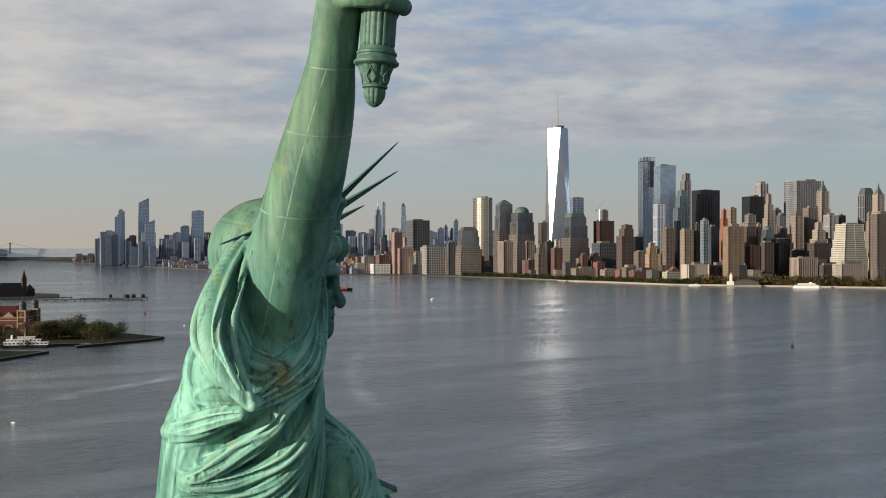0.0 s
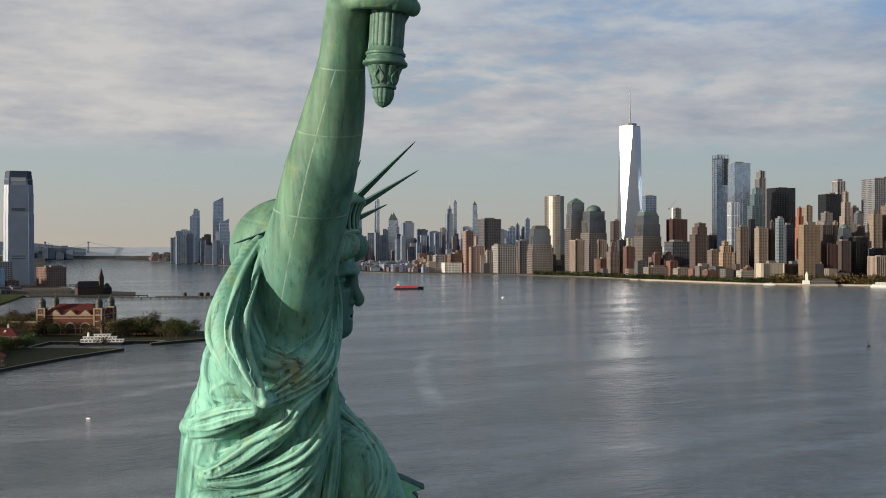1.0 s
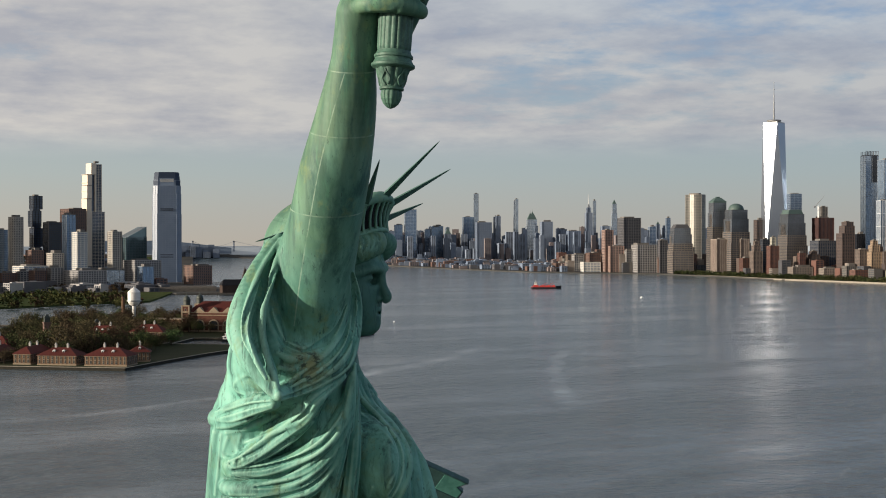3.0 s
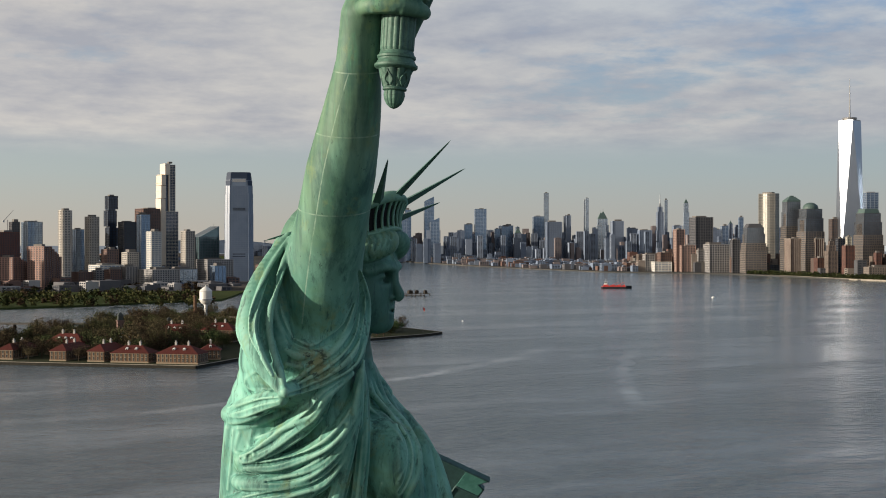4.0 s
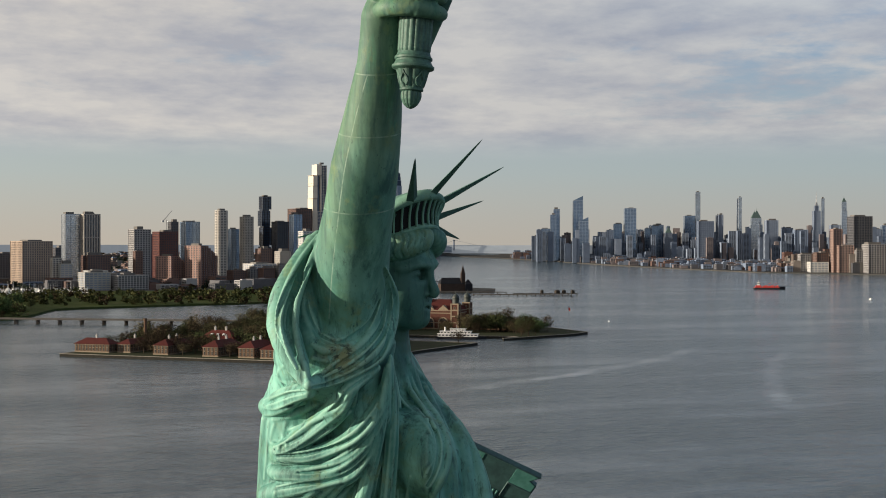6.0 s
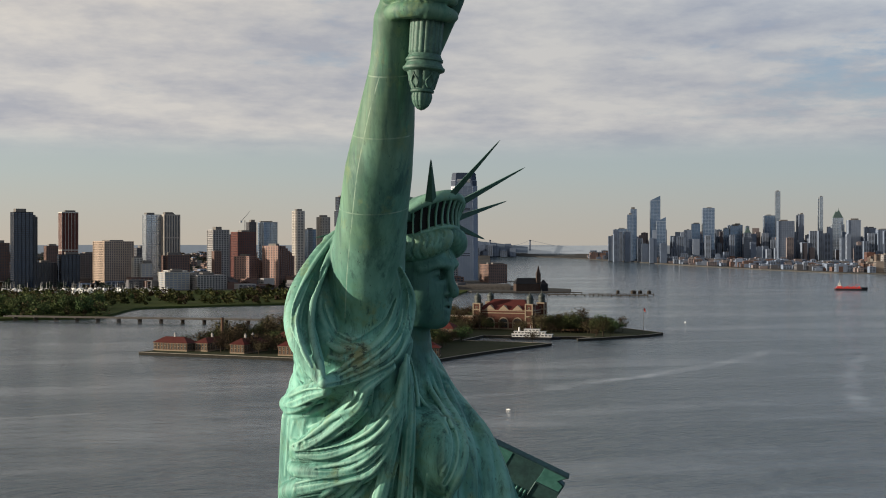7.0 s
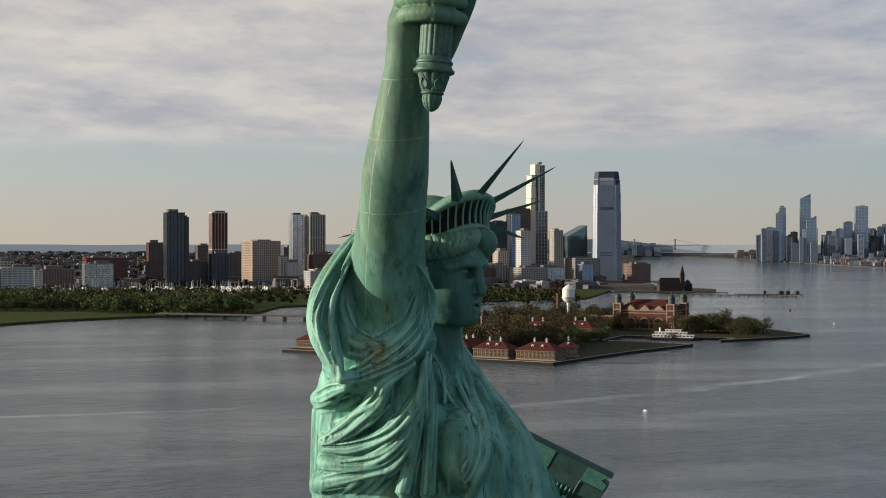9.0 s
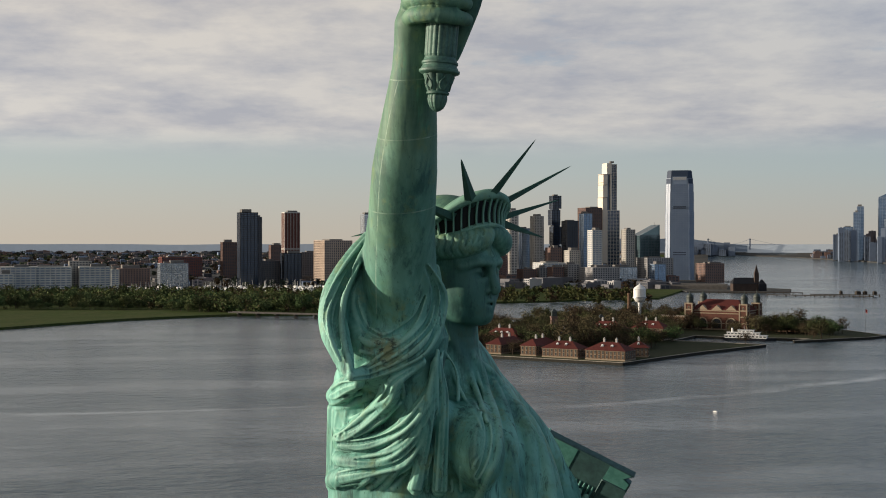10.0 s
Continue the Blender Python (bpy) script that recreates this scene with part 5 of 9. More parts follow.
SHORE_EAST = [(20.3, 9500), (23.5, 7500), (25.6, 6300), (28.6, 5000), (31.5, 4300), (35, 3800), (38, 3720), (40.4, 3640), (45.6, 3100), (50.5, 2800), (58, 2690), (75, 2600)]
SHORE_WEST = [(-60, 1350), (-12.2, 1248), (-6.6, 1367), (-2.4, 1425), (1.8, 1424), (2.6, 1500), (3.4, 1620), (4.6, 1648), (11.8, 1742), (15.1, 1828), (17.6, 1880), (18.4, 2150), (19.0, 2400), (19.6, 2720)]
land("ground_manhattan", SHORE_EAST, "flat city ground behind a stone embankment", ASPHALT)
land("ground_town", [(-60, 2200), (19.4, 2230), (19.6, 2740)], "flat built-up town ground behind the park", ASPHALT, 2.9)
land("ground_park", SHORE_WEST, "low grassy parkland with a stone embankment", GRASS)


def slab(name, outline, top, mat, label, category="ground", kind="structure", edge=None):
    m = Mesh()
    m.prism(outline, -2.5, top)
    ob = m.done(name, mat)
    return tagged(ob, label, category, kind=kind)


def far_hills():
    """A low wooded ridge all round the far distance."""
    vs, fs, n = [], [], 360
    for i in range(n):
        az = 360 * i / n
        h = 3.4 + 3.0 * noise.noise((az * 0.09, 0, 0)) + 3.2 * noise.noise((az * 0.35, 3, 0)) + 1.3 * noise.noise((az * 2.1, 5, 0))
        if 14 < az < 23:
            h += 2
        vs += [polar(az, 4885, 40.0), polar(az, 4890, 76.0 + h)]
    fs = [(2 * i, 2 * ((i + 1) % n), 2 * ((i + 1) % n) + 1, 2 * i + 1) for i in range(n)]
    tagged(mesh_object("backdrop_hills", vs, fs, HILL), "distant low wooded ridge, haze put in by pale colour and a faint glow", "hills", kind="structure")


# pale colour and a faint glow stand in for haze on the ridge
HILL = material("hazed_ridge", (0.34, 0.38, 0.42), 0.95, noises=((0.004, (0.28, 0.34, 0.41), 0.7), (0.03, (0.36, 0.41, 0.47), 0.5)))
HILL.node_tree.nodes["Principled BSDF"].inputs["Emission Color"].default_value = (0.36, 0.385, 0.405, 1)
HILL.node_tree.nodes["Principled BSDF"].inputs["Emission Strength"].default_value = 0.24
far_hills()


def far_bluff():
    """A wooded headland far up the river, its haze put into colour and glow."""
    n, vs, fs = 48, [], []
    for i in range(n):
        az = 15.0 + 6.2 * i / (n - 1)
        h = 27 * min(1.0, (21.2 - az) / 2.6) + 1.5 * noise.noise((az * 2.0, 1, 0)) + 1.0 * noise.noise((az * 7.0, 2, 0))
        vs += [polar(az, 4868, 52.0), polar(az, 4872, 74.0 + max(h, 0))]
    fs = [(2 * i, 2 * i + 2, 2 * i + 3, 2 * i + 1) for i in range(n - 1)]
    tagged(mesh_object("backdrop_bluff", vs, fs, BLUFF), "distant headland, blue haze put in by colour and a faint glow", "hills", kind="structure")


# blue haze painted into the colour, with a slight glow added
BLUFF = material("hazed_headland", (0.12, 0.155, 0.21), 0.95, noises=((0.02, (0.08, 0.11, 0.15), 0.7),))
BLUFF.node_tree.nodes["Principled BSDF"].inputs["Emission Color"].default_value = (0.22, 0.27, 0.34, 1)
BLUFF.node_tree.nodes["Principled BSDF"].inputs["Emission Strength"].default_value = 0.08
far_bluff()

# the statue's own island and pedestal
slab("ground_liberty", [(95 * math.cos(i * math.pi / 16) + (40 if math.cos(i * math.pi / 16) > 0 else 0), 75 * math.sin(i * math.pi / 16)) for i in range(32)], 3.0, GRASS, "small lawn island with a stone sea wall")


def pedestal():
    p = thing("pedestal", "stepped granite pedestal under the statue", "pedestal", at=(0.9, 4.1, 0), turn=radians(33))
    m = Mesh()
    m.box(0, 0, 2.9, 12, 44, 44, 0).box(0, 0, 12, 20, 24, 24, 0, top=0.86)
    m.done("base", STONE, p)
    m = Mesh()
    m.box(0, 0, 20, 44.5, 19, 19, 0, top=0.82).box(0, 0, 44.5, 46.2, 17.2, 17.2)
    m.done("shaft", STONE, p)
    m = Mesh()
    m.box(0, 0, 46.2, 49.8, 14.5, 14.5, 0, top=0.95)
    m.done("plinth", STONE, p)


pedestal()

# ---- facades ----


def glass_material(name, colour, rough=0.12, metal=0.0):
    return material(name, colour, rough, metal, noises=((0.06, tuple(c * 0.55 for c in colour), 0.5),), vary=0.15, spec=0.9)


DARK_GLASS = material("window_glass", (0.055, 0.064, 0.08), 0.2, noises=((0.06, (0.018, 0.022, 0.03), 0.5),), vary=0.15, spec=0.5)
PALE_GLASS = glass_material("sky_glass", (0.50, 0.58, 0.67), 0.25, 0.8)
BLUE_GLASS = glass_material("blue_glass", (0.185, 0.275, 0.415), 0.22, 0.7)
TEAL_GLASS = glass_material("teal_glass", (0.10, 0.17, 0.19), 0.14, 0.4)
NAVY_GLASS = glass_material("navy_glass", (0.035, 0.055, 0.095), 0.15, 0.3)
GREY_GLASS = glass_material("grey_glass", (0.46, 0.50, 0.55), 0.25, 0.8)
GOLD_GLASS = glass_material("evening_glass", (0.172, 0.175, 0.163), 0.40, 0.85)
TOWER_GLASS = material("mirror_glass", (0.40, 0.44, 0.50), 0.43, 1.0, noises=((0.02, (0.46, 0.50, 0.56), 0.4),))


CROWN_GLASS = material("crown_glass", (0.04, 0.06, 0.10), 0.6, spec=0.2)
HARBOUR_GLASS = material("blue_grey_glass", (0.20, 0.26, 0.355), 0.34, noises=((0.04, (0.15, 0.205, 0.29), 0.6),), spec=0.5)
HARBOUR_RIB = material("blue_grey_ribs", (0.24, 0.295, 0.385), 0.5, noises=((0.03, (0.19, 0.245, 0.33), 0.6),), spec=0.35)


def masonry(name, c, d=0.72):
    return material(name, c, 0.85, noises=((0.05, tuple(v * d for v in c), 0.6), (0.6, tuple(min(1, v * 1.15) for v in c), 0.4)), vary=0.22, spec=0.2)


CREAM, PALE, DARK_STONE = masonry("cream_stone", (0.47, 0.445, 0.405)), masonry("grey_stone", (0.31, 0.305, 0.305)), masonry("dark_stone", (0.125, 0.125, 0.135))
BRICK, DARK_BRICK, PINK_BRICK = masonry("brown_brick", (0.175, 0.118, 0.10)), masonry("dark_brick", (0.14, 0.092, 0.08)), masonry("pink_granite", (0.33, 0.235, 0.205))
TAN, WHITE_WALL, BLACK_WALL, RED_WALL = masonry("tan_brick", (0.38, 0.30, 0.24)), masonry("white_panels", (0.52, 0.51, 0.475)), masonry("black_steel", (0.022, 0.024, 0.03)), masonry("red_panels", (0.15, 0.062, 0.052))
# far walls and glass carry the haze of distance in their base colour
HAZED_STONE, HAZED_GREY, HAZED_BRICK = masonry("hazed_stone", (0.195, 0.235, 0.305)), masonry("hazed_grey", (0.170, 0.215, 0.295)), masonry("hazed_brick", (0.215, 0.185, 0.188))
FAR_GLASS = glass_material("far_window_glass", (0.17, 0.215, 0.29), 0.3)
GREEN_ROOF = material("copper_roof", (0.070, 0.115, 0.108), 0.6, noises=((0.1, (0.05, 0.085, 0.08), 0.6),))
ROOF = material("roof_gravel", (0.18, 0.17, 0.16), 0.9, noises=((0.1, (0.1, 0.1, 0.1), 0.6),))
STEEL = material("grey_steel", (0.35, 0.36, 0.37), 0.45, 0.7)

# facade: core, skin, floor height, band share, bay width, pier share, words
MULLION = masonry("pale_mullions", (0.30, 0.34, 0.39))
MULLION_DARK = masonry("dark_mullions", (0.10, 0.125, 0.15))
WFC_GLASS = glass_material("bronze_glass", (0.12, 0.13, 0.15), 0.2, 0.3)
WFC_STONE = masonry("brown_granite", (0.150, 0.130, 0.115))

TERRACOTTA, CLAY, UMBER, WINE = masonry("red_brown_brick", (0.135, 0.076, 0.064)), masonry("brown_grey_brick", (0.148, 0.122, 0.108)), masonry("umber_brick", (0.092, 0.072, 0.066)), masonry("wine_brick", (0.105, 0.060, 0.056))
SLATE, BLUSH, TAUPE = masonry("slate_concrete", (0.085, 0.088, 0.098)), masonry("blush_limestone", (0.270, 0.236, 0.210)), masonry("taupe_stone", (0.175, 0.168, 0.160))
# SUN_BRICK and SUN_STONE: evening sunlight on the walls put into their colour
SUN_BRICK, ORANGE, SAND = masonry("amber_brick", (0.285, 0.218, 0.158)), masonry("orange_brick", (0.255, 0.118, 0.078)), masonry("sand_stone", (0.225, 0.188, 0.155))
IVORY, GRID_GREY, BLUSH_GREY, SUN_STONE = masonry("ivory_concrete", (0.48, 0.47, 0.40)), masonry("grey_grid_steel", (0.215, 0.220, 0.232)), masonry("grey_piers", (0.285, 0.275, 0.278)), masonry("cream_limestone", (0.40, 0.365, 0.31))
MULLION_PALE = masonry("white_bars", (0.46, 0.50, 0.54))
SHEET_GLASS = glass_material("sheet_glass", (0.34, 0.43, 0.55), 0.18, 0.85)
NIGHT_GLASS = glass_material("night_glass", (0.018, 0.022, 0.032), 0.25, 0.1)
WFC_SHAFT = glass_material("grey_blue_glass", (0.20, 0.235, 0.28), 0.22, 0.6)
GOLD_BAND = material("dull_steel_bands", (0.20, 0.19, 0.175), 0.5, 0.6)
PINK_CONCRETE = masonry("pink_concrete", (0.43, 0.285, 0.245))
CREAM_SLAB = masonry("cream_slabs", (0.62, 0.55, 0.46), 0.9)
FACADES = {
    "stone": (DARK_GLASS, PALE, 3.8, 0.40, 5.5, 0.40, "grey stone"), "stone_dark": (DARK_GLASS, DARK_STONE, 3.8, 0.38, 6.0, 0.34, "dark stone"),
    "cream": (DARK_GLASS, CREAM, 3.7, 0.44, 5.0, 0.42, "cream stone"), "brick": (DARK_GLASS, BRICK, 3.3, 0.44, 5.0, 0.44, "brown brick"),
    "brick_dark": (DARK_GLASS, DARK_BRICK, 3.4, 0.42, 5.0, 0.40, "dark brick"), "brick_pink": (DARK_GLASS, PINK_BRICK, 3.6, 0.5, 6.0, 0.45, "pink granite"),
    "brick_red": (DARK_GLASS, RED_WALL, 3.6, 0.35, 5.0, 0.35, "dark red panel"), "pink_step": (DARK_GLASS, PINK_CONCRETE, 3.4, 0.45, 7.0, 0.45, "pink concrete"),
    "tan": (DARK_GLASS, TAN, 3.5, 0.40, 5.0, 0.42, "tan brick"), "stripe": (DARK_GLASS, CREAM, 40.0, 0.05, 5.5, 0.5, "pale ribbed concrete"),
    "white": (FAR_GLASS, WHITE_WALL, 3.8, 0.48, 8.0, 0.22, "white panel"),
    "wfc": (WFC_GLASS, WFC_STONE, 3.9, 0.40, 6.0, 0.16, "grey granite and glass"), "black": (NAVY_GLASS, BLACK_WALL, 4.0, 0.3, 5.0, 0.3, "black steel and glass"),
    "glass_blue": (BLUE_GLASS, MULLION, 4.0, 0.12, 9.0, 0.05, "blue glass"), "glass_light": (PALE_GLASS, MULLION, 4.2, 0.08, 12.0, 0.03, "pale glass"),
    "glass_grey": (GREY_GLASS, MULLION, 4.0, 0.12, 10.0, 0.06, "grey glass"), "glass_teal": (TEAL_GLASS, MULLION_DARK, 3.6, 0.15, 8.0, 0.06, "teal glass"),
    "navy": (NAVY_GLASS, BLACK_WALL, 3.6, 0.25, 7.0, 0.12, "navy glass"), "gold_glass": (GOLD_GLASS, GOLD_BAND, 6.5, 0.34, 40.0, 0.01, "glass catching the evening sun"),
    "harbour": (GREY_GLASS, MULLION, 4.2, 0.16, 6.0, 0.10, "blue-grey glass"),
    "red_stripe": (RED_WALL, WHITE_WALL, 60.0, 0.03, 6.5, 0.13, "dark red panel with white fins"),
    "hazed_stone": (FAR_GLASS, HAZED_STONE, 5.0, 0.4, 6.0, 0.42, "pale stone"), "hazed_grey": (FAR_GLASS, HAZED_GREY, 5.0, 0.35, 6.0, 0.35, "blue-grey stone"),
    "ribs": (WINE, BLUSH, 40.0, 0.05, 4.6, 0.5, "blush ribbed concrete"), "terracotta": (DARK_GLASS, TERRACOTTA, 3.3, 0.46, 4.2, 0.46, "red-brown brick"),
    "clay": (DARK_GLASS, CLAY, 3.3, 0.44, 4.4, 0.44, "brown-grey brick"), "umber": (DARK_GLASS, UMBER, 3.5, 0.44, 4.2, 0.42, "dark umber brick"),
    "slate": (NAVY_GLASS, SLATE, 3.7, 0.34, 5.0, 0.30, "slate grey concrete"), "blush": (DARK_GLASS, BLUSH, 3.8, 0.42, 4.4, 0.50, "blush limestone"),
    "wine": (DARK_GLASS, WINE, 40.0, 0.04, 4.0, 0.6, "wine red ribbed brick"), "taupe": (DARK_GLASS, TAUPE, 3.7, 0.44, 4.6, 0.44, "taupe stone"),
    "night": (NIGHT_GLASS, BLACK_WALL, 4.0, 0.22, 4.0, 0.28, "black steel and glass"), "sun_brick": (DARK_GLASS, SUN_BRICK, 3.4, 0.45, 4.6, 0.45, "amber brick"),
    "sun_stone": (DARK_GLASS, SUN_BRICK, 3.4, 0.40, 3.4, 0.55, "amber stone"), "glass_sheet": (SHEET_GLASS, MULLION, 4.2, 0.05, 20.0, 0.02, "smooth blue glass"),
    "white_bars": (BLUE_GLASS, MULLION_PALE, 30.0, 0.05, 4.6, 0.34, "white-barred glass"), "glass_green": (TEAL_GLASS, MULLION, 3.4, 0.22, 6.0, 0.10, "green balconied glass"),
    "pier_grey": (NAVY_GLASS, BLUSH_GREY, 24.0, 0.08, 4.4, 0.46, "pale grey piers and glass"), "sand": (DARK_GLASS, SAND, 3.6, 0.42, 4.4, 0.46, "sand stone"),
    # shade_stone: a block's shade put into its dark wall colour
    "orange": (DARK_GLASS, ORANGE, 3.4, 0.50, 4.8, 0.52, "orange brick"), "shade_stone": (DARK_GLASS, UMBER, 3.8, 0.35, 5.0, 0.36, "soot-dark stone"),
    "grey_grid": (NAVY_GLASS, GRID_GREY, 4.0, 0.30, 4.4, 0.38, "grey steel grid"), "grey_ribs": (NAVY_GLASS, TAUPE, 30.0, 0.06, 6.4, 0.36, "dark glass and stone ribs"),
    "ivory": (TAUPE, IVORY, 3.9, 0.52, 30.0, 0.06, "ivory banded concrete"), "blank": (BLUSH, SUN_STONE, 6.0, 0.6, 9.0, 0.8, "blank cream limestone"),
    "wfc_shaft": (WFC_SHAFT, SLATE, 3.9, 0.16, 4.6, 0.10, "grey glass"),
    "tall99": (NAVY_GLASS, CREAM_SLAB, 3.6, 0.14, 7.0, 0.42, "white stone and glass"),
}


def rect(w, d):
    return [(-w / 2, -d / 2), (w / 2, -d / 2), (w / 2, d / 2), (-w / 2, d / 2)]


def grown(outline, e):
    return [(x + (e if x > 0 else -e), y + (e if y > 0 else -e)) for x, y in outline]


def block(body, skin, outline, z0, z1, style, scale=1.0):
    """One storeyed block: a glass core with proud floor bands and piers."""
    core, wall, floor, band, bay, pier, words = FACADES[style]
    body.prism(outline, z0, z1)
    floor, bay = floor * scale, bay * scale
    n = max(1, int((z1 - z0) / floor))
    for i in range(n + 1):
        z = z0 + (z1 - z0) * i / n
        h = floor * band
        skin.prism(grown(outline, 0.35), max(z0, z - h / 2), min(z1 + 0.9, z + h / 2 + (0.9 if i == n else 0)))
    k = len(outline)
    for i in range(k):
        a, b = Vector((*outline[i], 0)), Vector((*outline[(i + 1) % k], 0))
        length = (b - a).length
        m = max(1, round(length / bay))
        turn = math.atan2((b - a).y, (b - a).x)
        for j in range(m + 1):
            p = a.lerp(b, j / m)
            skin.box(p.x, p.y, z0, z1 + 0.9, bay * pier, 0.9, turn)


class Blocks:
    """The stacked blocks of one tower, each a part of its own."""
    def __init__(self):
        self.items = []

    def prism(self, *a, **k):
        self.items.append(Mesh())
        self.items[-1].prism(*a, **k)
        return self

    def box(self, *a, **k):
        self.items.append(Mesh())
        self.items[-1].box(*a, **k)
        return self

    def put(self, *a, **k):
        self.items.append(Mesh())
        self.items[-1].put(*a, **k)
        return self

    def done(self, name, mat, parent):
        for m in self.items:
            m.done(name, mat, parent)


def building(kind, x, y, w, d, h, turn, style):
    # no tower stands nearer than the line of the embankment
    az, r = math.degrees(math.atan2(x, y)), math.hypot(x, y)
    if az > 36:
        back = max(1.0, (draw_in(float(np.interp(az, [q[0] for q in SHORE_EAST], [q[1] for q in SHORE_EAST]))) + 80) / r)
        if 1.0 < back < 1.2:
            x, y, w, d, h = x * back, y * back, w * back, d * back, 83 + (h - 83) * back
    base = ground(x, y) + 1.5
    words = FACADES[style][6]
    low = h - base < 45
    name = "office_block" if low else "tower"
    roofs = {"point": "with a pointed spire", "dome": "with a green dome", "pyramid": "with a green pyramid roof", "step": "with stepped-back top", "spire": "with a green pointed spire", "crest": "with a dark sloping crest", "slot": "with a dark slot and an open crown", "notch": "with a notched top", "terrace": "with terraced setbacks", "slope": "with a sloping stepped roof", "hip": "with hipped red roofs", "esb": "with a tall mast"}
    t = thing(name, f"{words} {'city block' if low else 'high-rise tower'} {roofs.get(kind, 'with a flat roof')}", "building", "city skyline", at=(x, y, 0), turn=radians(turn))
    body, skin, roof = Blocks(), Mesh(), Mesh()
    core, wall = FACADES[style][:2]
    o = rect(w, d)
    s = 0.95 if math.hypot(x, y) < 3400 else 1.25
    roof_mat = ROOF
    tall = h - base
    if kind == "step":
        block(body, skin, o, base, base + tall * 0.72, style, s)
        block(body, skin, rect(w * 0.72, d * 0.72), base + tall * 0.72, base + tall * 0.88, style, s)
        block(body, skin, rect(w * 0.42, d * 0.42), base + tall * 0.88, h, style, s)
        roof.box(0, 0, h, h + 4, w * 0.2, d * 0.2)
    elif kind == "point":
        block(body, skin, o, base, base + tall * 0.84, style, s)
        block(body, skin, rect(w * 0.8, d * 0.8), base + tall * 0.84, h, style, s)
        roof.box(0, 0, h, h + w * 0.75, w * 0.8, d * 0.8, top=0.12).rod((0, 0, h + w * 0.7), (0, 0, h + w * 1.05), w * 0.03, 0.15)
        roof_mat = GREEN_ROOF
    elif kind == "esb":
        block(body, skin, o, base, base + tall * 0.55, style, 1.4)
        block(body, skin, rect(w * 0.78, d * 0.78), base + tall * 0.55, base + tall * 0.9, style, 1.4)
        block(body, skin, rect(w * 0.45, d * 0.45), base + tall * 0.9, h, style, 1.4)
        roof.box(0, 0, h, h + w * 0.45, w * 0.3, w * 0.3, top=0.5).rod((0, 0, h + w * 0.4), (0, 0, h + w * 1.7), w * 0.06, 0.4)
        roof_mat = STEEL
    elif kind == "spire":
        block(body, skin, o, base, base + tall * 0.80, style, s)
        block(body, skin, rect(w * 0.84, d * 0.84), base + tall * 0.80, h, style, s)
        for px in (-0.36, 0.36):
            for py in (-0.36, 0.36):
                skin.box(w * px, d * py, h, h + w * 0.22, w * 0.11, d * 0.11, top=0.3)
        roof.box(0, 0, h, h + w * 0.85, w * 0.72, d * 0.72, top=0.18).box(0, 0, h + w * 0.85, h + w * 1.1, w * 0.12, d * 0.12).rod((0, 0, h + w * 1.05), (0, 0, h + w * 1.5), w * 0.045, 0.15)
        roof_mat = GREEN_ROOF
    elif kind == "crest":
        block(body, skin, o, base, h - 14, style, s)
        roof.box(0, 0, h - 13, h + 2, w, d, top=0.72).box(0, 0, h + 2, h + 4, w * 0.6, d * 0.6)
        roof_mat = SLATE
    elif kind == "slot":
        # a glass shaft with a dark recessed slot in its south face and an open crown of fins
        block(body, skin, o, base, h - 14, style, s)
        roof.box(w * 0.16, -d * 0.5, base + tall * 0.74, h - 13, w * 0.44, 1.6).box(0, 0, h - 14, h - 11, w * 0.9, d * 0.9)
        for k in range(9):
            skin.box(w * (k - 4) / 8.4, -d * 0.48, h - 14, h, 1.2, 1.2).box(w * (k - 4) / 8.4, d * 0.48, h - 14, h, 1.2, 1.2)
        skin.box(0, -d * 0.48, h - 1.2, h, w, 1.2).box(-w * 0.48, 0, h - 14, h - 12, 1.2, d).box(w * 0.02, -d * 0.5, base + tall * 0.74, h - 13, 1.0, 2.2)
        roof_mat = NIGHT_GLASS
    elif kind in ("pyramid", "dome", "ziggurat", "mastaba"):
        shaft, mullions = Blocks(), Mesh()
        block(body, skin, o, base, base + tall * 0.50, style, s)
        block(body, skin, rect(w * 0.93, d * 0.93), base + tall * 0.50, base + tall * 0.66, style, s)
        block(shaft, mullions, rect(w * 0.86, d * 0.86), base + tall * 0.66, base + tall * 0.86, "wfc_shaft", s)
        block(shaft, mullions, rect(w * 0.78, d * 0.78), base + tall * 0.86, h, "wfc_shaft", s)
        skin.box(-w * 0.36, 0, base + tall * 0.66, base + tall * 0.84, w * 0.14, d * 0.5)
        shaft.done("glass_shaft", WFC_SHAFT, t)
        tagged(mullions.done("mullions", SLATE, t), kind="stuff")
        roof_mat = GREEN_ROOF
        if kind == "pyramid":
            roof.box(0, 0, h, h + w * 0.08, w * 0.80, d * 0.80).box(0, 0, h + w * 0.08, h + w * 0.30, w * 0.78, d * 0.78, top=0.42).box(0, 0, h + w * 0.30, h + w * 0.36, w * 0.2, d * 0.2)
        elif kind == "dome":
            roof.lathe([(w * 0.36, h), (w * 0.36, h + 3)] + [(w * 0.36 * math.cos(a), h + 3 + w * 0.27 * math.sin(a)) for a in (0.2, 0.5, 0.8, 1.1, 1.35, 1.55)], sides=24)
        elif kind == "ziggurat":
            roof.box(0, 0, h, h + 11, w * 0.74, d * 0.74, top=0.74)
            roof_mat = SLATE
        else:
            roof.box(0, 0, h, h + 12, w * 0.74, d * 0.74, top=0.82)
    elif kind == "terrace":
        for k in range(5):
            q = 1 - 0.07 * k
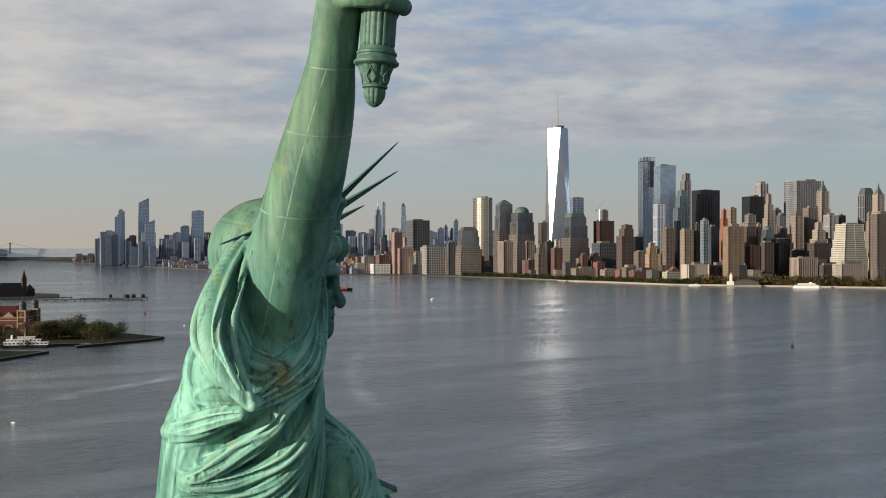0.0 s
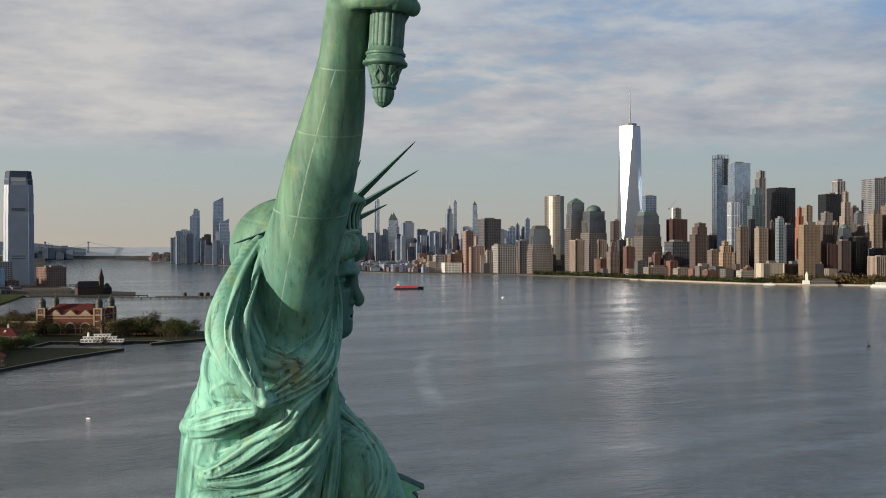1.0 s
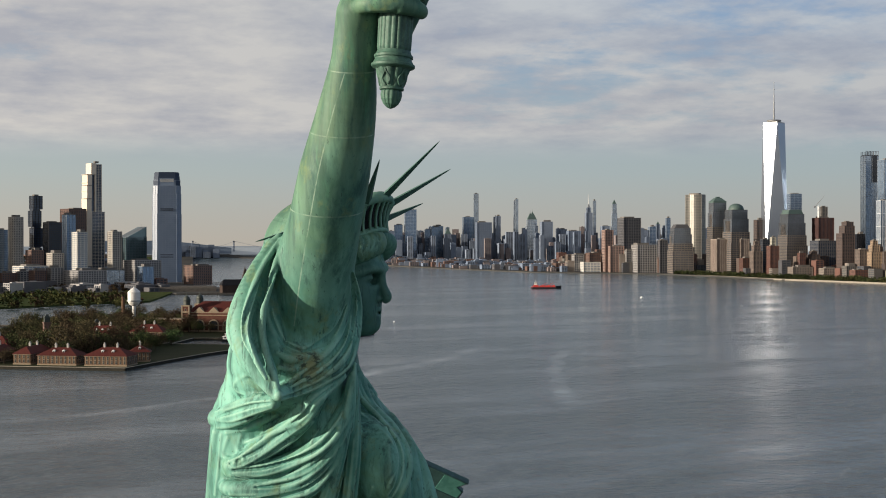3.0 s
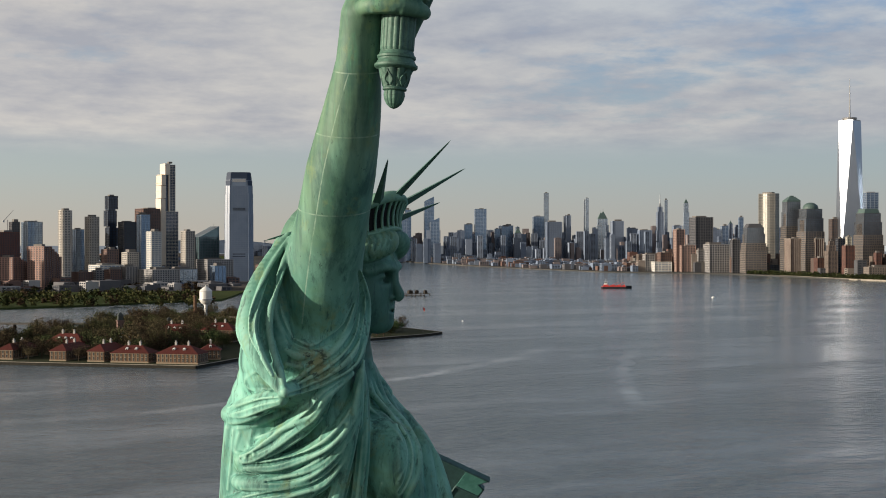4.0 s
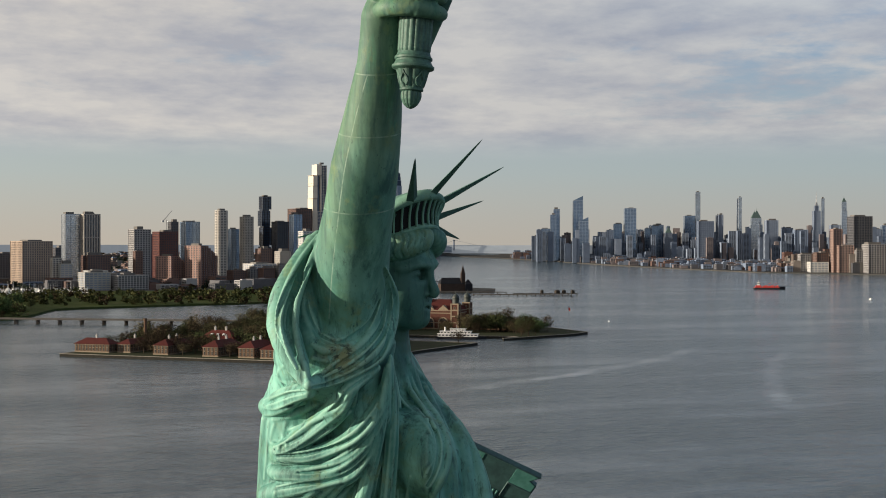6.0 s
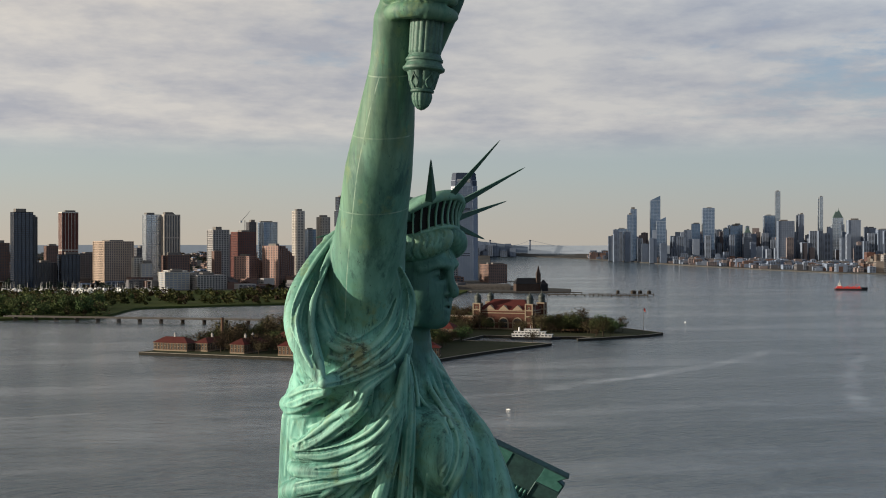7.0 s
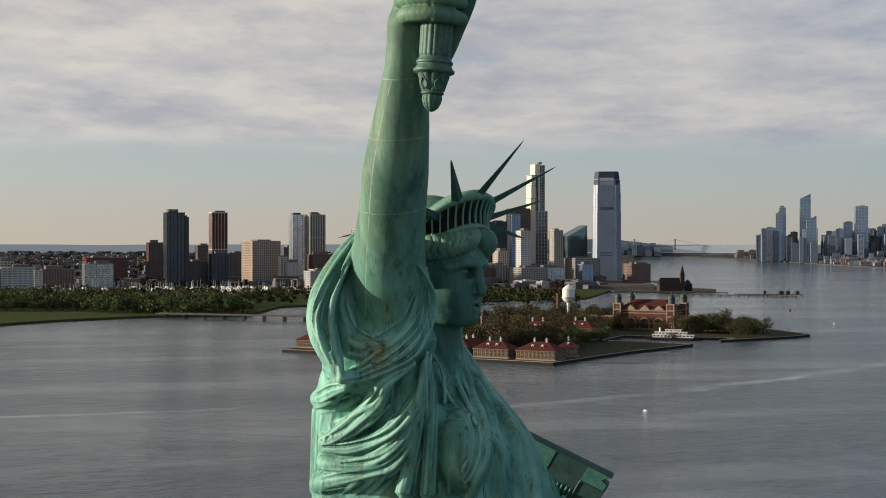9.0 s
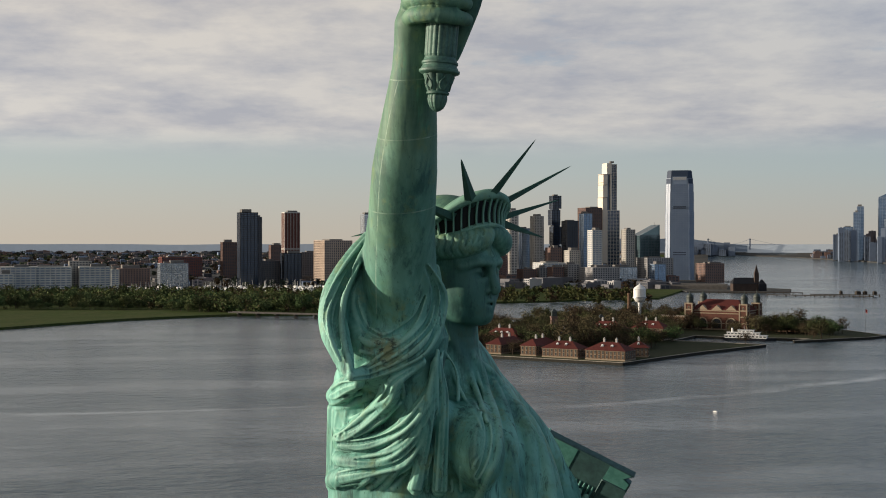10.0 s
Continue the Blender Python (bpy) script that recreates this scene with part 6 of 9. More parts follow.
            block(body, skin, rect(w * q, d * q), base + tall * (0, 0.45, 0.6, 0.74, 0.88)[k], base + tall * (0.45, 0.6, 0.74, 0.88, 1.0)[k], style, s)
        roof.box(0, 0, h, h + 4, w * 0.4, d * 0.4)
    elif kind == "slope":
        n = 7
        for k in range(n):
            q = (k + 0.5) / n - 0.5
            top = h - tall * 0.42 * max(0.0, (k - 2) / n)
            block(body, skin, [(q * w - w / n / 2 + px * 0.5, py) for px, py in ((0, -d / 2), (2 * w / n, -d / 2), (2 * w / n, d / 2), (0, d / 2))], base, top, style, s)
        roof.box(-w * 0.3, 0, h, h + 5, w * 0.2, d * 0.5)
    elif kind == "hip":
        block(body, skin, o, base, h - 8, style, s)
        roof.box(0, 0, h - 8, h + 4, w, d, top=0.45)
        roof_mat = RED_WALL
    elif kind in ("round", "bow"):
        ring = [(w / 2 * math.copysign(abs(math.cos(a)) ** 0.6, math.cos(a)), d / 2 * math.copysign(abs(math.sin(a)) ** 0.6, math.sin(a))) for a in [2 * math.pi * i / 16 for i in range(16)]]
        if kind == "bow":
            ring = [(-w / 2, d / 2)] + [(-w / 2 + w * i / 8, -d * 0.2 - d * 0.3 * math.sin(math.pi * i / 8)) for i in range(9)] + [(w / 2, d / 2)]
        block(body, skin, ring, base, h, style, s)
        roof.prism([(px * 0.6, py * 0.6) for px, py in ring], h, h + 5)
    elif kind == "curve":
        block(body, skin, o, base, h, style, s)
        roof.prism([(-w / 2, -d / 2), (w / 2, -d / 2), (w / 2, d / 2), (-w / 2, d / 2)], h, h + w * 0.3, top=0.7)
    elif kind == "stack":
        for k, (z0, z1, dx) in enumerate(((0.0, 0.40, 0.0), (0.42, 0.63, 0.06), (0.65, 0.83, -0.05), (0.85, 1.0, 0.04))):
            block(body, skin, [(px + dx * w, py - dx * w) for px, py in o], base + tall * z0, base + tall * z1, style, s)
            body.box(dx * w, 0, base + tall * z1, base + tall * min(1.0, z1 + 0.02), w * 0.8, d * 0.8)
        roof.box(0, 0, h, h + 4, w * 0.5, d * 0.5)
    elif kind == "hudson":
        # teal lower block, slim grey shaft with a dark slot, white stone slabs up the western side; the sun's glint is
        # put into their white
        block(body, skin, [(-w * 0.20, -d / 2), (w * 0.55, -d / 2), (w * 0.55, d / 2), (-w * 0.20, d / 2)], base, base + tall * 0.585, "glass_teal", 0.9)
        block(body, skin, [(w * 0.02, -d * 0.42), (w * 0.40, -d * 0.42), (w * 0.40, d * 0.4), (w * 0.02, d * 0.4)], base + tall * 0.585, base + tall * 0.985, "glass_grey", 0.9)
        body.prism([(-w * 0.22, -d * 0.36), (w * 0.04, -d * 0.36), (w * 0.04, d * 0.4), (-w * 0.22, d * 0.4)], base + tall * 0.1, base + tall * 0.90)
        for z0, z1, x0, x1 in ((0.13, 0.70, -0.50, -0.22), (0.70, 0.81, -0.48, -0.20), (0.81, 0.90, -0.46, -0.20), (0.90, 1.0, -0.24, 0.06), (0.585, 0.90, -0.02, 0.06)):
            skin.box(w * (x0 + x1) / 2, 0, base + tall * z0, base + tall * z1 - 1.2, w * (x1 - x0), d * 1.04)
        for k in range(1, 12):
            skin.box(w * -0.36, 0, base + tall * (0.13 + 0.07 * k) - 0.3, base + tall * (0.13 + 0.07 * k) + 0.3, w * 0.30, d * 1.07)
        roof.box(w * 0.2, 0, h, h + 4, w * 0.22, d * 0.3)
    elif kind == "notch":
        block(body, skin, o, base, base + tall * 0.80, style, s)
        block(body, skin, [(-w * 0.3, -d * 0.5), (w * 0.5, -d * 0.5), (w * 0.5, d * 0.4), (-w * 0.3, d * 0.4)], base + tall * 0.80, base + tall * 0.93, style, s)
        block(body, skin, [(-w * 0.15, -d * 0.5), (w * 0.4, -d * 0.5), (w * 0.4, d * 0.3), (-w * 0.15, d * 0.3)], base + tall * 0.93, h, style, s)
        roof.box(w * 0.1, 0, h, h + 3, w * 0.3, d * 0.3)
    elif kind in ("slant", "slantroof"):
        block(body, skin, o, base, h - w * 0.5, style, s)
        z = h - w * 0.5
        left = 0.0 if kind == "slantroof" else 0.6
        body.put([(-w / 2, -d / 2, z), (w / 2, -d / 2, z), (w / 2, d / 2, z), (-w / 2, d / 2, z), (-w / 2, -d / 2, z + left), (w / 2, -d / 2, h), (w / 2, d / 2, h), (-w / 2, d / 2, z + left)],
                 [(0, 1, 5, 4), (1, 2, 6, 5), (2, 3, 7, 6), (3, 0, 4, 7), (4, 5, 6, 7)])
        roof.rod((w * 0.45, 0, z), (w * 0.45, 0, h + (6 if kind == "slantroof" else 1)), 0.6, 0.2)
    else:
        block(body, skin, o, base, h, style, s)
        rnd = random.Random(int(x * 7 + y))
        roof.box(w * rnd.uniform(-0.15, 0.15), d * rnd.uniform(-0.15, 0.15), h, h + rnd.uniform(3, 7), w * rnd.uniform(0.35, 0.7), d * rnd.uniform(0.35, 0.7))
        roof.box(w * rnd.uniform(-0.3, 0.3), 0, h, h + rnd.uniform(2, 4), w * 0.15, d * 0.2)
    body.done("body", core, t)
    tagged(skin.done("facade", wall, t), kind="stuff")
    roof.done("roof", roof_mat, t)
    return t


def world_tower():
    """A tapering glass tower whose square base turns into a square top set at 45 degrees, with mast and ring."""
    x, y, b, h = WTC
    t = thing("glass_tower", "very tall tapering mirror-glass tower with a mast", "building", "city skyline", at=(x, y, 0), turn=radians(WTC_TURN))
    g = ground(x, y)
    m = Mesh()
    m.box(0, 0, g, g + 56, b, b)
    m.done("base", GREY_GLASS, t)
    r = b / 2 * 0.98
    low = [(-r, -r), (r, -r), (r, r), (-r, r)]
    top = [(0, -r), (r, 0), (0, r), (-r, 0)]
    vs = [(px, py, g + 56) for px, py in low] + [(px, py, h) for px, py in top]
    fs = [(4, 5, 6, 7)]
    for i in range(4):
        fs += [(i, (i + 1) % 4, 4 + i), ((i + 1) % 4, 4 + (i + 1) % 4, 4 + i)]
    mesh_object("shaft", vs, fs, TOWER_GLASS, t, "mirror-glass facets")
    m = Mesh()
    m.prism([(px * 0.96, py * 0.96) for px, py in top], h, h + 3).lathe([(12, h + 3), (19, h + 5), (20, h + 9), (19, h + 10), (12, h + 10)], sides=24)
    m.done("ring", STEEL, t)
    m = Mesh()
    for k in range(6):
        z0, z1 = h + 3 + k * 19, h + 3 + (k + 1) * 19
        m.rod((0, 0, z0), (0, 0, z1), 2.6 - 0.38 * k, 2.4 - 0.38 * k, 8)
        m.lathe([(3.4 - 0.4 * k, z1 - 1.5), (3.4 - 0.4 * k, z1)], sides=10)
    m.rod((0, 0, h + 117), (0, 0, h + 121), 0.5, 0.1)
    m.done("mast", STEEL, t)


def harbour_tower():
    """A tall blue-glass tower with stepped shoulders and a dark crown."""
    x, y, w, h = GS
    t = thing("glass_tower", "tall slightly tapering blue-grey glass tower with a dark crown", "building", "city skyline", at=(x, y, 0), turn=radians(GS_TURN))
    o = [(-w / 2, -w * 0.36), (-w * 0.33, -w / 2), (w * 0.33, -w / 2), (w / 2, -w * 0.36), (w / 2, w * 0.36), (w * 0.33, w / 2), (-w * 0.33, w / 2), (-w / 2, w * 0.36)]
    body, skin = Blocks(), Mesh()
    # the sides draw in towards the top
    steps = ((0.0, 0.30, 1.0), (0.30, 0.62, 0.985), (0.62, 0.80, 0.965), (0.80, 0.875, 0.94), (0.875, 0.925, 0.905))
    for a, b, q in steps:
        block(body, skin, [(px * q, py * q) for px, py in o], max(2, h * a), h * b, "harbour", 1.0)
    body.done("body", HARBOUR_GLASS, t)
    tagged(skin.done("facade", HARBOUR_RIB, t), kind="stuff")
    m = Mesh()
    m.prism([(px * 0.885, py * 0.885) for px, py in o], h * 0.925, h - 9, top=0.985).prism([(px * 0.85, py * 0.85) for px, py in o], h - 9, h - 2).prism([(px * 0.80, py * 0.80) for px, py in o], h - 2, h)
    for sx in (-1, 1):
        m.prism([(sx * w * 0.30, -w * 0.475), (sx * w * 0.455, -w * 0.35), (sx * w * 0.455, w * 0.35), (sx * w * 0.30, w * 0.475)][::sx], h * 0.87, h * 0.925)
    m.done("crown", CROWN_GLASS, t, "dark glass crown")
    m = Mesh()
    m.box(0, -w * 0.455, h * 0.80, h - 14, w * 0.50, 1.6)
    m.done("lantern", HARBOUR_GLASS, t, "paler glass panel in the crown")
    m = Mesh()
    for z in (0.945, 0.955, 0.965):
        m.box(0, -w * 0.458, h * z - 8, h * z - 7, w * 0.46, 2.2)
    tagged(m.done("louvre", WHITE_WALL, t), kind="stuff")
    m = Mesh()
    for z in (h * 0.235, h * 0.255, h * 0.655, h * 0.668):
        m.box(0, -w * 0.49, z, z + 2.0, w * 0.44, 2.2)
    tagged(m.done("vents", NAVY_GLASS, t), kind="stuff")


WTC, WTC_TURN = (2640.0, 2606.0, 64.0, 428.0), -29
GS, GS_TURN = (891.0, 2691.0, 63.0, 243.5), -18
world_tower()
harbour_tower()


# ---- the skyline: kind, centre x, y, width, depth, height, turn, facade ----
building('tower', 2511.4, 3094.8, 54.7, 54.7, 167, -18, 'stone_dark')
building('tower', 2048.1, 2611.6, 21.6, 21.6, 121.9, -16, 'brick_pink')
building('tower', 2036.7, 2566.2, 36.1, 36.1, 80.4, -21, 'brick_pink')
building('tower', 2098.9, 2525.1, 50.6, 50.6, 83.3, -21, 'stone')
building('tower', 2071.5, 2553.2, 19.3, 19.3, 68.6, -18, 'stone')
building('tower', 2206, 2674.9, 18, 18, 72.5, -19, 'stone_dark')
building('tower', 2254.8, 2635.2, 19.9, 19.9, 95.8, -24, 'stone_dark')
building('tower', 2086, 2446.4, 13.5, 13.5, 51.7, -21, 'brick')
building('tower', 2834, 2717.4, 35.1, 35.1, 235.4, -25, 'glass_blue')
building('tower', 2286, 3138.2, 48.8, 48.8, 27.9, -23, 'brick')
building('tower', 2257.1, 3021.5, 26.7, 26.7, 54.7, -19, 'stone')
building('tower', 2111.1, 2767.6, 45.5, 45.5, 36.6, -25, 'white')
building('tower', 2234.8, 2916.3, 32, 32, 60.3, -18, 'brick')
building('tower', 2359, 2509, 55.3, 44.2, 98.6, -22, 'ribs')
building('tower', 2380, 2458, 22.5, 22.5, 98.5, -22, 'ribs')
building('tower', 2336, 2403, 24.3, 24.3, 48.8, -22, 'terracotta')
building('step', 2331, 2361, 23.9, 23.9, 92.1, -22, 'clay')
building('tower', 2614, 2637, 23.1, 23.1, 154.4, -22, 'umber')
building('tower', 2300, 2272, 22.1, 22.1, 80.3, -22, 'terracotta')
building('tower', 2303, 2274, 10.2, 10.2, 101.9, -22, 'ivory')
building('tower', 2544, 2545, 18.7, 18.7, 99.2, -22, 'slate')
building('tower', 2284, 2166, 49.4, 29.6, 29.9, -22, 'blush')
building('tower', 2312, 2189, 13.1, 13.1, 63.3, -22, 'terracotta')
building('step', 2346, 2183, 31.1, 31.1, 67.5, -22, 'umber')
building('tower', 2275, 2064, 43.3, 26.0, 28.5, -22, 'blush')
building('tower', 2468, 2265, 40.3, 36.3, 151.5, -22, 'wine')
building('tower', 2470, 2265, 13.7, 13.7, 179.8, -22, 'taupe')
building('tower', 2409, 2209, 47.8, 47.8, 93.3, -22, 'slate')
building('tower', 2267, 2001, 23.0, 23.0, 34.8, -22, 'taupe')
building('notch', 2313, 2053, 29.7, 29.7, 136.6, -22, 'umber')
building('tower', 2376, 2068, 19.8, 19.8, 108.2, -22, 'night')
building('tower', 2291, 1984, 23.0, 23.0, 72.3, -22, 'clay')
building('step', 2301, 1959, 24.8, 24.8, 92.4, -22, 'sun_brick')
building('tower', 2262, 1963, 39.3, 27.5, 26.0, -22, 'terracotta')
building('tower', 2337, 1980, 17.2, 17.2, 79.0, -22, 'umber')
building('tower', 2311, 1936, 9.1, 9.1, 67.1, -22, 'clay')
building('slot', 2939, 2524, 39.7, 31.8, 354.8, -22, 'glass_light')
building('tower', 2907, 2427, 50.4, 40.3, 323.0, -22, 'glass_sheet')
building('tower', 2572, 2165, 22.1, 22.1, 194.3, -22, 'white_bars')
building('notch', 2677, 2180, 30.3, 27.2, 234.8, -22, 'glass_teal')
building('notch', 2837, 2296, 25.0, 25.0, 291.4, -22, 'pier_grey')
building('tower', 2769, 2168, 58.3, 46.6, 237.0, -22, 'night')
building('tower', 2300, 1907, 20.2, 18.2, 126.5, -22, 'clay')
building('tower', 2396, 1959, 11.2, 11.2, 145.7, -22, 'night')
building('tower', 2304, 1856, 21.9, 19.7, 122.1, -22, 'sand')
building('step', 2329, 1846, 13.5, 13.5, 137.9, -22, 'umber')
building('tower', 2297, 1799, 13.2, 13.2, 143.2, -22, 'glass_green')
building('tower', 2336, 1805, 19.0, 19.0, 129.6, -22, 'slate')
building('step', 2472, 1879, 17.0, 17.0, 172.6, -22, 'orange')
building('tower', 2623, 1970, 15.8, 15.8, 181.7, -22, 'sand')
building('tower', 2305, 1725, 39.5, 21.7, 128.3, -22, 'sun_stone')
building('tower', 2853, 2074, 44.0, 39.6, 219.3, -22, 'night')
building('tower', 2976, 2134, 25.5, 25.5, 260.7, -22, 'pier_grey')
building('step', 2706, 1918, 21.0, 21.0, 216.6, -22, 'blush')
building('tower', 2828, 1981, 16.4, 16.4, 181.5, -22, 'umber')
building('step', 2608, 1903, 43.7, 43.7, 163.0, -22, 'taupe')
building('tower', 2494, 1824, 24.5, 24.5, 131.4, -22, 'shade_stone')
building('step', 2519, 1813, 16.7, 16.7, 138.2, -22, 'sand')
building('dome', 2502, 1776, 25.1, 25.1, 122.9, -22, 'umber')
building('dome', 2668, 1855, 19.4, 19.4, 161.6, -22, 'umber')
building('tower', 2352, 1708, 21.1, 21.1, 85.5, -22, 'wine')
building('tower', 2371, 1685, 22.8, 22.8, 93.0, -22, 'umber')
# black here stands for the shade on this block
building('tower', 2423, 1683, 29.7, 26.7, 100.8, -22, 'night')
building('step', 2596, 1800, 36.4, 36.4, 129.3, -22, 'umber')
building('tower', 2968, 1996, 75.6, 60.5, 261.3, -22, 'grey_grid')
building('spire', 2870, 1868, 25.4, 25.4, 226.6, -22, 'blush')
building('tower', 2726, 1809, 26.4, 23.8, 179.9, -22, 'clay')
building('tower', 2682, 1818, 23.2, 23.2, 158.3, -22, 'sand')
building('tower', 2715, 1840, 17.5, 17.5, 170.5, -22, 'taupe')
building('step', 2599, 1701, 27.8, 27.8, 140.2, -22, 'blush')
building('tower', 2709, 1740, 23.8, 23.8, 160.0, -22, 'pier_grey')
building('tower', 2759, 1743, 14.2, 14.2, 160.9, -22, 'night')
building('tower', 2499, 1637, 43.9, 35.2, 91.8, -22, 'umber')
building('tower', 2502, 1689, 35.6, 28.5, 75.1, -22, 'slate')
building('tower', 2356, 1578, 45.7, 32.0, 59.6, -22, 'ribs')
building('terrace', 2452, 1527, 62.1, 49.7, 132.2, -22, 'ivory')
building('tower', 2376, 1478, 63.3, 31.6, 47.0, -22, 'blush')
building('step', 2628, 1707, 33.7, 33.7, 117.8, -22, 'taupe')
building('crest', 2823, 1714, 28.3, 25.5, 225.8, -22, 'grey_ribs')
building('spire', 2793, 1662, 22.7, 22.7, 210.4, -22, 'blush')
building('step', 2639, 1593, 13.2, 13.2, 161.3, -22, 'sand')
building('tower', 2417, 1432, 31.1, 21.7, 151.9, -22, 'clay')
building('step', 2662, 1543, 30.4, 30.4, 177.5, -22, 'blush')
building('tower', 2513, 1437, 38.8, 38.8, 104.7, -22, 'taupe')
building('tower', 2241, 1782, 50.4, 30.2, 44.0, -22, 'blank')
building('tower', 2236, 1843, 36.0, 21.6, 26.8, -22, 'ivory')
building('tower', 2239, 1841, 14.2, 14.2, 34.4, -22, 'terracotta')
building('tower', 2299, 1767, 25.0, 25.0, 42.3, -22, 'umber')
building('tower', 2319, 1716, 19.2, 19.2, 42.7, -22, 'slate')
building('tower', 2386, 1545, 23.6, 23.6, 43.8, -22, 'shade_stone')
building('bow', 2579.6, 2870.6, 54.5, 32.7, 233.5, -72, 'gold_glass')
building('pyramid', 2372.3, 2547.8, 45.5, 45.5, 197, -22, 'wfc')
building('dome', 2376.8, 2481.7, 55.6, 55.6, 175.5, -17, 'wfc')
building('ziggurat', 2169.7, 2466.6, 53.4, 53.4, 126, -26, 'wfc')
building('mastaba', 2406.8, 2311.2, 56.1, 56.1, 160.8, -19, 'wfc')
building('tower', 243, 2711, 27.9, 27.9, 144.1, 13, 'stone')
building('tower', 323.9, 2553.5, 33.1, 33.1, 111.6, 13, 'stone')
building('tower', 351.6, 2641.5, 14.8, 14.8, 103.4, 13, 'glass_blue')
building('tower', 380.9, 2598.4, 38, 38, 107.8, 13, 'brick_red')
building('slope', 364.3, 2400.4, 41.4, 41.4, 59.6, 34, 'pink_step')
building('slope', 414.2, 2371.6, 41, 41, 79.6, 34, 'pink_step')
building('tower', 434.2, 2831.9, 15.8, 15.8, 132.3, 13, 'stone_dark')
building('tower', 471.2, 2834.8, 33.4, 33.4, 132.6, 13, 'glass_blue')
building('round', 529, 2769.1, 24.8, 24.8, 156.6, 13, 'cream')
building('round', 583.5, 2758.9, 26.6, 26.6, 143.3, 13, 'cream')
building('tower', 564.9, 2809.7, 18.4, 18.4, 116.6, 13, 'glass_blue')
building('stack', 632.5, 2796, 20.2, 20.2, 189.9, 13, 'navy')
building('tower', 655.3, 2742.9, 27.3, 27.3, 132.4, 13, 'black')
building('tower', 724.2, 2835.7, 40.6, 40.6, 164.2, 13, 'brick_dark')
building('tower', 700.3, 2780.5, 21.9, 21.9, 149.8, 13, 'glass_blue')
building('tower', 620.4, 2387.3, 20.5, 20.5, 107.9, 13, 'white')
building('tower', 709.7, 2465.8, 19.4, 19.4, 110.1, 13, 'cream')
building('tower', 537.3, 2421.7, 48.1, 48.1, 44.4, 13, 'white')
building('tower', 589.6, 2447.8, 22.7, 22.7, 68.2, 13, 'cream')
building('tower', 586.6, 2603.8, 25, 25, 73.3, 13, 'brick')
building('tower', 607.9, 2305, 55, 55, 37.1, 13, 'stone')
building('tower', 482.4, 2372, 27.8, 27.8, 32.7, 13, 'brick')
building('tower', 514.1, 2380.8, 18.1, 18.1, 35.5, 13, 'stone')
building('tower', 529.1, 2328.4, 22.4, 22.4, 37.4, 13, 'brick_dark')
building('tower', 559.7, 2331.4, 22.4, 22.4, 42.4, 13, 'stone')
building('tower', 215.3, 2314.3, 32.9, 32.9, 35.2, 13, 'white')
building('tower', 268.2, 2359, 33.3, 33.3, 29.8, 13, 'stone')
building('tower', 306.5, 2444.8, 12.9, 12.9, 69, 13, 'brick')
building('tower', 210.2, 2454.2, 10.5, 10.5, 60.8, 13, 'brick_dark')
building('hudson', 776.0, 2866.2, 40.0, 30.0, 270.9, 7, 'tall99')
building('tower', -50.4, 2419.8, 33.8, 27.1, 141, 14, 'navy')
building('tower', -29.5, 2440.3, 9.5, 7.6, 133.2, 14, 'stone_dark')
building('tower', 32.2, 2468.3, 30.2, 24.2, 142.7, 14, 'red_stripe')
building('tower', 32.1, 2440, 34.5, 27.6, 63.4, 14, 'navy')
building('tower', 117.4, 2527.5, 60.3, 48.2, 88, 24, 'tan')
building('tower', 205.6, 2711, 32.4, 25.9, 144.7, 14, 'glass_grey')
building('tower', 241.7, 2698.1, 33.1, 26.5, 144.6, 14, 'stripe')
building('tower', 230.6, 2462.1, 43, 34.4, 61.6, 14, 'brick_dark')
building('tower', 153, 2387.5, 16.2, 12.9, 57.2, 14, 'cream')
building('tower', 167.9, 2378.5, 21.4, 17.1, 46.7, 14, 'white')
building('tower', -100.4, 2867.4, 30.2, 24.2, 85, 14, 'brick_dark')
building('tower', 6.6, 3268.6, 30.1, 24, 78.2, 14, 'brick_dark')
building('tower', -9.3, 2474.1, 43.8, 35, 48.3, 14, 'stone_dark')
building('tower', 71, 2667.9, 31.4, 25.1, 63.9, 14, 'stone_dark')
building('tower', 208.4, 2263.9, 44.6, 35.7, 33.1, 14, 'white')
building('tower', 267.3, 2261.4, 54.2, 43.4, 27.7, 14, 'stone')
building('tower', 226.6, 3263.6, 39, 31.2, 73.7, 14, 'stone_dark')
building('slantroof', 831.7, 2751.5, 49.8, 39.8, 125.1, 12, 'glass_teal')
building('tower', 763.7, 2461.8, 57.3, 45.9, 53.3, 12, 'stone')
building('tower', 666.1, 2387.2, 59.8, 47.8, 35.5, 12, 'glass_grey')
building('tower', 751, 2399.9, 25, 20, 41.7, 12, 'glass_blue')
building('tower', -410.6, 2088.2, 53.5, 42.8, 44.5, 12, 'white')
building('tower', -360.1, 2108.4, 56.5, 45.2, 44.2, 12, 'white')
building('tower', -421.6, 2052.3, 20.6, 16.5, 33.9, 12, 'white')
building('tower', -321.5, 2145.9, 34.4, 27.5, 53, 12, 'cream')
building('tower', -295.8, 2124.8, 48.2, 38.6, 44.0, 12, 'white')
building('tower', -186.1, 2368.1, 50.3, 40.3, 45.4, 12, 'glass_grey')
building('tower', -252.5, 2313.1, 53.1, 42.5, 37.2, 12, 'brick')
building('tower', -208.7, 2882.6, 87.4, 69.9, 51.3, 12, 'brick_red')
building('tower', -270.3, 2194, 12.1, 9.7, 37.7, 12, 'white')
building('tower', 899.6, 2516.7, 44.1, 35.3, 40.7, 12, 'brick')
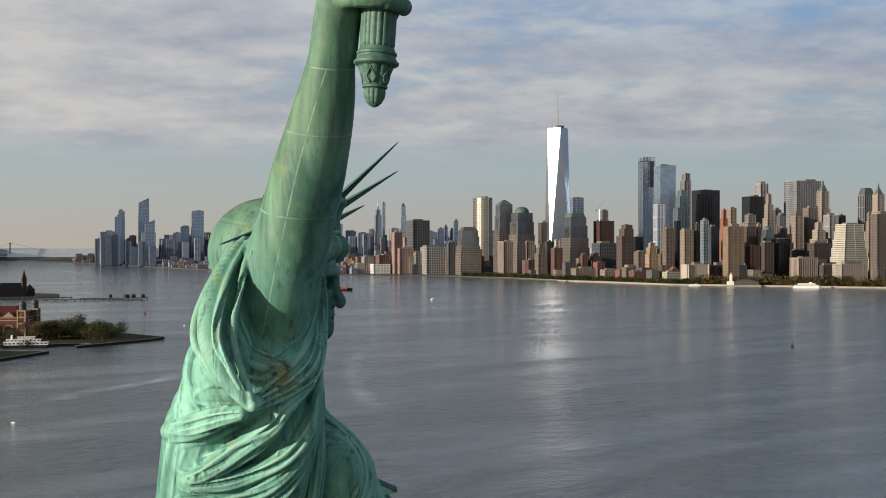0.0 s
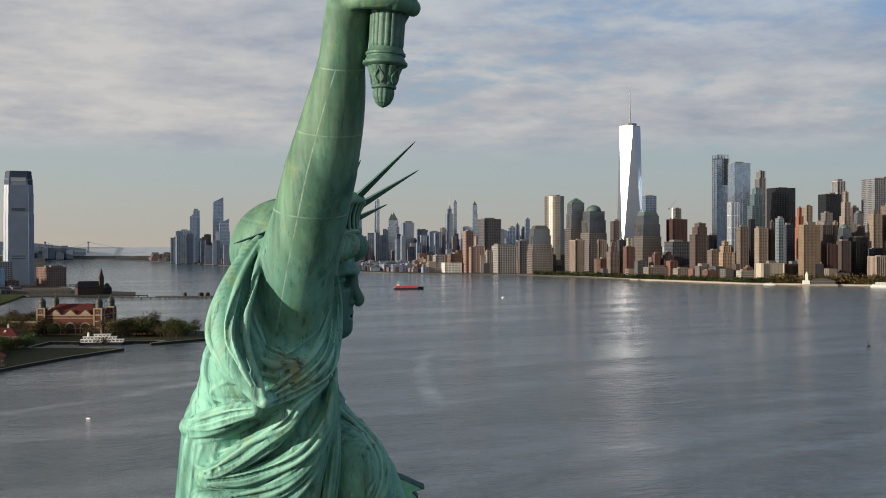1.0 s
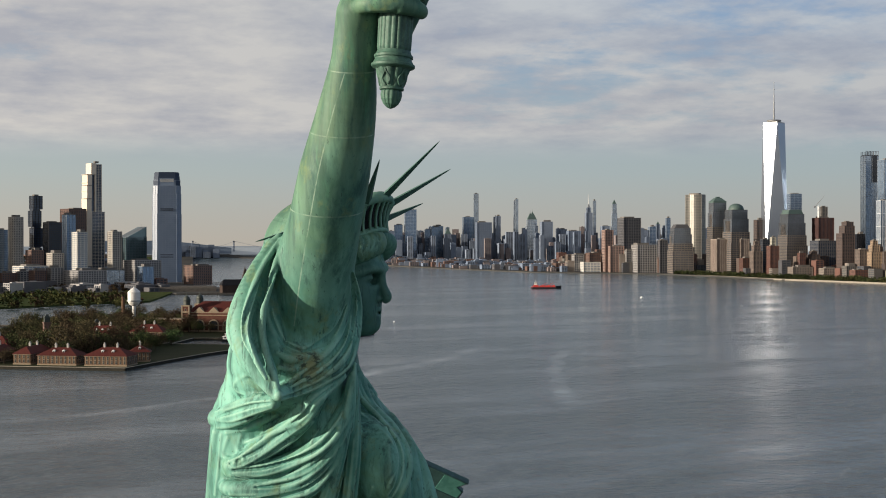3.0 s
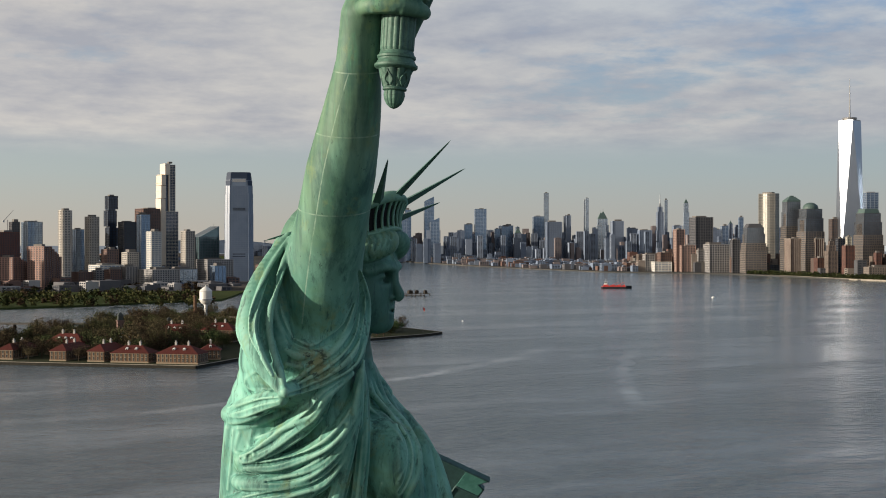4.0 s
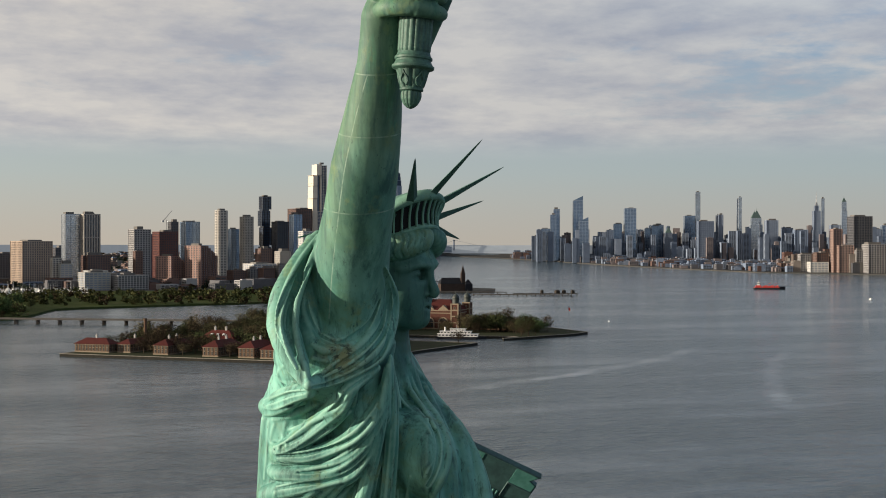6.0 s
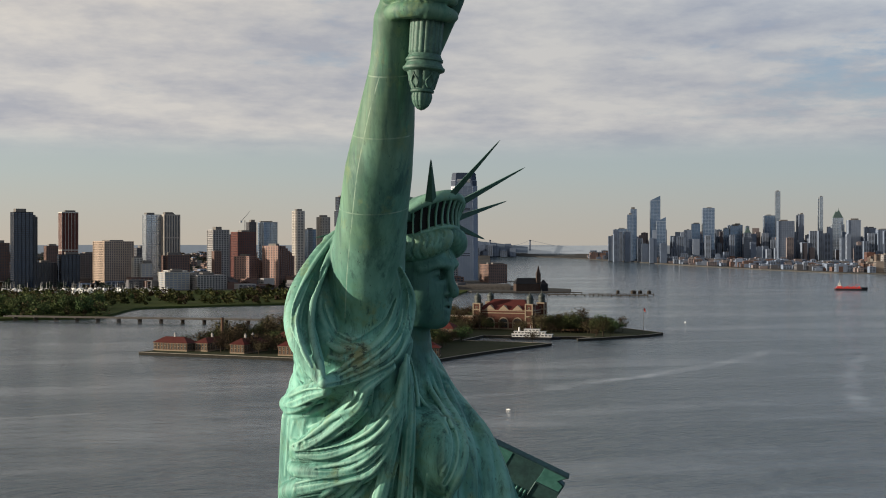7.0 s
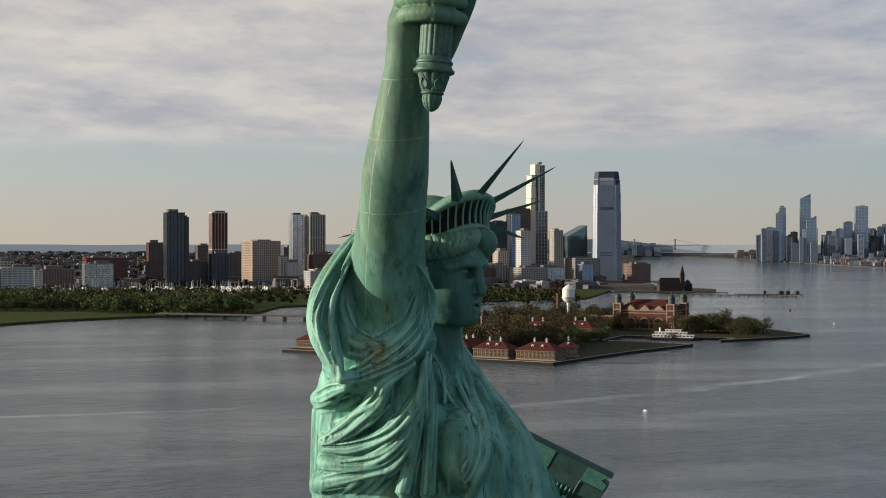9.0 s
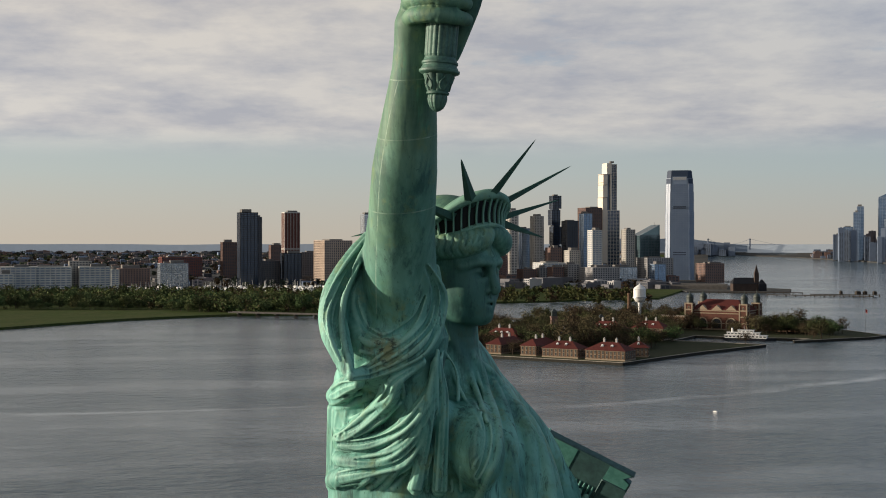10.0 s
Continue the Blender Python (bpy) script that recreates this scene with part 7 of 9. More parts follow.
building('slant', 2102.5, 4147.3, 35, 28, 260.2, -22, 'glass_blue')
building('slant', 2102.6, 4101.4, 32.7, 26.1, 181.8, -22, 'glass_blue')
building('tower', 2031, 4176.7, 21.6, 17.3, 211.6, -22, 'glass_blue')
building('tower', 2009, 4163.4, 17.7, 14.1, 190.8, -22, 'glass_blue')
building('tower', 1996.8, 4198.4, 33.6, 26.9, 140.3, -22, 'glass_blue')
building('tower', 1963.8, 4211.4, 27.8, 22.3, 113.8, -22, 'hazed_stone')
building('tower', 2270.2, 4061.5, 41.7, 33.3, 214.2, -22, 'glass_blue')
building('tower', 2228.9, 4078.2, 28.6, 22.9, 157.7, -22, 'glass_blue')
building('tower', 2194.9, 4071.3, 22.8, 18.3, 135.3, -22, 'hazed_grey')
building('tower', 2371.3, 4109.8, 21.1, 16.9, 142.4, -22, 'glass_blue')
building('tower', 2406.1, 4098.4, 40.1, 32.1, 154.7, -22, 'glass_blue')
building('point', 2386.7, 3988.1, 27.9, 22.3, 124.9, -22, 'hazed_stone')
building('tower', 2449.5, 3843.5, 52, 41.6, 164.6, -22, 'hazed_grey')
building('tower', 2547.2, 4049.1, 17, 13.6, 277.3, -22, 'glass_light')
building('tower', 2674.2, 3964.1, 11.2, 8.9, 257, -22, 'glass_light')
building('tower', 2616.9, 4003.7, 15, 12, 192.7, -22, 'hazed_stone')
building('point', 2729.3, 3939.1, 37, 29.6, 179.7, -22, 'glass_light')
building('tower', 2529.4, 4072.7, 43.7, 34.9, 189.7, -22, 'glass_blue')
building('esb', 2868.3, 3773.2, 28.7, 23, 222.6, -22, 'hazed_stone')
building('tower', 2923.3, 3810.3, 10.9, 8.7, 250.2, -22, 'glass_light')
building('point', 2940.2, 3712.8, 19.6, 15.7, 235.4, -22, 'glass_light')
building('point', 3094.5, 3648.3, 14.2, 11.4, 160.3, -22, 'hazed_stone')
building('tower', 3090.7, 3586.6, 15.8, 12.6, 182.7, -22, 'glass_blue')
building('tower', 2790.2, 3828.7, 23.5, 18.8, 142.3, -22, 'hazed_stone')
building('tower', 2767.8, 3731.3, 44.1, 35.3, 135, -22, 'hazed_grey')
building('tower', 2916.8, 3735.8, 28.6, 22.8, 153.1, -22, 'hazed_stone')
building('tower', 3026.8, 3643.4, 21.2, 16.9, 138.4, -22, 'hazed_stone')
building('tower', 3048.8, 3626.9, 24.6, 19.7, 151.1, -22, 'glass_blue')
building('tower', 3107.6, 3573.8, 19.2, 15.4, 138.4, -22, 'hazed_stone')
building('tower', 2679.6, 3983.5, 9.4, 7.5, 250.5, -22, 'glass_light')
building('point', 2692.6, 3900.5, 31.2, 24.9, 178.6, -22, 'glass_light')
building('tower', 2715, 3828.1, 39.7, 31.7, 169.3, -22, 'hazed_stone')
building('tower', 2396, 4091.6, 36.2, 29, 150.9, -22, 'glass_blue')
building('tower', 2772.8, 3835, 12.7, 10.2, 144.7, -22, 'hazed_stone')
building('tower', 2618.5, 4024.8, 11.3, 9.1, 190.5, -22, 'hazed_stone')

# ---- the hospital island ----
BRICK_NEAR = material("weathered_brick", (0.125, 0.076, 0.05), 0.85, noises=((0.4, (0.09, 0.055, 0.04), 0.6), (3.0, (0.17, 0.115, 0.075), 0.4)), vary=0.12)
WEATHERED = material("weathered_concrete", (0.13, 0.12, 0.11), 0.9, noises=((0.2, (0.08, 0.075, 0.07), 0.6),))
VENT_PAINT = material("ventilator_paint", (0.36, 0.35, 0.33), 0.6)
SOOTY = material("sooty_brick", (0.055, 0.042, 0.038), 0.9, noises=((0.3, (0.08, 0.06, 0.05), 0.5),), spec=0.1)
HALL_BRICK = material("red_brick", (0.105, 0.046, 0.034), 0.85, noises=((0.4, (0.07, 0.035, 0.028), 0.6),))
LIMESTONE = material("limestone", (0.27, 0.215, 0.155), 0.8, noises=((0.5, (0.24, 0.2, 0.15), 0.5),))
RED_TILE = material("red_roof_tiles", (0.085, 0.020, 0.018), 0.75, noises=((0.3, (0.06, 0.018, 0.018), 0.6), (2.0, (0.12, 0.04, 0.03), 0.5)), vary=0.12)
SHADE_GLASS = material("old_window_glass", (0.03, 0.035, 0.04), 0.2)
WHITE_PAINT = material("white_paint", (0.72, 0.72, 0.70), 0.5, noises=((0.4, (0.58, 0.57, 0.54), 0.5),))
DOME_COPPER = material("dome_copper", (0.032, 0.042, 0.038), 0.5, noises=((0.6, (0.05, 0.065, 0.055), 0.5),))
CONCRETE = material("sea_wall", (0.30, 0.275, 0.235), 0.9, noises=((0.15, (0.20, 0.18, 0.15), 0.7), (1.5, (0.36, 0.33, 0.28), 0.4)), spec=0.1)
WET_STONE = material("wet_stone", (0.026, 0.025, 0.021), 0.85, noises=((0.5, (0.045, 0.042, 0.033), 0.6),))
TIMBER = material("old_timber", (0.060, 0.052, 0.044), 0.9, noises=((0.5, (0.035, 0.03, 0.026), 0.6),))
RUST_RED = material("red_hull", (0.50, 0.045, 0.035), 0.5, noises=((0.2, (0.36, 0.03, 0.03), 0.5),))

ISLAND = [(56, 942), (230, 797), (275, 841), (318, 880), (385, 932), (325, 985), (362, 1036), (446, 986), (424, 968), (507, 1000), (530, 1017), (526, 1086), (496, 1126), (440, 1260), (330, 1320), (250, 1200), (160, 1065), (100, 992)]
LAWN = material("worn_lawn", (0.034, 0.042, 0.018), 0.95, noises=((0.05, (0.048, 0.046, 0.026), 0.7), (0.5, (0.024, 0.032, 0.014), 0.6)), bump=0.3)
slab("ground_island", ISLAND, 2.0, LAWN, "low grassy island with trees and a pale sea wall")


def sea_wall():
    """A pale coping along the island's edge, each stretch a block of its own."""
    n = len(ISLAND)
    for i in range(n):
        a, b = Vector((*ISLAND[i], 0)), Vector((*ISLAND[(i + 1) % n], 0))
        m = Mesh()
        m.box(0, 0, -1.5, 1.95, (b - a).length, 1.2, mat=1)
        m.box(0, 0, 1.95, 2.25, (b - a).length + 0.5, 1.3, mat=0)
        ob = m.done("sea_wall", [CONCRETE, WET_STONE])
        mid = (a + b) / 2
        ob.matrix_basis = Matrix.Translation((mid.x, mid.y, 0)) @ Matrix.Rotation(math.atan2((b - a).y, (b - a).x), 4, "Z")
        tagged(ob, "pale concrete sea wall at the water's edge", "wall", "island sea wall", "structure")


sea_wall()
EDGE = math.atan2(-0.643, 0.766)


def window_mesh(w, h, arched=False):
    m = Mesh()
    m.box(0, 0, -0.25, h + 0.3, w + 0.6, 0.16, mat=0)
    m.box(0, -0.10, 0, h, w, 0.10, mat=1)
    m.box(0, -0.16, h * 0.48, h * 0.54, w, 0.06, mat=0)
    if arched:
        m.prism([(w / 2 * math.cos(a), 0.05 * 0) for a in (0,)] * 0 + [(-w / 2, -0.05), (w / 2, -0.05), (w / 2, 0.05), (-w / 2, 0.05)], h, h + w * 0.4, 0, -0.1, 0, 1, 0.5)
    me = bpy.data.meshes.new("window")
    me.from_pydata(m.v, [], m.f)
    me.materials.append(LIMESTONE)
    me.materials.append(SHADE_GLASS)
    me.polygons.foreach_set("material_index", m.m)
    me.update()
    return me


WINDOW = window_mesh(1.1, 2.0)


def put_window(parent, x, y, z, turn, mesh=None):
    ob = new("window", mesh or WINDOW)
    ob.parent = parent
    ob.matrix_basis = Matrix.Translation((x, y, z)) @ Matrix.Rotation(turn, 4, "Z")


def ward(x, y, w, d, eave, ridge, turn, chimneys=2, dormers=2, storeys=2):
    """A brick ward: walls with stone base and cornice, hipped tile roof, windows, dormers, chimneys. x, y: middle of its front."""
    nx, ny = -math.sin(turn), math.cos(turn)
    t = thing("ward_building", "two-storey brick hospital ward with a hipped red tile roof", "building", "island wards", at=(x + nx * d / 2, y + ny * d / 2, 0), turn=turn)
    m = Mesh()
    m.box(0, 0, 1.9, eave, w, d)
    m.done("wall", BRICK_NEAR, t)
    m = Mesh()
    m.box(0, 0, 1.9, 2.9, w + 0.4, d + 0.4).box(0, 0, eave - 0.5, eave + 0.05, w + 0.7, d + 0.7)
    m.done("trim", LIMESTONE, t, "pale stone base and cornice")
    e, r = 0.9, min(w, d) / 2
    a, b = w / 2 + e, d / 2 + e
    rl, rd = max(0.3, w / 2 - r), max(0.3, d / 2 - r)
    m = Mesh()
    m.put([(-a, -b, eave), (a, -b, eave), (a, b, eave), (-a, b, eave), (-rl, -rd, ridge), (rl, -rd, ridge), (rl, rd, ridge), (-rl, rd, ridge)],
          [(0, 1, 5, 4), (1, 2, 6, 5), (2, 3, 7, 6), (3, 0, 4, 7), (4, 5, 6, 7), (3, 2, 1, 0)])
    roof = m.done("roof", RED_TILE, t)
    h = (eave - 3.2) / storeys
    for s in range(storeys):
        z = 3.5 + s * h
        n = max(2, round(w / 3.0))
        for i in range(n):
            put_window(t, -w / 2 + w * (i + 0.5) / n, -d / 2 - 0.08, z, 0)
        n = max(2, round(d / 3.4))
        for i in range(n):
            put_window(t, w / 2 + 0.08, -d / 2 + d * (i + 0.5) / n, z, math.pi / 2)
            put_window(t, -w / 2 - 0.08, -d / 2 + d * (i + 0.5) / n, z, -math.pi / 2)
    long_x = w >= d
    for i in range(dormers):
        q = (i + 0.5) / dormers - 0.5
        m = Mesh()
        if long_x:
            px, py = q * w * 0.5, -d / 2 + r * 0.45
        else:
            px, py = 0, -d / 2 + r * 0.5 + i * d * 0.3
        z0 = eave + (ridge - eave) * 0.35
        m.box(px, py, z0 - 0.6, z0 + 1.5, 1.6, 1.8, mat=0).box(px, py - 0.92, z0 + 0.1, z0 + 1.2, 1.0, 0.1, mat=1).box(px, py, z0 + 1.5, z0 + 2.1, 2.0, 2.2, top=0.2, mat=0)
        m.done("dormer", [WHITE_PAINT, SHADE_GLASS], t, "small white dormer")
    for i in range(chimneys):
        q = (i + 0.5) / chimneys - 0.5
        m = Mesh()
        px, py = (q * w * 0.62, 0.0) if long_x else (0.0, q * d * 0.62)
        m.box(px, py, eave + 1, ridge + 1.6, 1.3, 1.3).box(px, py, ridge + 1.6, ridge + 2.0, 1.6, 1.6).lathe([(0.5, ridge + 2.0), (0.7, ridge + 2.5), (0.45, ridge + 3.0), (0.05, ridge + 3.2)], px, py, 8)
        m.done("chimney", [VENT_PAINT], t, "pale roof ventilator")


ward(79, 946, 30, 13, 8.2, 12.5, EDGE, 1, 0)
ward(101, 934, 11, 30, 8.4, 12.0, EDGE, 1, 0)
ward(124, 906, 12, 34, 8.8, 13.0, EDGE, 2, 0)
ward(155, 877, 12.5, 36, 9.0, 13.5, EDGE, 2, 0)
ward(177, 858, 12.5, 34, 9.2, 13.8, EDGE, 2, 0)
ward(196, 840, 28, 16, 8.6, 13.6, EDGE)
ward(222.5, 816, 30, 18, 8.8, 14.2, EDGE)
ward(252, 836, 14, 13, 8.8, 13.2, EDGE + 0.35, 1, 1)
ward(168, 925, 30, 16, 11.0, 17.5, EDGE, 2, 3, 3)
ward(262, 968, 30, 16, 13.0, 19.5, EDGE, 2, 3, 3)
ward(306, 992, 28, 15, 12.0, 18.0, EDGE, 2, 2, 3)
ward(212, 925, 26, 14, 11.0, 15.5, EDGE, 2, 2, 3)


def main_hall():
    """The great hall: red brick with stone bands, arched front, tile roof, four domed corner towers and low wings."""
    turn = EDGE
    t = thing("great_hall", "red brick great hall with limestone arches and four domed towers", "building", at=(418, 1118, 0), turn=turn)
    w, d = 54.0, 36.0
    m = Mesh()
    m.box(0, 0, 1.9, 20, w, d)
    m.done("wall", HALL_BRICK, t)
    m = Mesh()
    for z, h, e in ((1.9, 1.5, 0.5), (8.0, 0.7, 0.4), (17.2, 0.8, 0.5), (19.6, 1.0, 0.9)):
        m.box(0, 0, z, z + h, w + e, d + e)
    m.done("trim", LIMESTONE, t, "limestone string courses and cornice")
    a, b, r = w / 2 + 0.6, d / 2 + 0.6, 12.0
    m = Mesh()
    m.put([(-a, -b, 20.5), (a, -b, 20.5), (a, b, 20.5), (-a, b, 20.5), (-a + r, 0 - 3, 30), (a - r, -3, 30), (a - r, 3, 30), (-a + r, 3, 30)],
          [(0, 1, 5, 4), (1, 2, 6, 5), (2, 3, 7, 6), (3, 0, 4, 7), (4, 5, 6, 7), (3, 2, 1, 0)])
    m.done("roof", RED_TILE, t)
    for i in range(3):
        x = (i - 1) * 14.0
        m = Mesh()
        pts = [(x + 5.2 * math.cos(q), 8.6 + 5.2 * math.sin(q)) for q in [math.pi * k / 12 for k in range(13)]]
        inner = [(x + 4.1 * math.cos(q), 8.6 + 4.1 * math.sin(q)) for q in [math.pi * k / 12 for k in range(13)]]
        y0, y1 = -d / 2 - 0.5, -d / 2 + 0.1
        vs = [(px, y0, pz) for px, pz in pts] + [(px, y0, pz) for px, pz in inner] + [(px, y1, pz) for px, pz in pts] + [(px, y1, pz) for px, pz in inner]
        fs = []
        for k in range(12):
            fs += [(k, k + 1, 14 + k, 13 + k), (26 + k, 26 + k + 1, k + 1, k), (13 + k, 14 + k, 40 + k, 39 + k)]
        m.put(vs, fs)
        for s in (-1, 1):
            m.box(x + s * 4.65, -d / 2 - 0.2, 2, 8.6, 1.1, 0.6)
        arch = m.done("arch", LIMESTONE, t, "limestone arch surround")
        m = Mesh()
        m.put([(x, -d / 2 - 0.12, 5.0)] + [(px, -d / 2 - 0.12, pz) for px, pz in inner] + [(x - 4.1, -d / 2 - 0.12, 4.2), (x + 4.1, -d / 2 - 0.12, 4.2)], [(0, k, k + 1) for k in range(1, 13)] + [(0, 13, 14), (0, 14, 15), (0, 15, 1)])
        m.done("arch_window", SHADE_GLASS, t)
        m = Mesh()
        m.put([(x - 5.5, -d / 2 - 0.3, 20.4), (x + 5.5, -d / 2 - 0.3, 20.4), (x, -d / 2 - 0.3, 25.2), (x - 5.5, -d / 2 + 5, 20.4), (x + 5.5, -d / 2 + 5, 20.4), (x, -d / 2 + 5, 25.2)], [(0, 1, 2), (1, 4, 5, 2), (0, 2, 5, 3), (3, 5, 4)])
        m.done("gable", LIMESTONE, t, "pale stone gable")
    for s in (-1, 1):
        for k in range(7):
            put_window(t, s * (w / 2 + 0.09), -d / 2 + d * (k + 0.5) / 7, 10.5, s * math.pi / 2)
            put_window(t, s * (w / 2 + 0.09), -d / 2 + d * (k + 0.5) / 7, 4.5, s * math.pi / 2)
    for sx in (-1, 1):
        for sy in (-1, 1):
            x, y = sx * (w / 2 - 0.5), sy * (d / 2 - 0.5)
            m = Mesh()
            m.box(x, y, 1.9, 27, 7.2, 7.2)
            tw = m.done("tower", HALL_BRICK, t)
            m = Mesh()
            for z in (2, 8.2, 14.2, 20, 25.8):
                m.box(x, y, z, z + 1.2, 7.7, 7.7)
            for qx in (-1, 1):
                for qy in (-1, 1):
                    m.box(x + qx * 3.4, y + qy * 3.4, 2, 27, 1.2, 1.2)
            m.done("stone_dressing", LIMESTONE, tw, "limestone bands and quoins")
            m = Mesh()
            m.lathe([(3.3, 27), (3.3, 30.5), (3.7, 30.7), (3.7, 31.2), (3.2, 31.3), (3.35, 32.2), (3.2, 33.2), (2.7, 34.3), (1.8, 35.2), (0.8, 35.8), (0.5, 36.4), (0.6, 37.0), (0.25, 37.6), (0.06, 39.5)], x, y, 16)
            m.done("dome", DOME_COPPER, tw, "dark copper dome with finial")
            for q, (dx, dy) in enumerate(((0, -1), (1, 0), (0, 1), (-1, 0))):
                ob = new("window", WINDOW)
                ob.parent = tw
                ob.matrix_basis = Matrix.Translation((x + dx * 3.72, y + dy * 3.72, 21.6)) @ Matrix.Rotation(q * math.pi / 2, 4, "Z")
    for s, length in ((-1, 44), (1, 52)):
        x = s * (w / 2 + length / 2 + 2.5)
        m = Mesh()
        m.box(x, 2, 1.9, 11.5, length, 22).box(x, 2, 11.5, 12.4, length + 0.8, 22.8)
        m.done("wing", BRICK_NEAR, t)
        m = Mesh()
        m.box(x, 2, 12.4, 13.0, length - 1, 21).box(x, 2, 6.6, 7.2, length + 0.5, 22.5)
        m.done("wing_roof", LIMESTONE, t, "flat roof with pale cornice")
        for i in range(12):
            for z in (3.6, 8.0):
                put_window(t, x - length / 2 + length * (i + 0.5) / 12, 2 - 11.1, z, 0)


main_hall()


def water_tank():
    t = thing("water_tower", "white steel water tower on a single stem", "water tower", at=(374, 1246, 1.9))
    m = Mesh()
    m.lathe([(3.2, 0), (2.2, 2.5), (1.7, 6), (1.7, 18), (2.4, 20.5)], sides=16)
    m.done("stem", WHITE_PAINT, t, smooth=True)
    m = Mesh()
    m.lathe([(2.2, 19.5), (4.4, 20.8), (6.0, 23.0), (6.4, 25.0), (6.4, 33.0), (6.7, 33.3), (5.4, 35.0), (2.8, 37.2), (0.6, 38.4), (0.4, 39.4)], sides=24)
    m.done("tank", WHITE_PAINT, t)
    m = Mesh()
    m.lathe([(6.5, 24.2), (7.4, 24.3), (7.4, 25.4), (7.2, 25.4), (7.2, 24.6), (6.5, 24.5)], sides=24)
    m.done("walkway", STEEL, t)


water_tank()


def stack(x, y, r, h, label):
    t = thing("chimney", label, "chimney", at=(x, y, 1.9))
    m = Mesh()
    m.lathe([(r * 1.2, 0), (r, h * 0.3), (r * 0.85, h * 0.94), (r * 1.08, h * 0.95), (r * 1.08, h * 0.985), (r * 0.9, h)], sides=12)
    m.done("shaft", BRICK_NEAR, t)
    m = Mesh()
    m.lathe([(r * 0.6, h), (r * 0.6, h + 0.3)], sides=12)
    m.done("flue", BLACK_WALL, t)


stack(361, 1240, 2.0, 29.5, "round tan brick chimney stack")
stack(120, 958, 1.3, 24.0, "slim pale brick chimney stack")


def cupola(x, y, h, s):
    t = thing("roof_turret", "dark square roof turret above the trees", "turret", at=(x, y, 1.9))
    m = Mesh()
    m.box(0, 0, 0, h * 0.72, s, s).box(0, 0, h * 0.72, h * 0.76, s * 1.2, s * 1.2)
    m.done("shaft", DARK_BRICK, t)
    m = Mesh()
    m.box(0, 0, h * 0.76, h * 0.9, s * 0.8, s * 0.8).box(0, 0, h * 0.9, h, s, s, top=0.15)
    m.done("cap", DOME_COPPER, t)


cupola(230, 1010, 26.0, 5.0)
cupola(276, 1030, 20.0, 4.0)


def flagpole(x, y, h):
    t = thing("flagpole", "thin grey flagpole with a small red flag", "flagpole", at=(x, y, 1.9))
    m = Mesh()
    m.rod((0, 0, 0), (0, 0, h), 0.2, 0.08, 8).lathe([(0.9, 0), (0.9, 0.6), (0.4, 0.9)], sides=10)
    m.done("pole", WEATHERED, t)
    m = Mesh()
    vs, fs = [], []
    for i in range(7):
        for z in (h - 3.4, h - 0.6):
            vs.append((0.3 + 0.45 * i * 0.7, 0.5 * math.sin(i * 1.1), z - 0.3 * i))
            vs.append((0.3 + 0.45 * i * 0.7, 0.5 * math.sin(i * 1.1) + 0.06, z - 0.3 * i))
    for i in range(6):
        k = 4 * i
        fs += [(k, k + 4, k + 6, k + 2), (k + 1, k + 3, k + 7, k + 5)]
    m.put(vs, fs)
    m.done("flag", RUST_RED, t, "small red flag")


flagpole(513, 1022, 24.0)


def ferry():
    """A white three-deck harbour ferry at the dock."""
    t = thing("ferry", "white three-deck passenger ferry moored at the dock", "ferry", at=(398, 1001, 0), turn=math.atan2(-24, 44))
    hull = [(-21, -4.2), (14, -4.4), (19, -2.6), (22.5, 0), (19, 2.6), (14, 4.4), (-21, 4.2)]
    m = Mesh()
    m.prism(hull, -0.8, 2.0).prism([(x * 1.02, y * 1.04) for x, y in hull], 1.6, 2.2)
    m.done("hull", [BLACK_WALL], t, "dark hull")
    for name, z0, z1, x0, x1, y in (("main_deck", 2.2, 4.4, -20, 15, 3.9), ("upper_deck", 4.7, 6.7, -18, 9, 3.6), ("bridge", 7.0, 8.8, -9, 4, 2.6)):
        m = Mesh()
        m.box((x0 + x1) / 2, 0, z0, z1, x1 - x0, 2 * y).box((x0 + x1) / 2, 0, z1, z1 + 0.3, x1 - x0 + 1.4, 2 * y + 0.8)
        deck = m.done(name, WHITE_PAINT, t)
        m = Mesh()
        n = max(3, int((x1 - x0) / 3))
        for i in range(n):
            for s in (-1, 1):
                m.box(x0 + (x1 - x0) * (i + 0.5) / n, s * (y + 0.03), z0 + 0.8, z1 - 0.4, (x1 - x0) / n * 0.62, 0.1)
        tagged(m.done("deck_windows", SHADE_GLASS, deck), kind="stuff")
    m = Mesh()
    m.rod((-14, 0, 7), (-14, 0, 10.5), 0.9, 0.7, 10).rod((-4, 0, 9), (-4, 0, 12.5), 0.12, 0.06)
    m.done("funnel", WHITE_PAINT, t)


ferry()


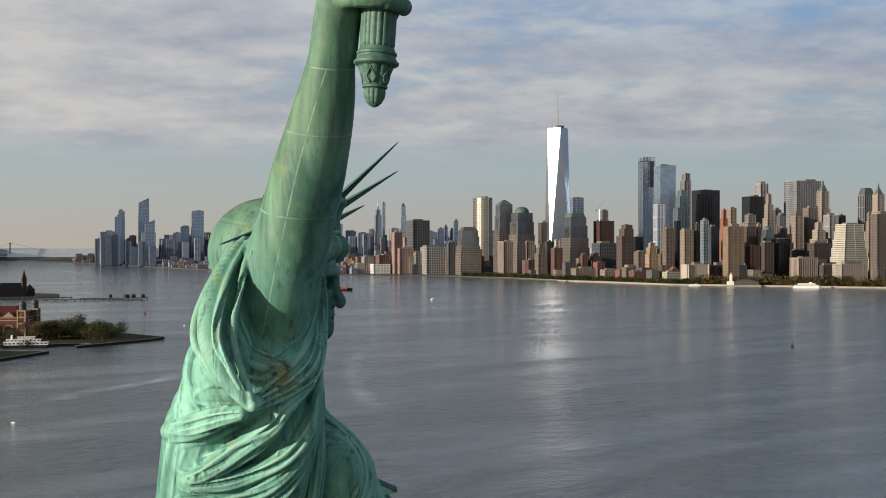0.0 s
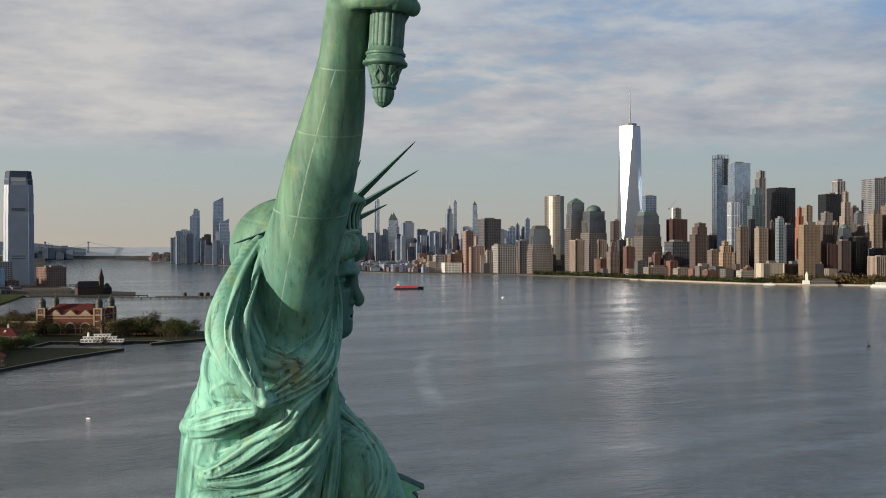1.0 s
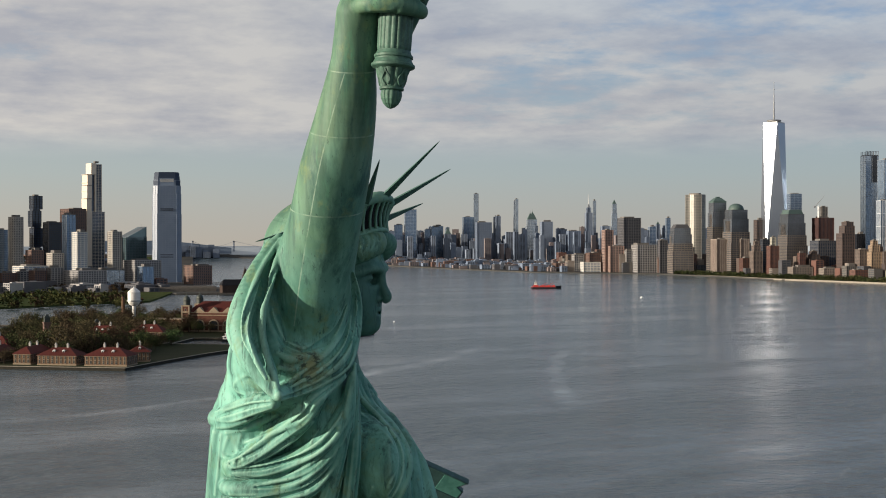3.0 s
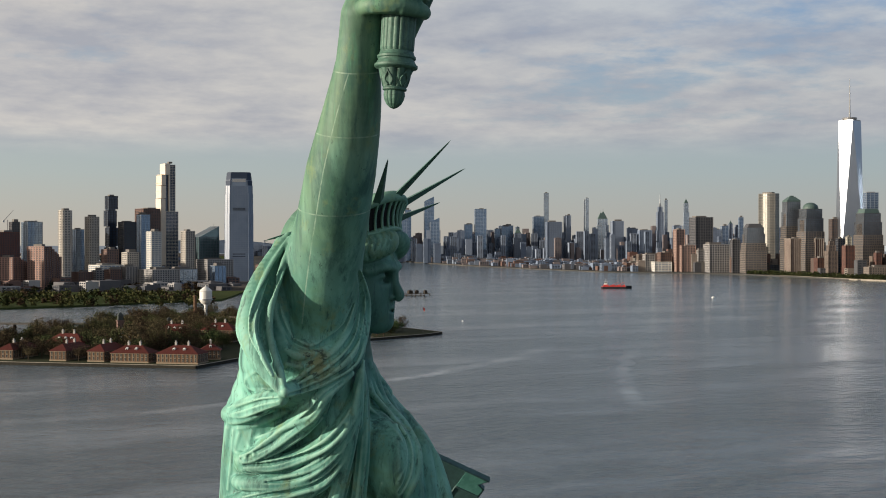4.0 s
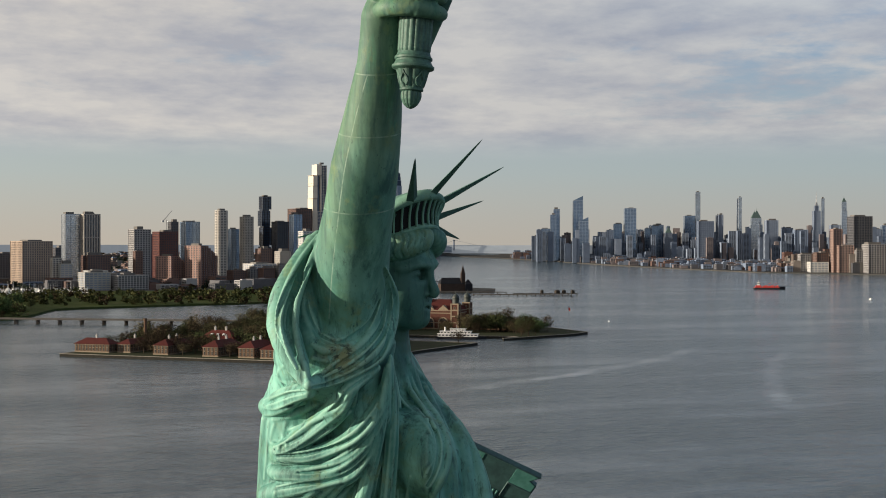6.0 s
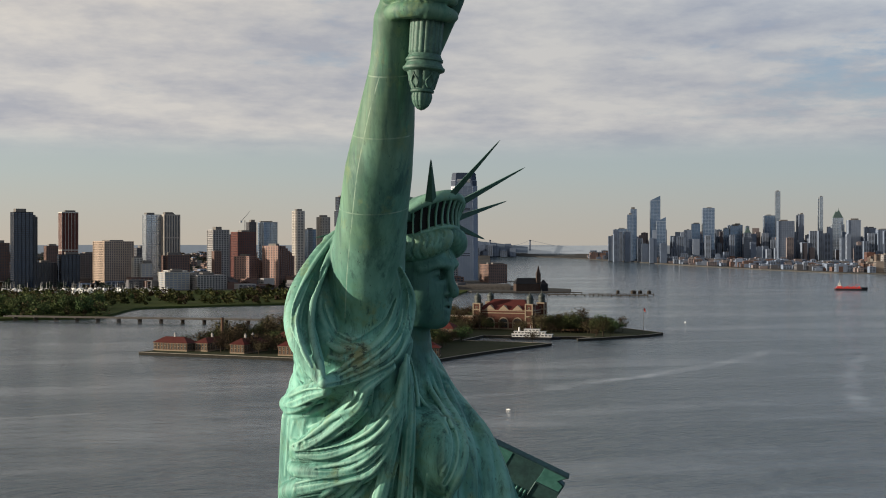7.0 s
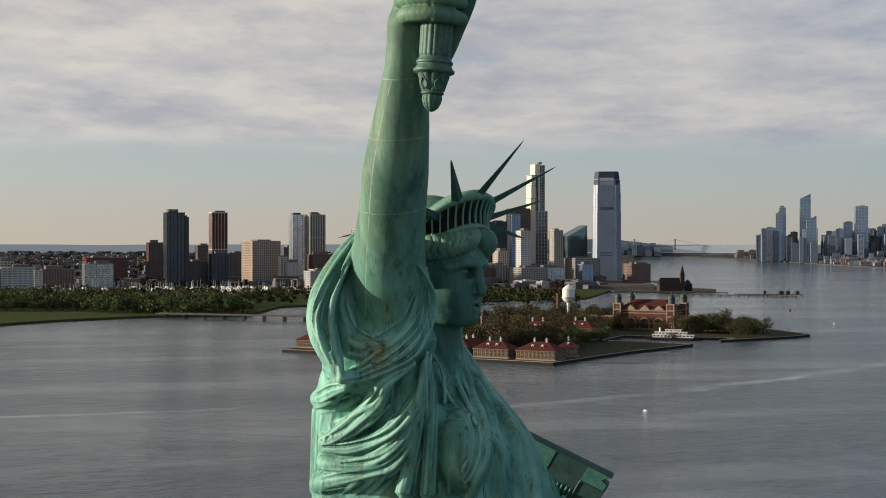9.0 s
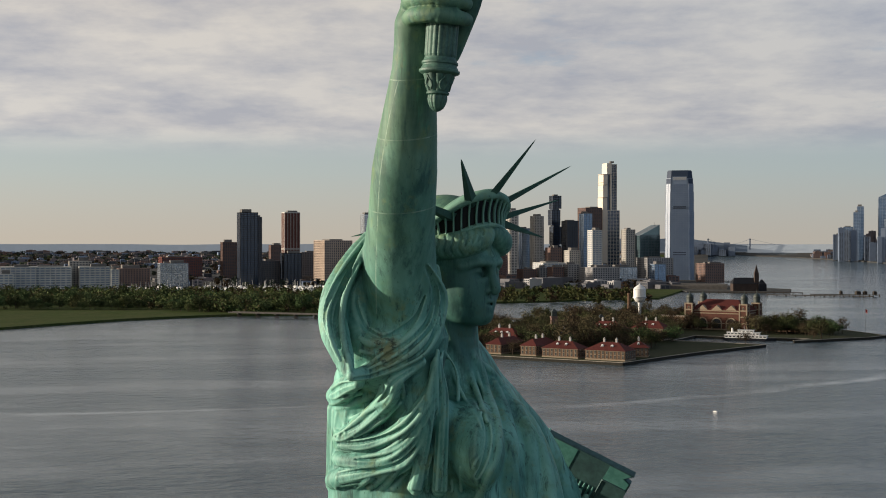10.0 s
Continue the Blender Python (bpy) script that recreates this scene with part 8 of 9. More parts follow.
def red_ship():
    """A red workboat under way: long low hull, white wheelhouse aft, deck gear."""
    t = thing("workboat", "long red workboat with a white wheelhouse", "boat", at=(1396, 1964, 0), turn=radians(-30))
    hull = [(-27, -5.5), (18, -5.5), (26, -3), (29, 0), (26, 3), (18, 5.5), (-27, 5.5), (-29, 3), (-29, -3)]
    m = Mesh()
    m.prism(hull, -1, 3.2).prism([(x, y) for x, y in hull if x > 10], 3.2, 5.4)
    hull_ob = m.done("hull", BLACK_WALL, t, "black steel hull")
    m = Mesh()
    m.prism([(x * 0.99, y * 0.97) for x, y in hull if x < 20], 3.2, 4.2)
    m.done("deck", RUST_RED, t, "red-painted deck")
    m = Mesh()
    m.box(-20, 0, 4.2, 7.4, 10, 7.5)
    house = m.done("deckhouse", RUST_RED, t)
    m = Mesh()
    m.box(-20, 0, 7.4, 10.2, 5.0, 5.0).box(-20, 0, 12.2, 12.8, 6, 6).box(-20, 0, 10.2, 12.2, 4.2, 4.2)
    m.done("wheelhouse", WHITE_PAINT, t)
    m = Mesh()
    m.box(-20, 0, 10.6, 11.8, 4.4, 4.4)
    m.done("wheelhouse_window", SHADE_GLASS, t)
    m = Mesh()
    m.rod((-20, 0, 12.8), (-20, 0, 18), 0.35, 0.12)
    m.done("mast", WHITE_PAINT, t)
    for x, length in ((-8, 9), (3, 10), (13, 6)):
        m = Mesh()
        m.box(x, 0, 4.2, 6.4, length, 6).lathe([(1.6, 6.4), (1.6, 7.4), (0.3, 7.8)], x + 2, 0, 8)
        m.done("cargo_tank", RUST_RED, t)
    for x in (-3, 8):
        m = Mesh()
        m.rod((x, 1, 4.2), (x, 1, 9.5), 0.4, 0.3).rod((x, 1, 9.3), (x + 7, 0, 12), 0.3, 0.15)
        m.done("derrick", RUST_RED, t)


red_ship()


def launch(x, y, s, turn):
    t = thing("motor_launch", "small white motor boat on the water", "boat", "small boats", at=(x, y, 0), turn=turn)
    m = Mesh()
    m.prism([(-4 * s, -1.3 * s), (2 * s, -1.3 * s), (4.6 * s, 0), (2 * s, 1.3 * s), (-4 * s, 1.3 * s)], -0.3, 1.0 * s)
    m.done("hull", WHITE_PAINT, t)
    m = Mesh()
    m.box(-0.5 * s, 0, 1.0 * s, 2.0 * s, 3 * s, 1.8 * s, top=0.8)
    m.done("cabin", WHITE_PAINT, t)


launch(1281, 1540, 1.1, 0.4)
launch(210, 560, 0.28, 2.2)
launch(640, 1180, 0.6, 1.0)


def buoy(x, y):
    t = thing("buoy", "dark channel buoy with a cage top", "buoy", at=(x, y, 0))
    m = Mesh()
    m.lathe([(1.3, -0.4), (1.5, 0.5), (1.2, 1.0), (0.4, 1.2)], sides=12)
    for i in range(4):
        a = math.pi / 2 * i
        m.rod((0.9 * math.cos(a), 0.9 * math.sin(a), 1), (0.25 * math.cos(a), 0.25 * math.sin(a), 4.5), 0.09)
    m.lathe([(0.5, 4.3), (0.5, 5.0), (0.1, 5.3)], sides=8)
    m.done("body", BLACK_WALL, t)


buoy(888, 595)


def jetty(name, a, b, width, top, label):
    a, b = Vector((*a, 0)), Vector((*b, 0))
    mid, length = (a + b) / 2, (b - a).length
    t = thing(name, label, "pier", at=(mid.x, mid.y, 0), turn=math.atan2((b - a).y, (b - a).x))
    m = Mesh()
    m.box(0, 0, top - 1.0, top, length, width)
    m.done("deck", TIMBER, t)
    for i in range(max(2, int(length / 14)) + 1):
        m = Mesh()
        n = max(2, int(length / 14))
        for s in (-1, 1):
            m.rod((-length / 2 + length * i / n, s * width * 0.42, -2), (-length / 2 + length * i / n, s * width * 0.42, top + 0.5), 0.6, 0.5, 6)
        m.done("piles", TIMBER, t)
    return t


jetty("breakwater", (770, 1885), (905, 1800), 9, 2.6, "low dark timber breakwater in the harbour")
jetty("breakwater", (712, 1990), (850, 1935), 14, 3.2, "low dark timber breakwater in the harbour")
jetty("breakwater", (835, 1870), (930, 1830), 7, 3.4, "low dark timber breakwater in the harbour")
jetty("pier", (900, 2560), (1010, 2590), 24, 3.0, "long low timber pier off the far shore")
jetty("pier", (830, 2270), (905, 2300), 18, 3.0, "long low timber pier off the far shore")
for bx, by, bw in ((902, 1846, 7), (912, 1842, 5), (880, 1858, 4), (925, 1836, 5)):
    hut = Mesh()
    hut.box(0, 0, 3.2, 7.5, bw, bw).box(0, 0, 7.5, 9, bw * 1.1, bw * 1.1, top=0.3)
    ob = hut.done("pier_hut", TIMBER)
    ob.location = (bx, by, 0)
    tagged(ob, "small dark hut on the breakwater", "hut", "breakwater huts")


def causeway():
    """The low road bridge from the island to the park shore: a deck on bents."""
    a, b = Vector((-52, 1416, 0)), Vector((262, 1232, 0))
    mid, length = (a + b) / 2, (b - a).length
    t = thing("causeway_bridge", "low concrete road bridge on pile bents", "bridge", at=(mid.x, mid.y, 0), turn=math.atan2((b - a).y, (b - a).x))
    m = Mesh()
    m.box(0, 0, 4.7, 5.3, length, 9)
    m.done("deck", WEATHERED, t)
    for s in (-1, 1):
        m = Mesh()
        m.box(0, s * 4.4, 5.3, 6.2, length, 0.35)
        m.done("parapet", WEATHERED, t)
    n = 15
    for i in range(n):
        x = -length / 2 + length * (i + 0.5) / n
        m = Mesh()
        m.box(x, 0, 3.9, 4.7, 1.6, 9.5)
        bent = m.done("bent", WEATHERED, t)
        for y in (-3.6, -1.2, 1.2, 3.6):
            m = Mesh()
            m.rod((x, y, -2.5), (x, y, 3.8), 0.55, 0.55, 6)
            m.done("post", TIMBER, bent)


causeway()


def terminal():
    """The old rail terminal: dark gabled head house with a clock tower, sheds behind, on a quay."""
    slab("ground_terminal", [(690, 2040), (850, 1985), (905, 2110), (830, 2330), (700, 2330)], 2.4, ASPHALT, "flat quay by the old rail terminal")
    t = thing("rail_terminal", "dark brick rail terminal with steep roof and clock tower", "building", at=(808, 2032, 0), turn=radians(-8))
    m = Mesh()
    m.box(-18, 0, 2.3, 15, 44, 22)
    m.done("wall", SOOTY, t)
    m = Mesh()
    m.put([(-41, -12, 15), (5, -12, 15), (5, 12, 15), (-41, 12, 15), (-36, 0, 25), (0, 0, 25)], [(0, 1, 5, 4), (1, 2, 5), (2, 3, 4, 5), (3, 0, 4), (3, 2, 1, 0)])
    m.done("roof", BLACK_WALL, t)
    m = Mesh()
    m.box(0, -7, 2.3, 31, 7, 7).box(0, -7, 31, 32.5, 8, 8).box(0, -7, 32.5, 47, 6.6, 6.6, top=0.05)
    m.done("clock_tower", SOOTY, t)
    m = Mesh()
    m.box(9, -8, 2.3, 14, 13, 14).box(9, -8, 14, 22, 13, 14, top=0.1)
    m.done("gable", BLACK_WALL, t)
    t = thing("train_shed", "long low dark weathered train sheds", "building", at=(745, 2170, 0), turn=radians(-20))
    for k in range(4):
        m = Mesh()
        m.box(0, k * 26 - 39, 2.3, 8, 120, 22).box(0, k * 26 - 39, 8, 10, 124, 12, top=0.9)
        m.done("bay", WEATHERED, t)


terminal()

# ---- trees ----


def leaf_material(name, c, spread):
    m = bpy.data.materials.new(name)
    m.use_nodes = True
    t = m.node_tree
    b = t.nodes["Principled BSDF"]
    geo = node(t, "ShaderNodeNewGeometry").outputs["Random Per Island"]
    info = node(t, "ShaderNodeObjectInfo").outputs["Random"]
    col = mix_col(t, geo, tuple(v * (1 - spread) for v in c), tuple(min(1, v * (1 + spread)) for v in c))
    hsv = node(t, "ShaderNodeHueSaturation")
    t.links.new(col, hsv.inputs["Color"])
    t.links.new(math_node(t, "MULTIPLY_ADD", info, 0.7, 0.65), hsv.inputs["Value"])
    t.links.new(math_node(t, "MULTIPLY_ADD", info, 0.06, 0.47), hsv.inputs["Hue"])
    t.links.new(hsv.outputs[0], b.inputs["Base Color"])
    b.inputs["Roughness"].default_value = 0.9
    b.inputs["Specular IOR Level"].default_value = 0.1
    return m


LEAF_BROWN = leaf_material("budding_twigs", (0.070, 0.056, 0.032), 0.3)
LEAF_ISLAND = leaf_material("island_leaves", (0.050, 0.054, 0.024), 0.3)
LEAF_OLIVE = leaf_material("young_leaves", (0.094, 0.112, 0.044), 0.3)
LEAF_GREEN = leaf_material("leaves", (0.054, 0.076, 0.030), 0.35)
# LEAF_HAZE: bluish distance haze put into the leaf colour
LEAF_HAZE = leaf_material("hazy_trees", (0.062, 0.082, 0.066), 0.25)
LEAF_DARK = leaf_material("scrub_leaves", (0.040, 0.050, 0.022), 0.4)
LEAF_YOUNG = leaf_material("battery_leaves", (0.175, 0.150, 0.062), 0.3)
LEAF_SCRUB = leaf_material("embankment_leaves", (0.065, 0.068, 0.030), 0.35)
BARK = material("bark", (0.07, 0.055, 0.04), 0.9, noises=((2.0, (0.04, 0.03, 0.025), 0.6),))


def tree_meshes(seed, h, spread, leaves, size, mat, clumps=14):
    rnd = random.Random(seed)
    wood, crown = Mesh(), Mesh()
    wood.rod((0, 0, 0), (0.2, 0.1, h * 0.42), h * 0.030, h * 0.020, 7)
    centres = []
    for i in range(clumps):
        a, q = rnd.uniform(0, 2 * math.pi), rnd.uniform(0.25, 1.0)
        z = h * rnd.uniform(0.42, 0.92)
        r = spread * q * (1.15 - 0.75 * abs(z / h - 0.6) * 1.6)
        c = Vector((r * math.cos(a), r * math.sin(a), z))
        wood.rod((0.1, 0.05, h * rnd.uniform(0.28, 0.42)), tuple(c), h * 0.011, h * 0.003, 4)
        centres.append((c, spread * rnd.uniform(0.28, 0.48)))
    for i in range(leaves):
        c, r = centres[rnd.randrange(len(centres))]
        p = c + Vector((rnd.gauss(0, 0.62), rnd.gauss(0, 0.62), rnd.gauss(0, 0.55))) * r
        if p.z < h * 0.2:
            continue
        a = Vector((rnd.gauss(0, 1), rnd.gauss(0, 1), rnd.gauss(0, 1))).normalized()
        b = a.cross(Vector((rnd.gauss(0, 1), rnd.gauss(0, 1), rnd.gauss(0, 1)))).normalized()
        s = size * rnd.uniform(0.6, 1.3)
        crown.put([tuple(p + a * s), tuple(p + b * s * 0.6), tuple(p - a * s), tuple(p - b * s * 0.6)], [(0, 1, 2, 3)])
    return wood, crown, mat


def tree_proto(name, label, group, *args):
    wood, crown, mat = tree_meshes(*args)
    t = thing(name, label, "tree", group, at=(0, 0, -500))
    wood.done("trunk", BARK, t)
    crown.done("crown", mat, t)
    return t


def inside(x, y, poly):
    hit = False
    for (x0, y0), (x1, y1) in zip(poly, poly[1:] + poly[:1]):
        if (y0 > y) != (y1 > y) and x < (x1 - x0) * (y - y0) / (y1 - y0) + x0:
            hit = not hit
    return hit


def plant(protos, spots, rnd):
    first = {}
    for x, y, z, s in spots:
        p = protos[rnd.randrange(len(protos))]
        m = Matrix.Translation((x, y, z)) @ Matrix.Rotation(rnd.uniform(0, 6.28), 4, "Z") @ Matrix.Diagonal((s, s, s * rnd.uniform(0.85, 1.15), 1))
        if p.name not in first:
            first[p.name] = True
            p.matrix_basis = m
        else:
            copy_thing(p, m)


# the wards' lots: along the front, half width, and reach behind the wall
LOTS = [(15, 17, 0, 32), (39, 7, 0, 46), (74, 8, 0, 52), (116, 8, 0, 52), (146, 8, 0, 50), (173, 19, 0, 34), (210, 20, 0, 38), (222, 14, 38, 66)]


def island_trees():
    rnd = random.Random(5)
    brown = [tree_proto("bare_tree", "brown budding tree with a spreading crown", "island trees", 10 + i, 15.5, 7.2, 950, 0.50, LEAF_BROWN, 26) for i in range(3)]
    olive = [tree_proto("leafing_tree", "olive-green tree in young leaf", "island trees", 20 + i, 14.0, 6.6, 950, 0.50, LEAF_ISLAND, 26) for i in range(3)]
    dark = [tree_proto("leafy_tree", "dark green round-headed tree", "island trees", 30 + i, 12.5, 6.0, 950, 0.50, LEAF_GREEN, 24) for i in range(2)]
    spots = {0: [], 1: [], 2: []}
    wards = [(-0.643, -0.766)]
    tries = 0
    while sum(len(v) for v in spots.values()) < 620 and tries < 20000:
        tries += 1
        x, y = rnd.uniform(90, 470), rnd.uniform(830, 1290)
        if not inside(x, y, ISLAND):
            continue
        # distance behind the front wall, along its inward normal
        back = (x - 56) * 0.643 + (y - 942) * 0.766
        along = (x - 56) * 0.766 - (y - 942) * 0.643
        if back < 16 or (back < 40 and rnd.random() < 0.35) or any(abs(along - a) < hw and b0 < back < b1 for a, hw, b0, b1 in LOTS):
            continue
        if along > 196 and back < 150:
            continue
        if abs((x - 418) * 0.766 - (y - 1118) * 0.643) < 90 and abs((x - 418) * 0.643 + (y - 1118) * 0.766) < 24:
            continue
        if any(abs(x - a) < 12 and abs(y - b) < 12 for v in spots.values() for a, b, _, s in v if abs(x - a) + abs(y - b) < 7):
            continue
        if (330 < x < 450 and 970 < y < 1045) or (x > 300 and math.hypot(x, y) < 1010):
            continue
        if 18.3 < math.degrees(math.atan2(x + 7, y + 45)) < 20.3 and 880 < math.hypot(x, y) < 1160:
            continue
        k = rnd.choices((0, 1, 2), (0.62, 0.26, 0.12))[0]
        spots[k].append((x, y, 1.9, rnd.uniform(0.7, 1.05) * (1.15 if 50 < back < 130 and along < 190 else 1.0)))
    for i in range(24):
        a = i / 23
        spots[1 if i % 3 else 0].append((432 + 45 * a + rnd.uniform(-4, 4), 1062 - 6 * a + rnd.uniform(-9, 9), 1.9, rnd.uniform(0.8, 1.15)))
    for i in range(26):
        spots[2].append((444 + rnd.uniform(0, 55), 1040 + rnd.uniform(-14, 30), 1.9, rnd.uniform(0.75, 1.1)))
    spots[0].append((500, 1040, 1.9, 0.8))
    for protos, k in ((brown, 0), (olive, 1), (dark, 2)):
        plant(protos, spots[k], rnd)


island_trees()


def lawn(az):
    return float(np.interp(az, [-12, -10, -6, -2.5, 2, 6, 12], [290, 260, 150, 15, 15, 60, 60]))


def park_trees():
    rnd = random.Random(8)
    olive = [tree_proto("leafing_tree", "olive-green park tree in young leaf", "park trees", 40 + i, 13.0, 6.5, 700, 0.75, LEAF_OLIVE, 24) for i in range(3)]
    dark = [tree_proto("leafy_tree", "dark green park tree", "park trees", 50 + i, 12.0, 6.5, 700, 0.75, LEAF_GREEN, 24) for i in range(3)]
    spots = ([], [])
    while len(spots[0]) + len(spots[1]) < 290:
        az = rnd.uniform(-13, 15) if rnd.random() < 0.3 else rnd.uniform(-13, 2.2)
        shore = np.interp(az, [s[0] for s in SHORE_WEST], [s[1] for s in SHORE_WEST])
        r = shore + 14 + lawn(az) + 300 * rnd.random() ** 1.4
        x, y, _ = polar(az, r)
        spots[rnd.random() < 0.55].append((x, y, 2.4, rnd.uniform(0.55, 1.25) if az < 2 else rnd.uniform(0.25, 0.7)))
    plant(olive, spots[0], rnd)
    plant(dark, spots[1], rnd)


park_trees()


def woods(name, label, count, az, radius, height, mats, seed, leaf=1.6):
    """A far belt of trees as one mass of leaf clumps."""
    rnd = random.Random(seed)
    m = Mesh()
    for i in range(count):
        a = rnd.uniform(*az)
        r = draw_in(rnd.uniform(*radius(a)) if callable(radius) else rnd.uniform(*radius))
        x, y, z = polar(a, r)
        h = height * rnd.uniform(0.45, 1.5)
        k = rnd.randrange(len(mats))
        for j in range(56):
            q = Vector((rnd.gauss(0, h * 0.26), rnd.gauss(0, h * 0.26), h * min(1.0, max(0.12, rnd.gauss(0.55, 0.24)))))
            u = Vector((rnd.gauss(0, 1), rnd.gauss(0, 1), rnd.gauss(0, 1))).normalized()
            v = u.cross(Vector((0.3, 0.5, 0.8))).normalized()
            p, s = Vector((x, y, z + 2)) + q, leaf * rnd.uniform(0.7, 1.4)
            m.put([tuple(p + u * s), tuple(p + v * s * 0.8), tuple(p - u * s), tuple(p - v * s * 0.8)], [(0, 1, 2, 3)], k)
    tagged(m.done(name, mats), label, "trees", kind="stuff")


def shore_strip(a):
    r = float(np.interp(a, [s[0] for s in SHORE_EAST], [s[1] for s in SHORE_EAST]))
    return (r + 12, r + 70)


woods("park_thicket", "thick stand of park trees in young leaf", 760, (-15.5, 2.0), lambda a: (1420 + lawn(a), 1850 + lawn(a)), 12, [LEAF_GREEN, LEAF_OLIVE, LEAF_OLIVE, LEAF_BROWN], 9, 1.3)
woods("park_woods", "belt of park trees in young leaf behind the lawn", 620, (-15, 17), lambda a: (1700 + (150 if a < 2 else 0), 2080), 9.5, [LEAF_OLIVE, LEAF_GREEN, LEAF_BROWN, LEAF_OLIVE], 3)
woods("shore_woods", "row of dark leafy trees along the city embankment", 420, (41, 51.5), shore_strip, 9, [LEAF_DARK, LEAF_DARK, LEAF_SCRUB], 4)
woods("battery_woods", "old park trees in young leaf at the city's tip", 420, (51.5, 62), shore_strip, 15, [LEAF_YOUNG, LEAF_YOUNG, LEAF_SCRUB], 5)
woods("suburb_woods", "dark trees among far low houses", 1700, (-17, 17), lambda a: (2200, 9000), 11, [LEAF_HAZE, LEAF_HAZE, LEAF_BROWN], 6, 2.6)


# ---- the low city between the towers ----


def low_city(name, label, count, az, radius, heights, widths, pairs, seed, keep=None):
    rnd = random.Random(seed)
    parts = {}
    for i in range(count):
        a = rnd.uniform(*az)
        r = draw_in(rnd.uniform(*radius(a)) if callable(radius) else rnd.uniform(*radius))
        x, y, g = polar(a, r)
        if keep and not keep(a, r):
            continue
        k = rnd.randrange(len(pairs))
        body, skin = parts.setdefault(k, (Mesh(), Mesh()))
        w, d, h = rnd.uniform(*widths), rnd.uniform(*widths), rnd.uniform(*heights) * rnd.uniform(0.5, 1)
        turn = radians(-(-12 if az[0] < 10 else 21) + rnd.uniform(-4, 4) + 90 * (i % 2))
        body.box(x, y, g + 1, g + 2.5 + h, w, d, turn)
        n = max(1, int(h / 4))
        for j in range(n + 1):
            z = g + 2.5 + h * j / n
            skin.box(x, y, z - 1.0, z + 0.8, w + 0.6, d + 0.6, turn)
        q = max(2, int(w / 7))
        for j in range(q + 1):
            f = -w / 2 + w * j / q
            skin.box(x + f * math.cos(turn), y + f * math.sin(turn), g + 1, g + 2.9 + h, 2.2, d + 0.7, turn)
        if rnd.random() < 0.5:
            skin.box(x, y, g + 2.5 + h, g + 5 + h, w * 0.35, d * 0.35, turn)
    t = thing(name, label, "city blocks", kind="stuff")
    for k, (body, skin) in parts.items():
        tagged(body.done("windows", DARK_GLASS, t), kind="stuff")
        tagged(skin.done("walls", pairs[k], t), kind="stuff")


def east_shore(a):
    r = float(np.interp(a, [s[0] for s in SHORE_EAST], [s[1] for s in SHORE_EAST]))
    return (r + 90, r + 1300)


low_city("low_blocks", "packed low brick and stone city blocks", 460, (36, 62), east_shore, (14, 62), (14, 30), [TERRACOTTA, CLAY, UMBER, SLATE, DARK_BRICK, TAUPE, BLUSH], 11)
low_city("river_blocks", "low blocks along the far river shore", 900, (24, 37), east_shore, (6, 26), (10, 30), [HAZED_GREY, DARK_STONE, HAZED_BRICK, HAZED_GREY, HAZED_STONE, DARK_BRICK], 12)
low_city("midtown_blocks", "far crowded towers", 380, (25, 43), (5600, 9500), (45, 135), (11, 24), [HAZED_STONE, HAZED_GREY, HAZED_GREY, HAZED_BRICK], 13)
low_city("suburb_houses", "far low houses and sheds among trees", 1700, (-17, 16), (2350, 9500), (7, 17), (12, 34), [BRICK, TAUPE, HAZED_BRICK, SLATE, CLAY, HAZED_GREY], 14)
low_city("quay_blocks", "low waterfront blocks below the towers", 150, (3, 18), (2250, 2700), (7, 22), (14, 40), [DARK_STONE, DARK_BRICK, DARK_STONE, PALE, DARK_STONE], 15)


def marina():
    rnd = random.Random(21)
    m = Mesh()
    for i in range(380):
        x, y, g = polar(rnd.uniform(-12, 5), rnd.uniform(2090, 2230))
        s, a = rnd.uniform(0.7, 1.5), rnd.uniform(0, 6.28)
        m.prism([(-5 * s, -1.7 * s), (3 * s, -1.7 * s), (5.5 * s, 0), (3 * s, 1.7 * s), (-5 * s, 1.7 * s)], 2.4, 4.6, x, y, a)
        m.box(x, y, 4.6, 6.4 * s, 4 * s, 2.4 * s, a)
        if i % 2:
            m.rod((x, y, 4), (x, y, 15 * s), 0.16, 0.08, 4)
    tagged(m.done("marina_boats", WHITE_PAINT), "crowd of white laid-up boats and masts", "boats", kind="stuff")


marina()


CRANE_A, CRANE_B = (2453, 2267), (386, 2609)


def crane(x, y, h, reach, turn):
    t = thing("tower_crane", "lattice tower crane above a half-built tower", "crane", at=(x, y, 0), turn=turn)
    m = Mesh()
    m.rod((0, 0, h - 90), (0, 0, h), 1.0, 1.0, 4)
    m.done("mast", STEEL, t)
    m = Mesh()
    m.rod((-8, 0, h - 2), (reach, 0, h + reach * 1.6), 0.7, 0.4, 4).box(-9, 0, h - 5, h - 1, 4, 3)
    m.done("jib", STEEL, t)


crane(CRANE_A[0], CRANE_A[1], 183, 16, -0.5)
crane(CRANE_B[0], CRANE_B[1], 133, 12, 0.3)


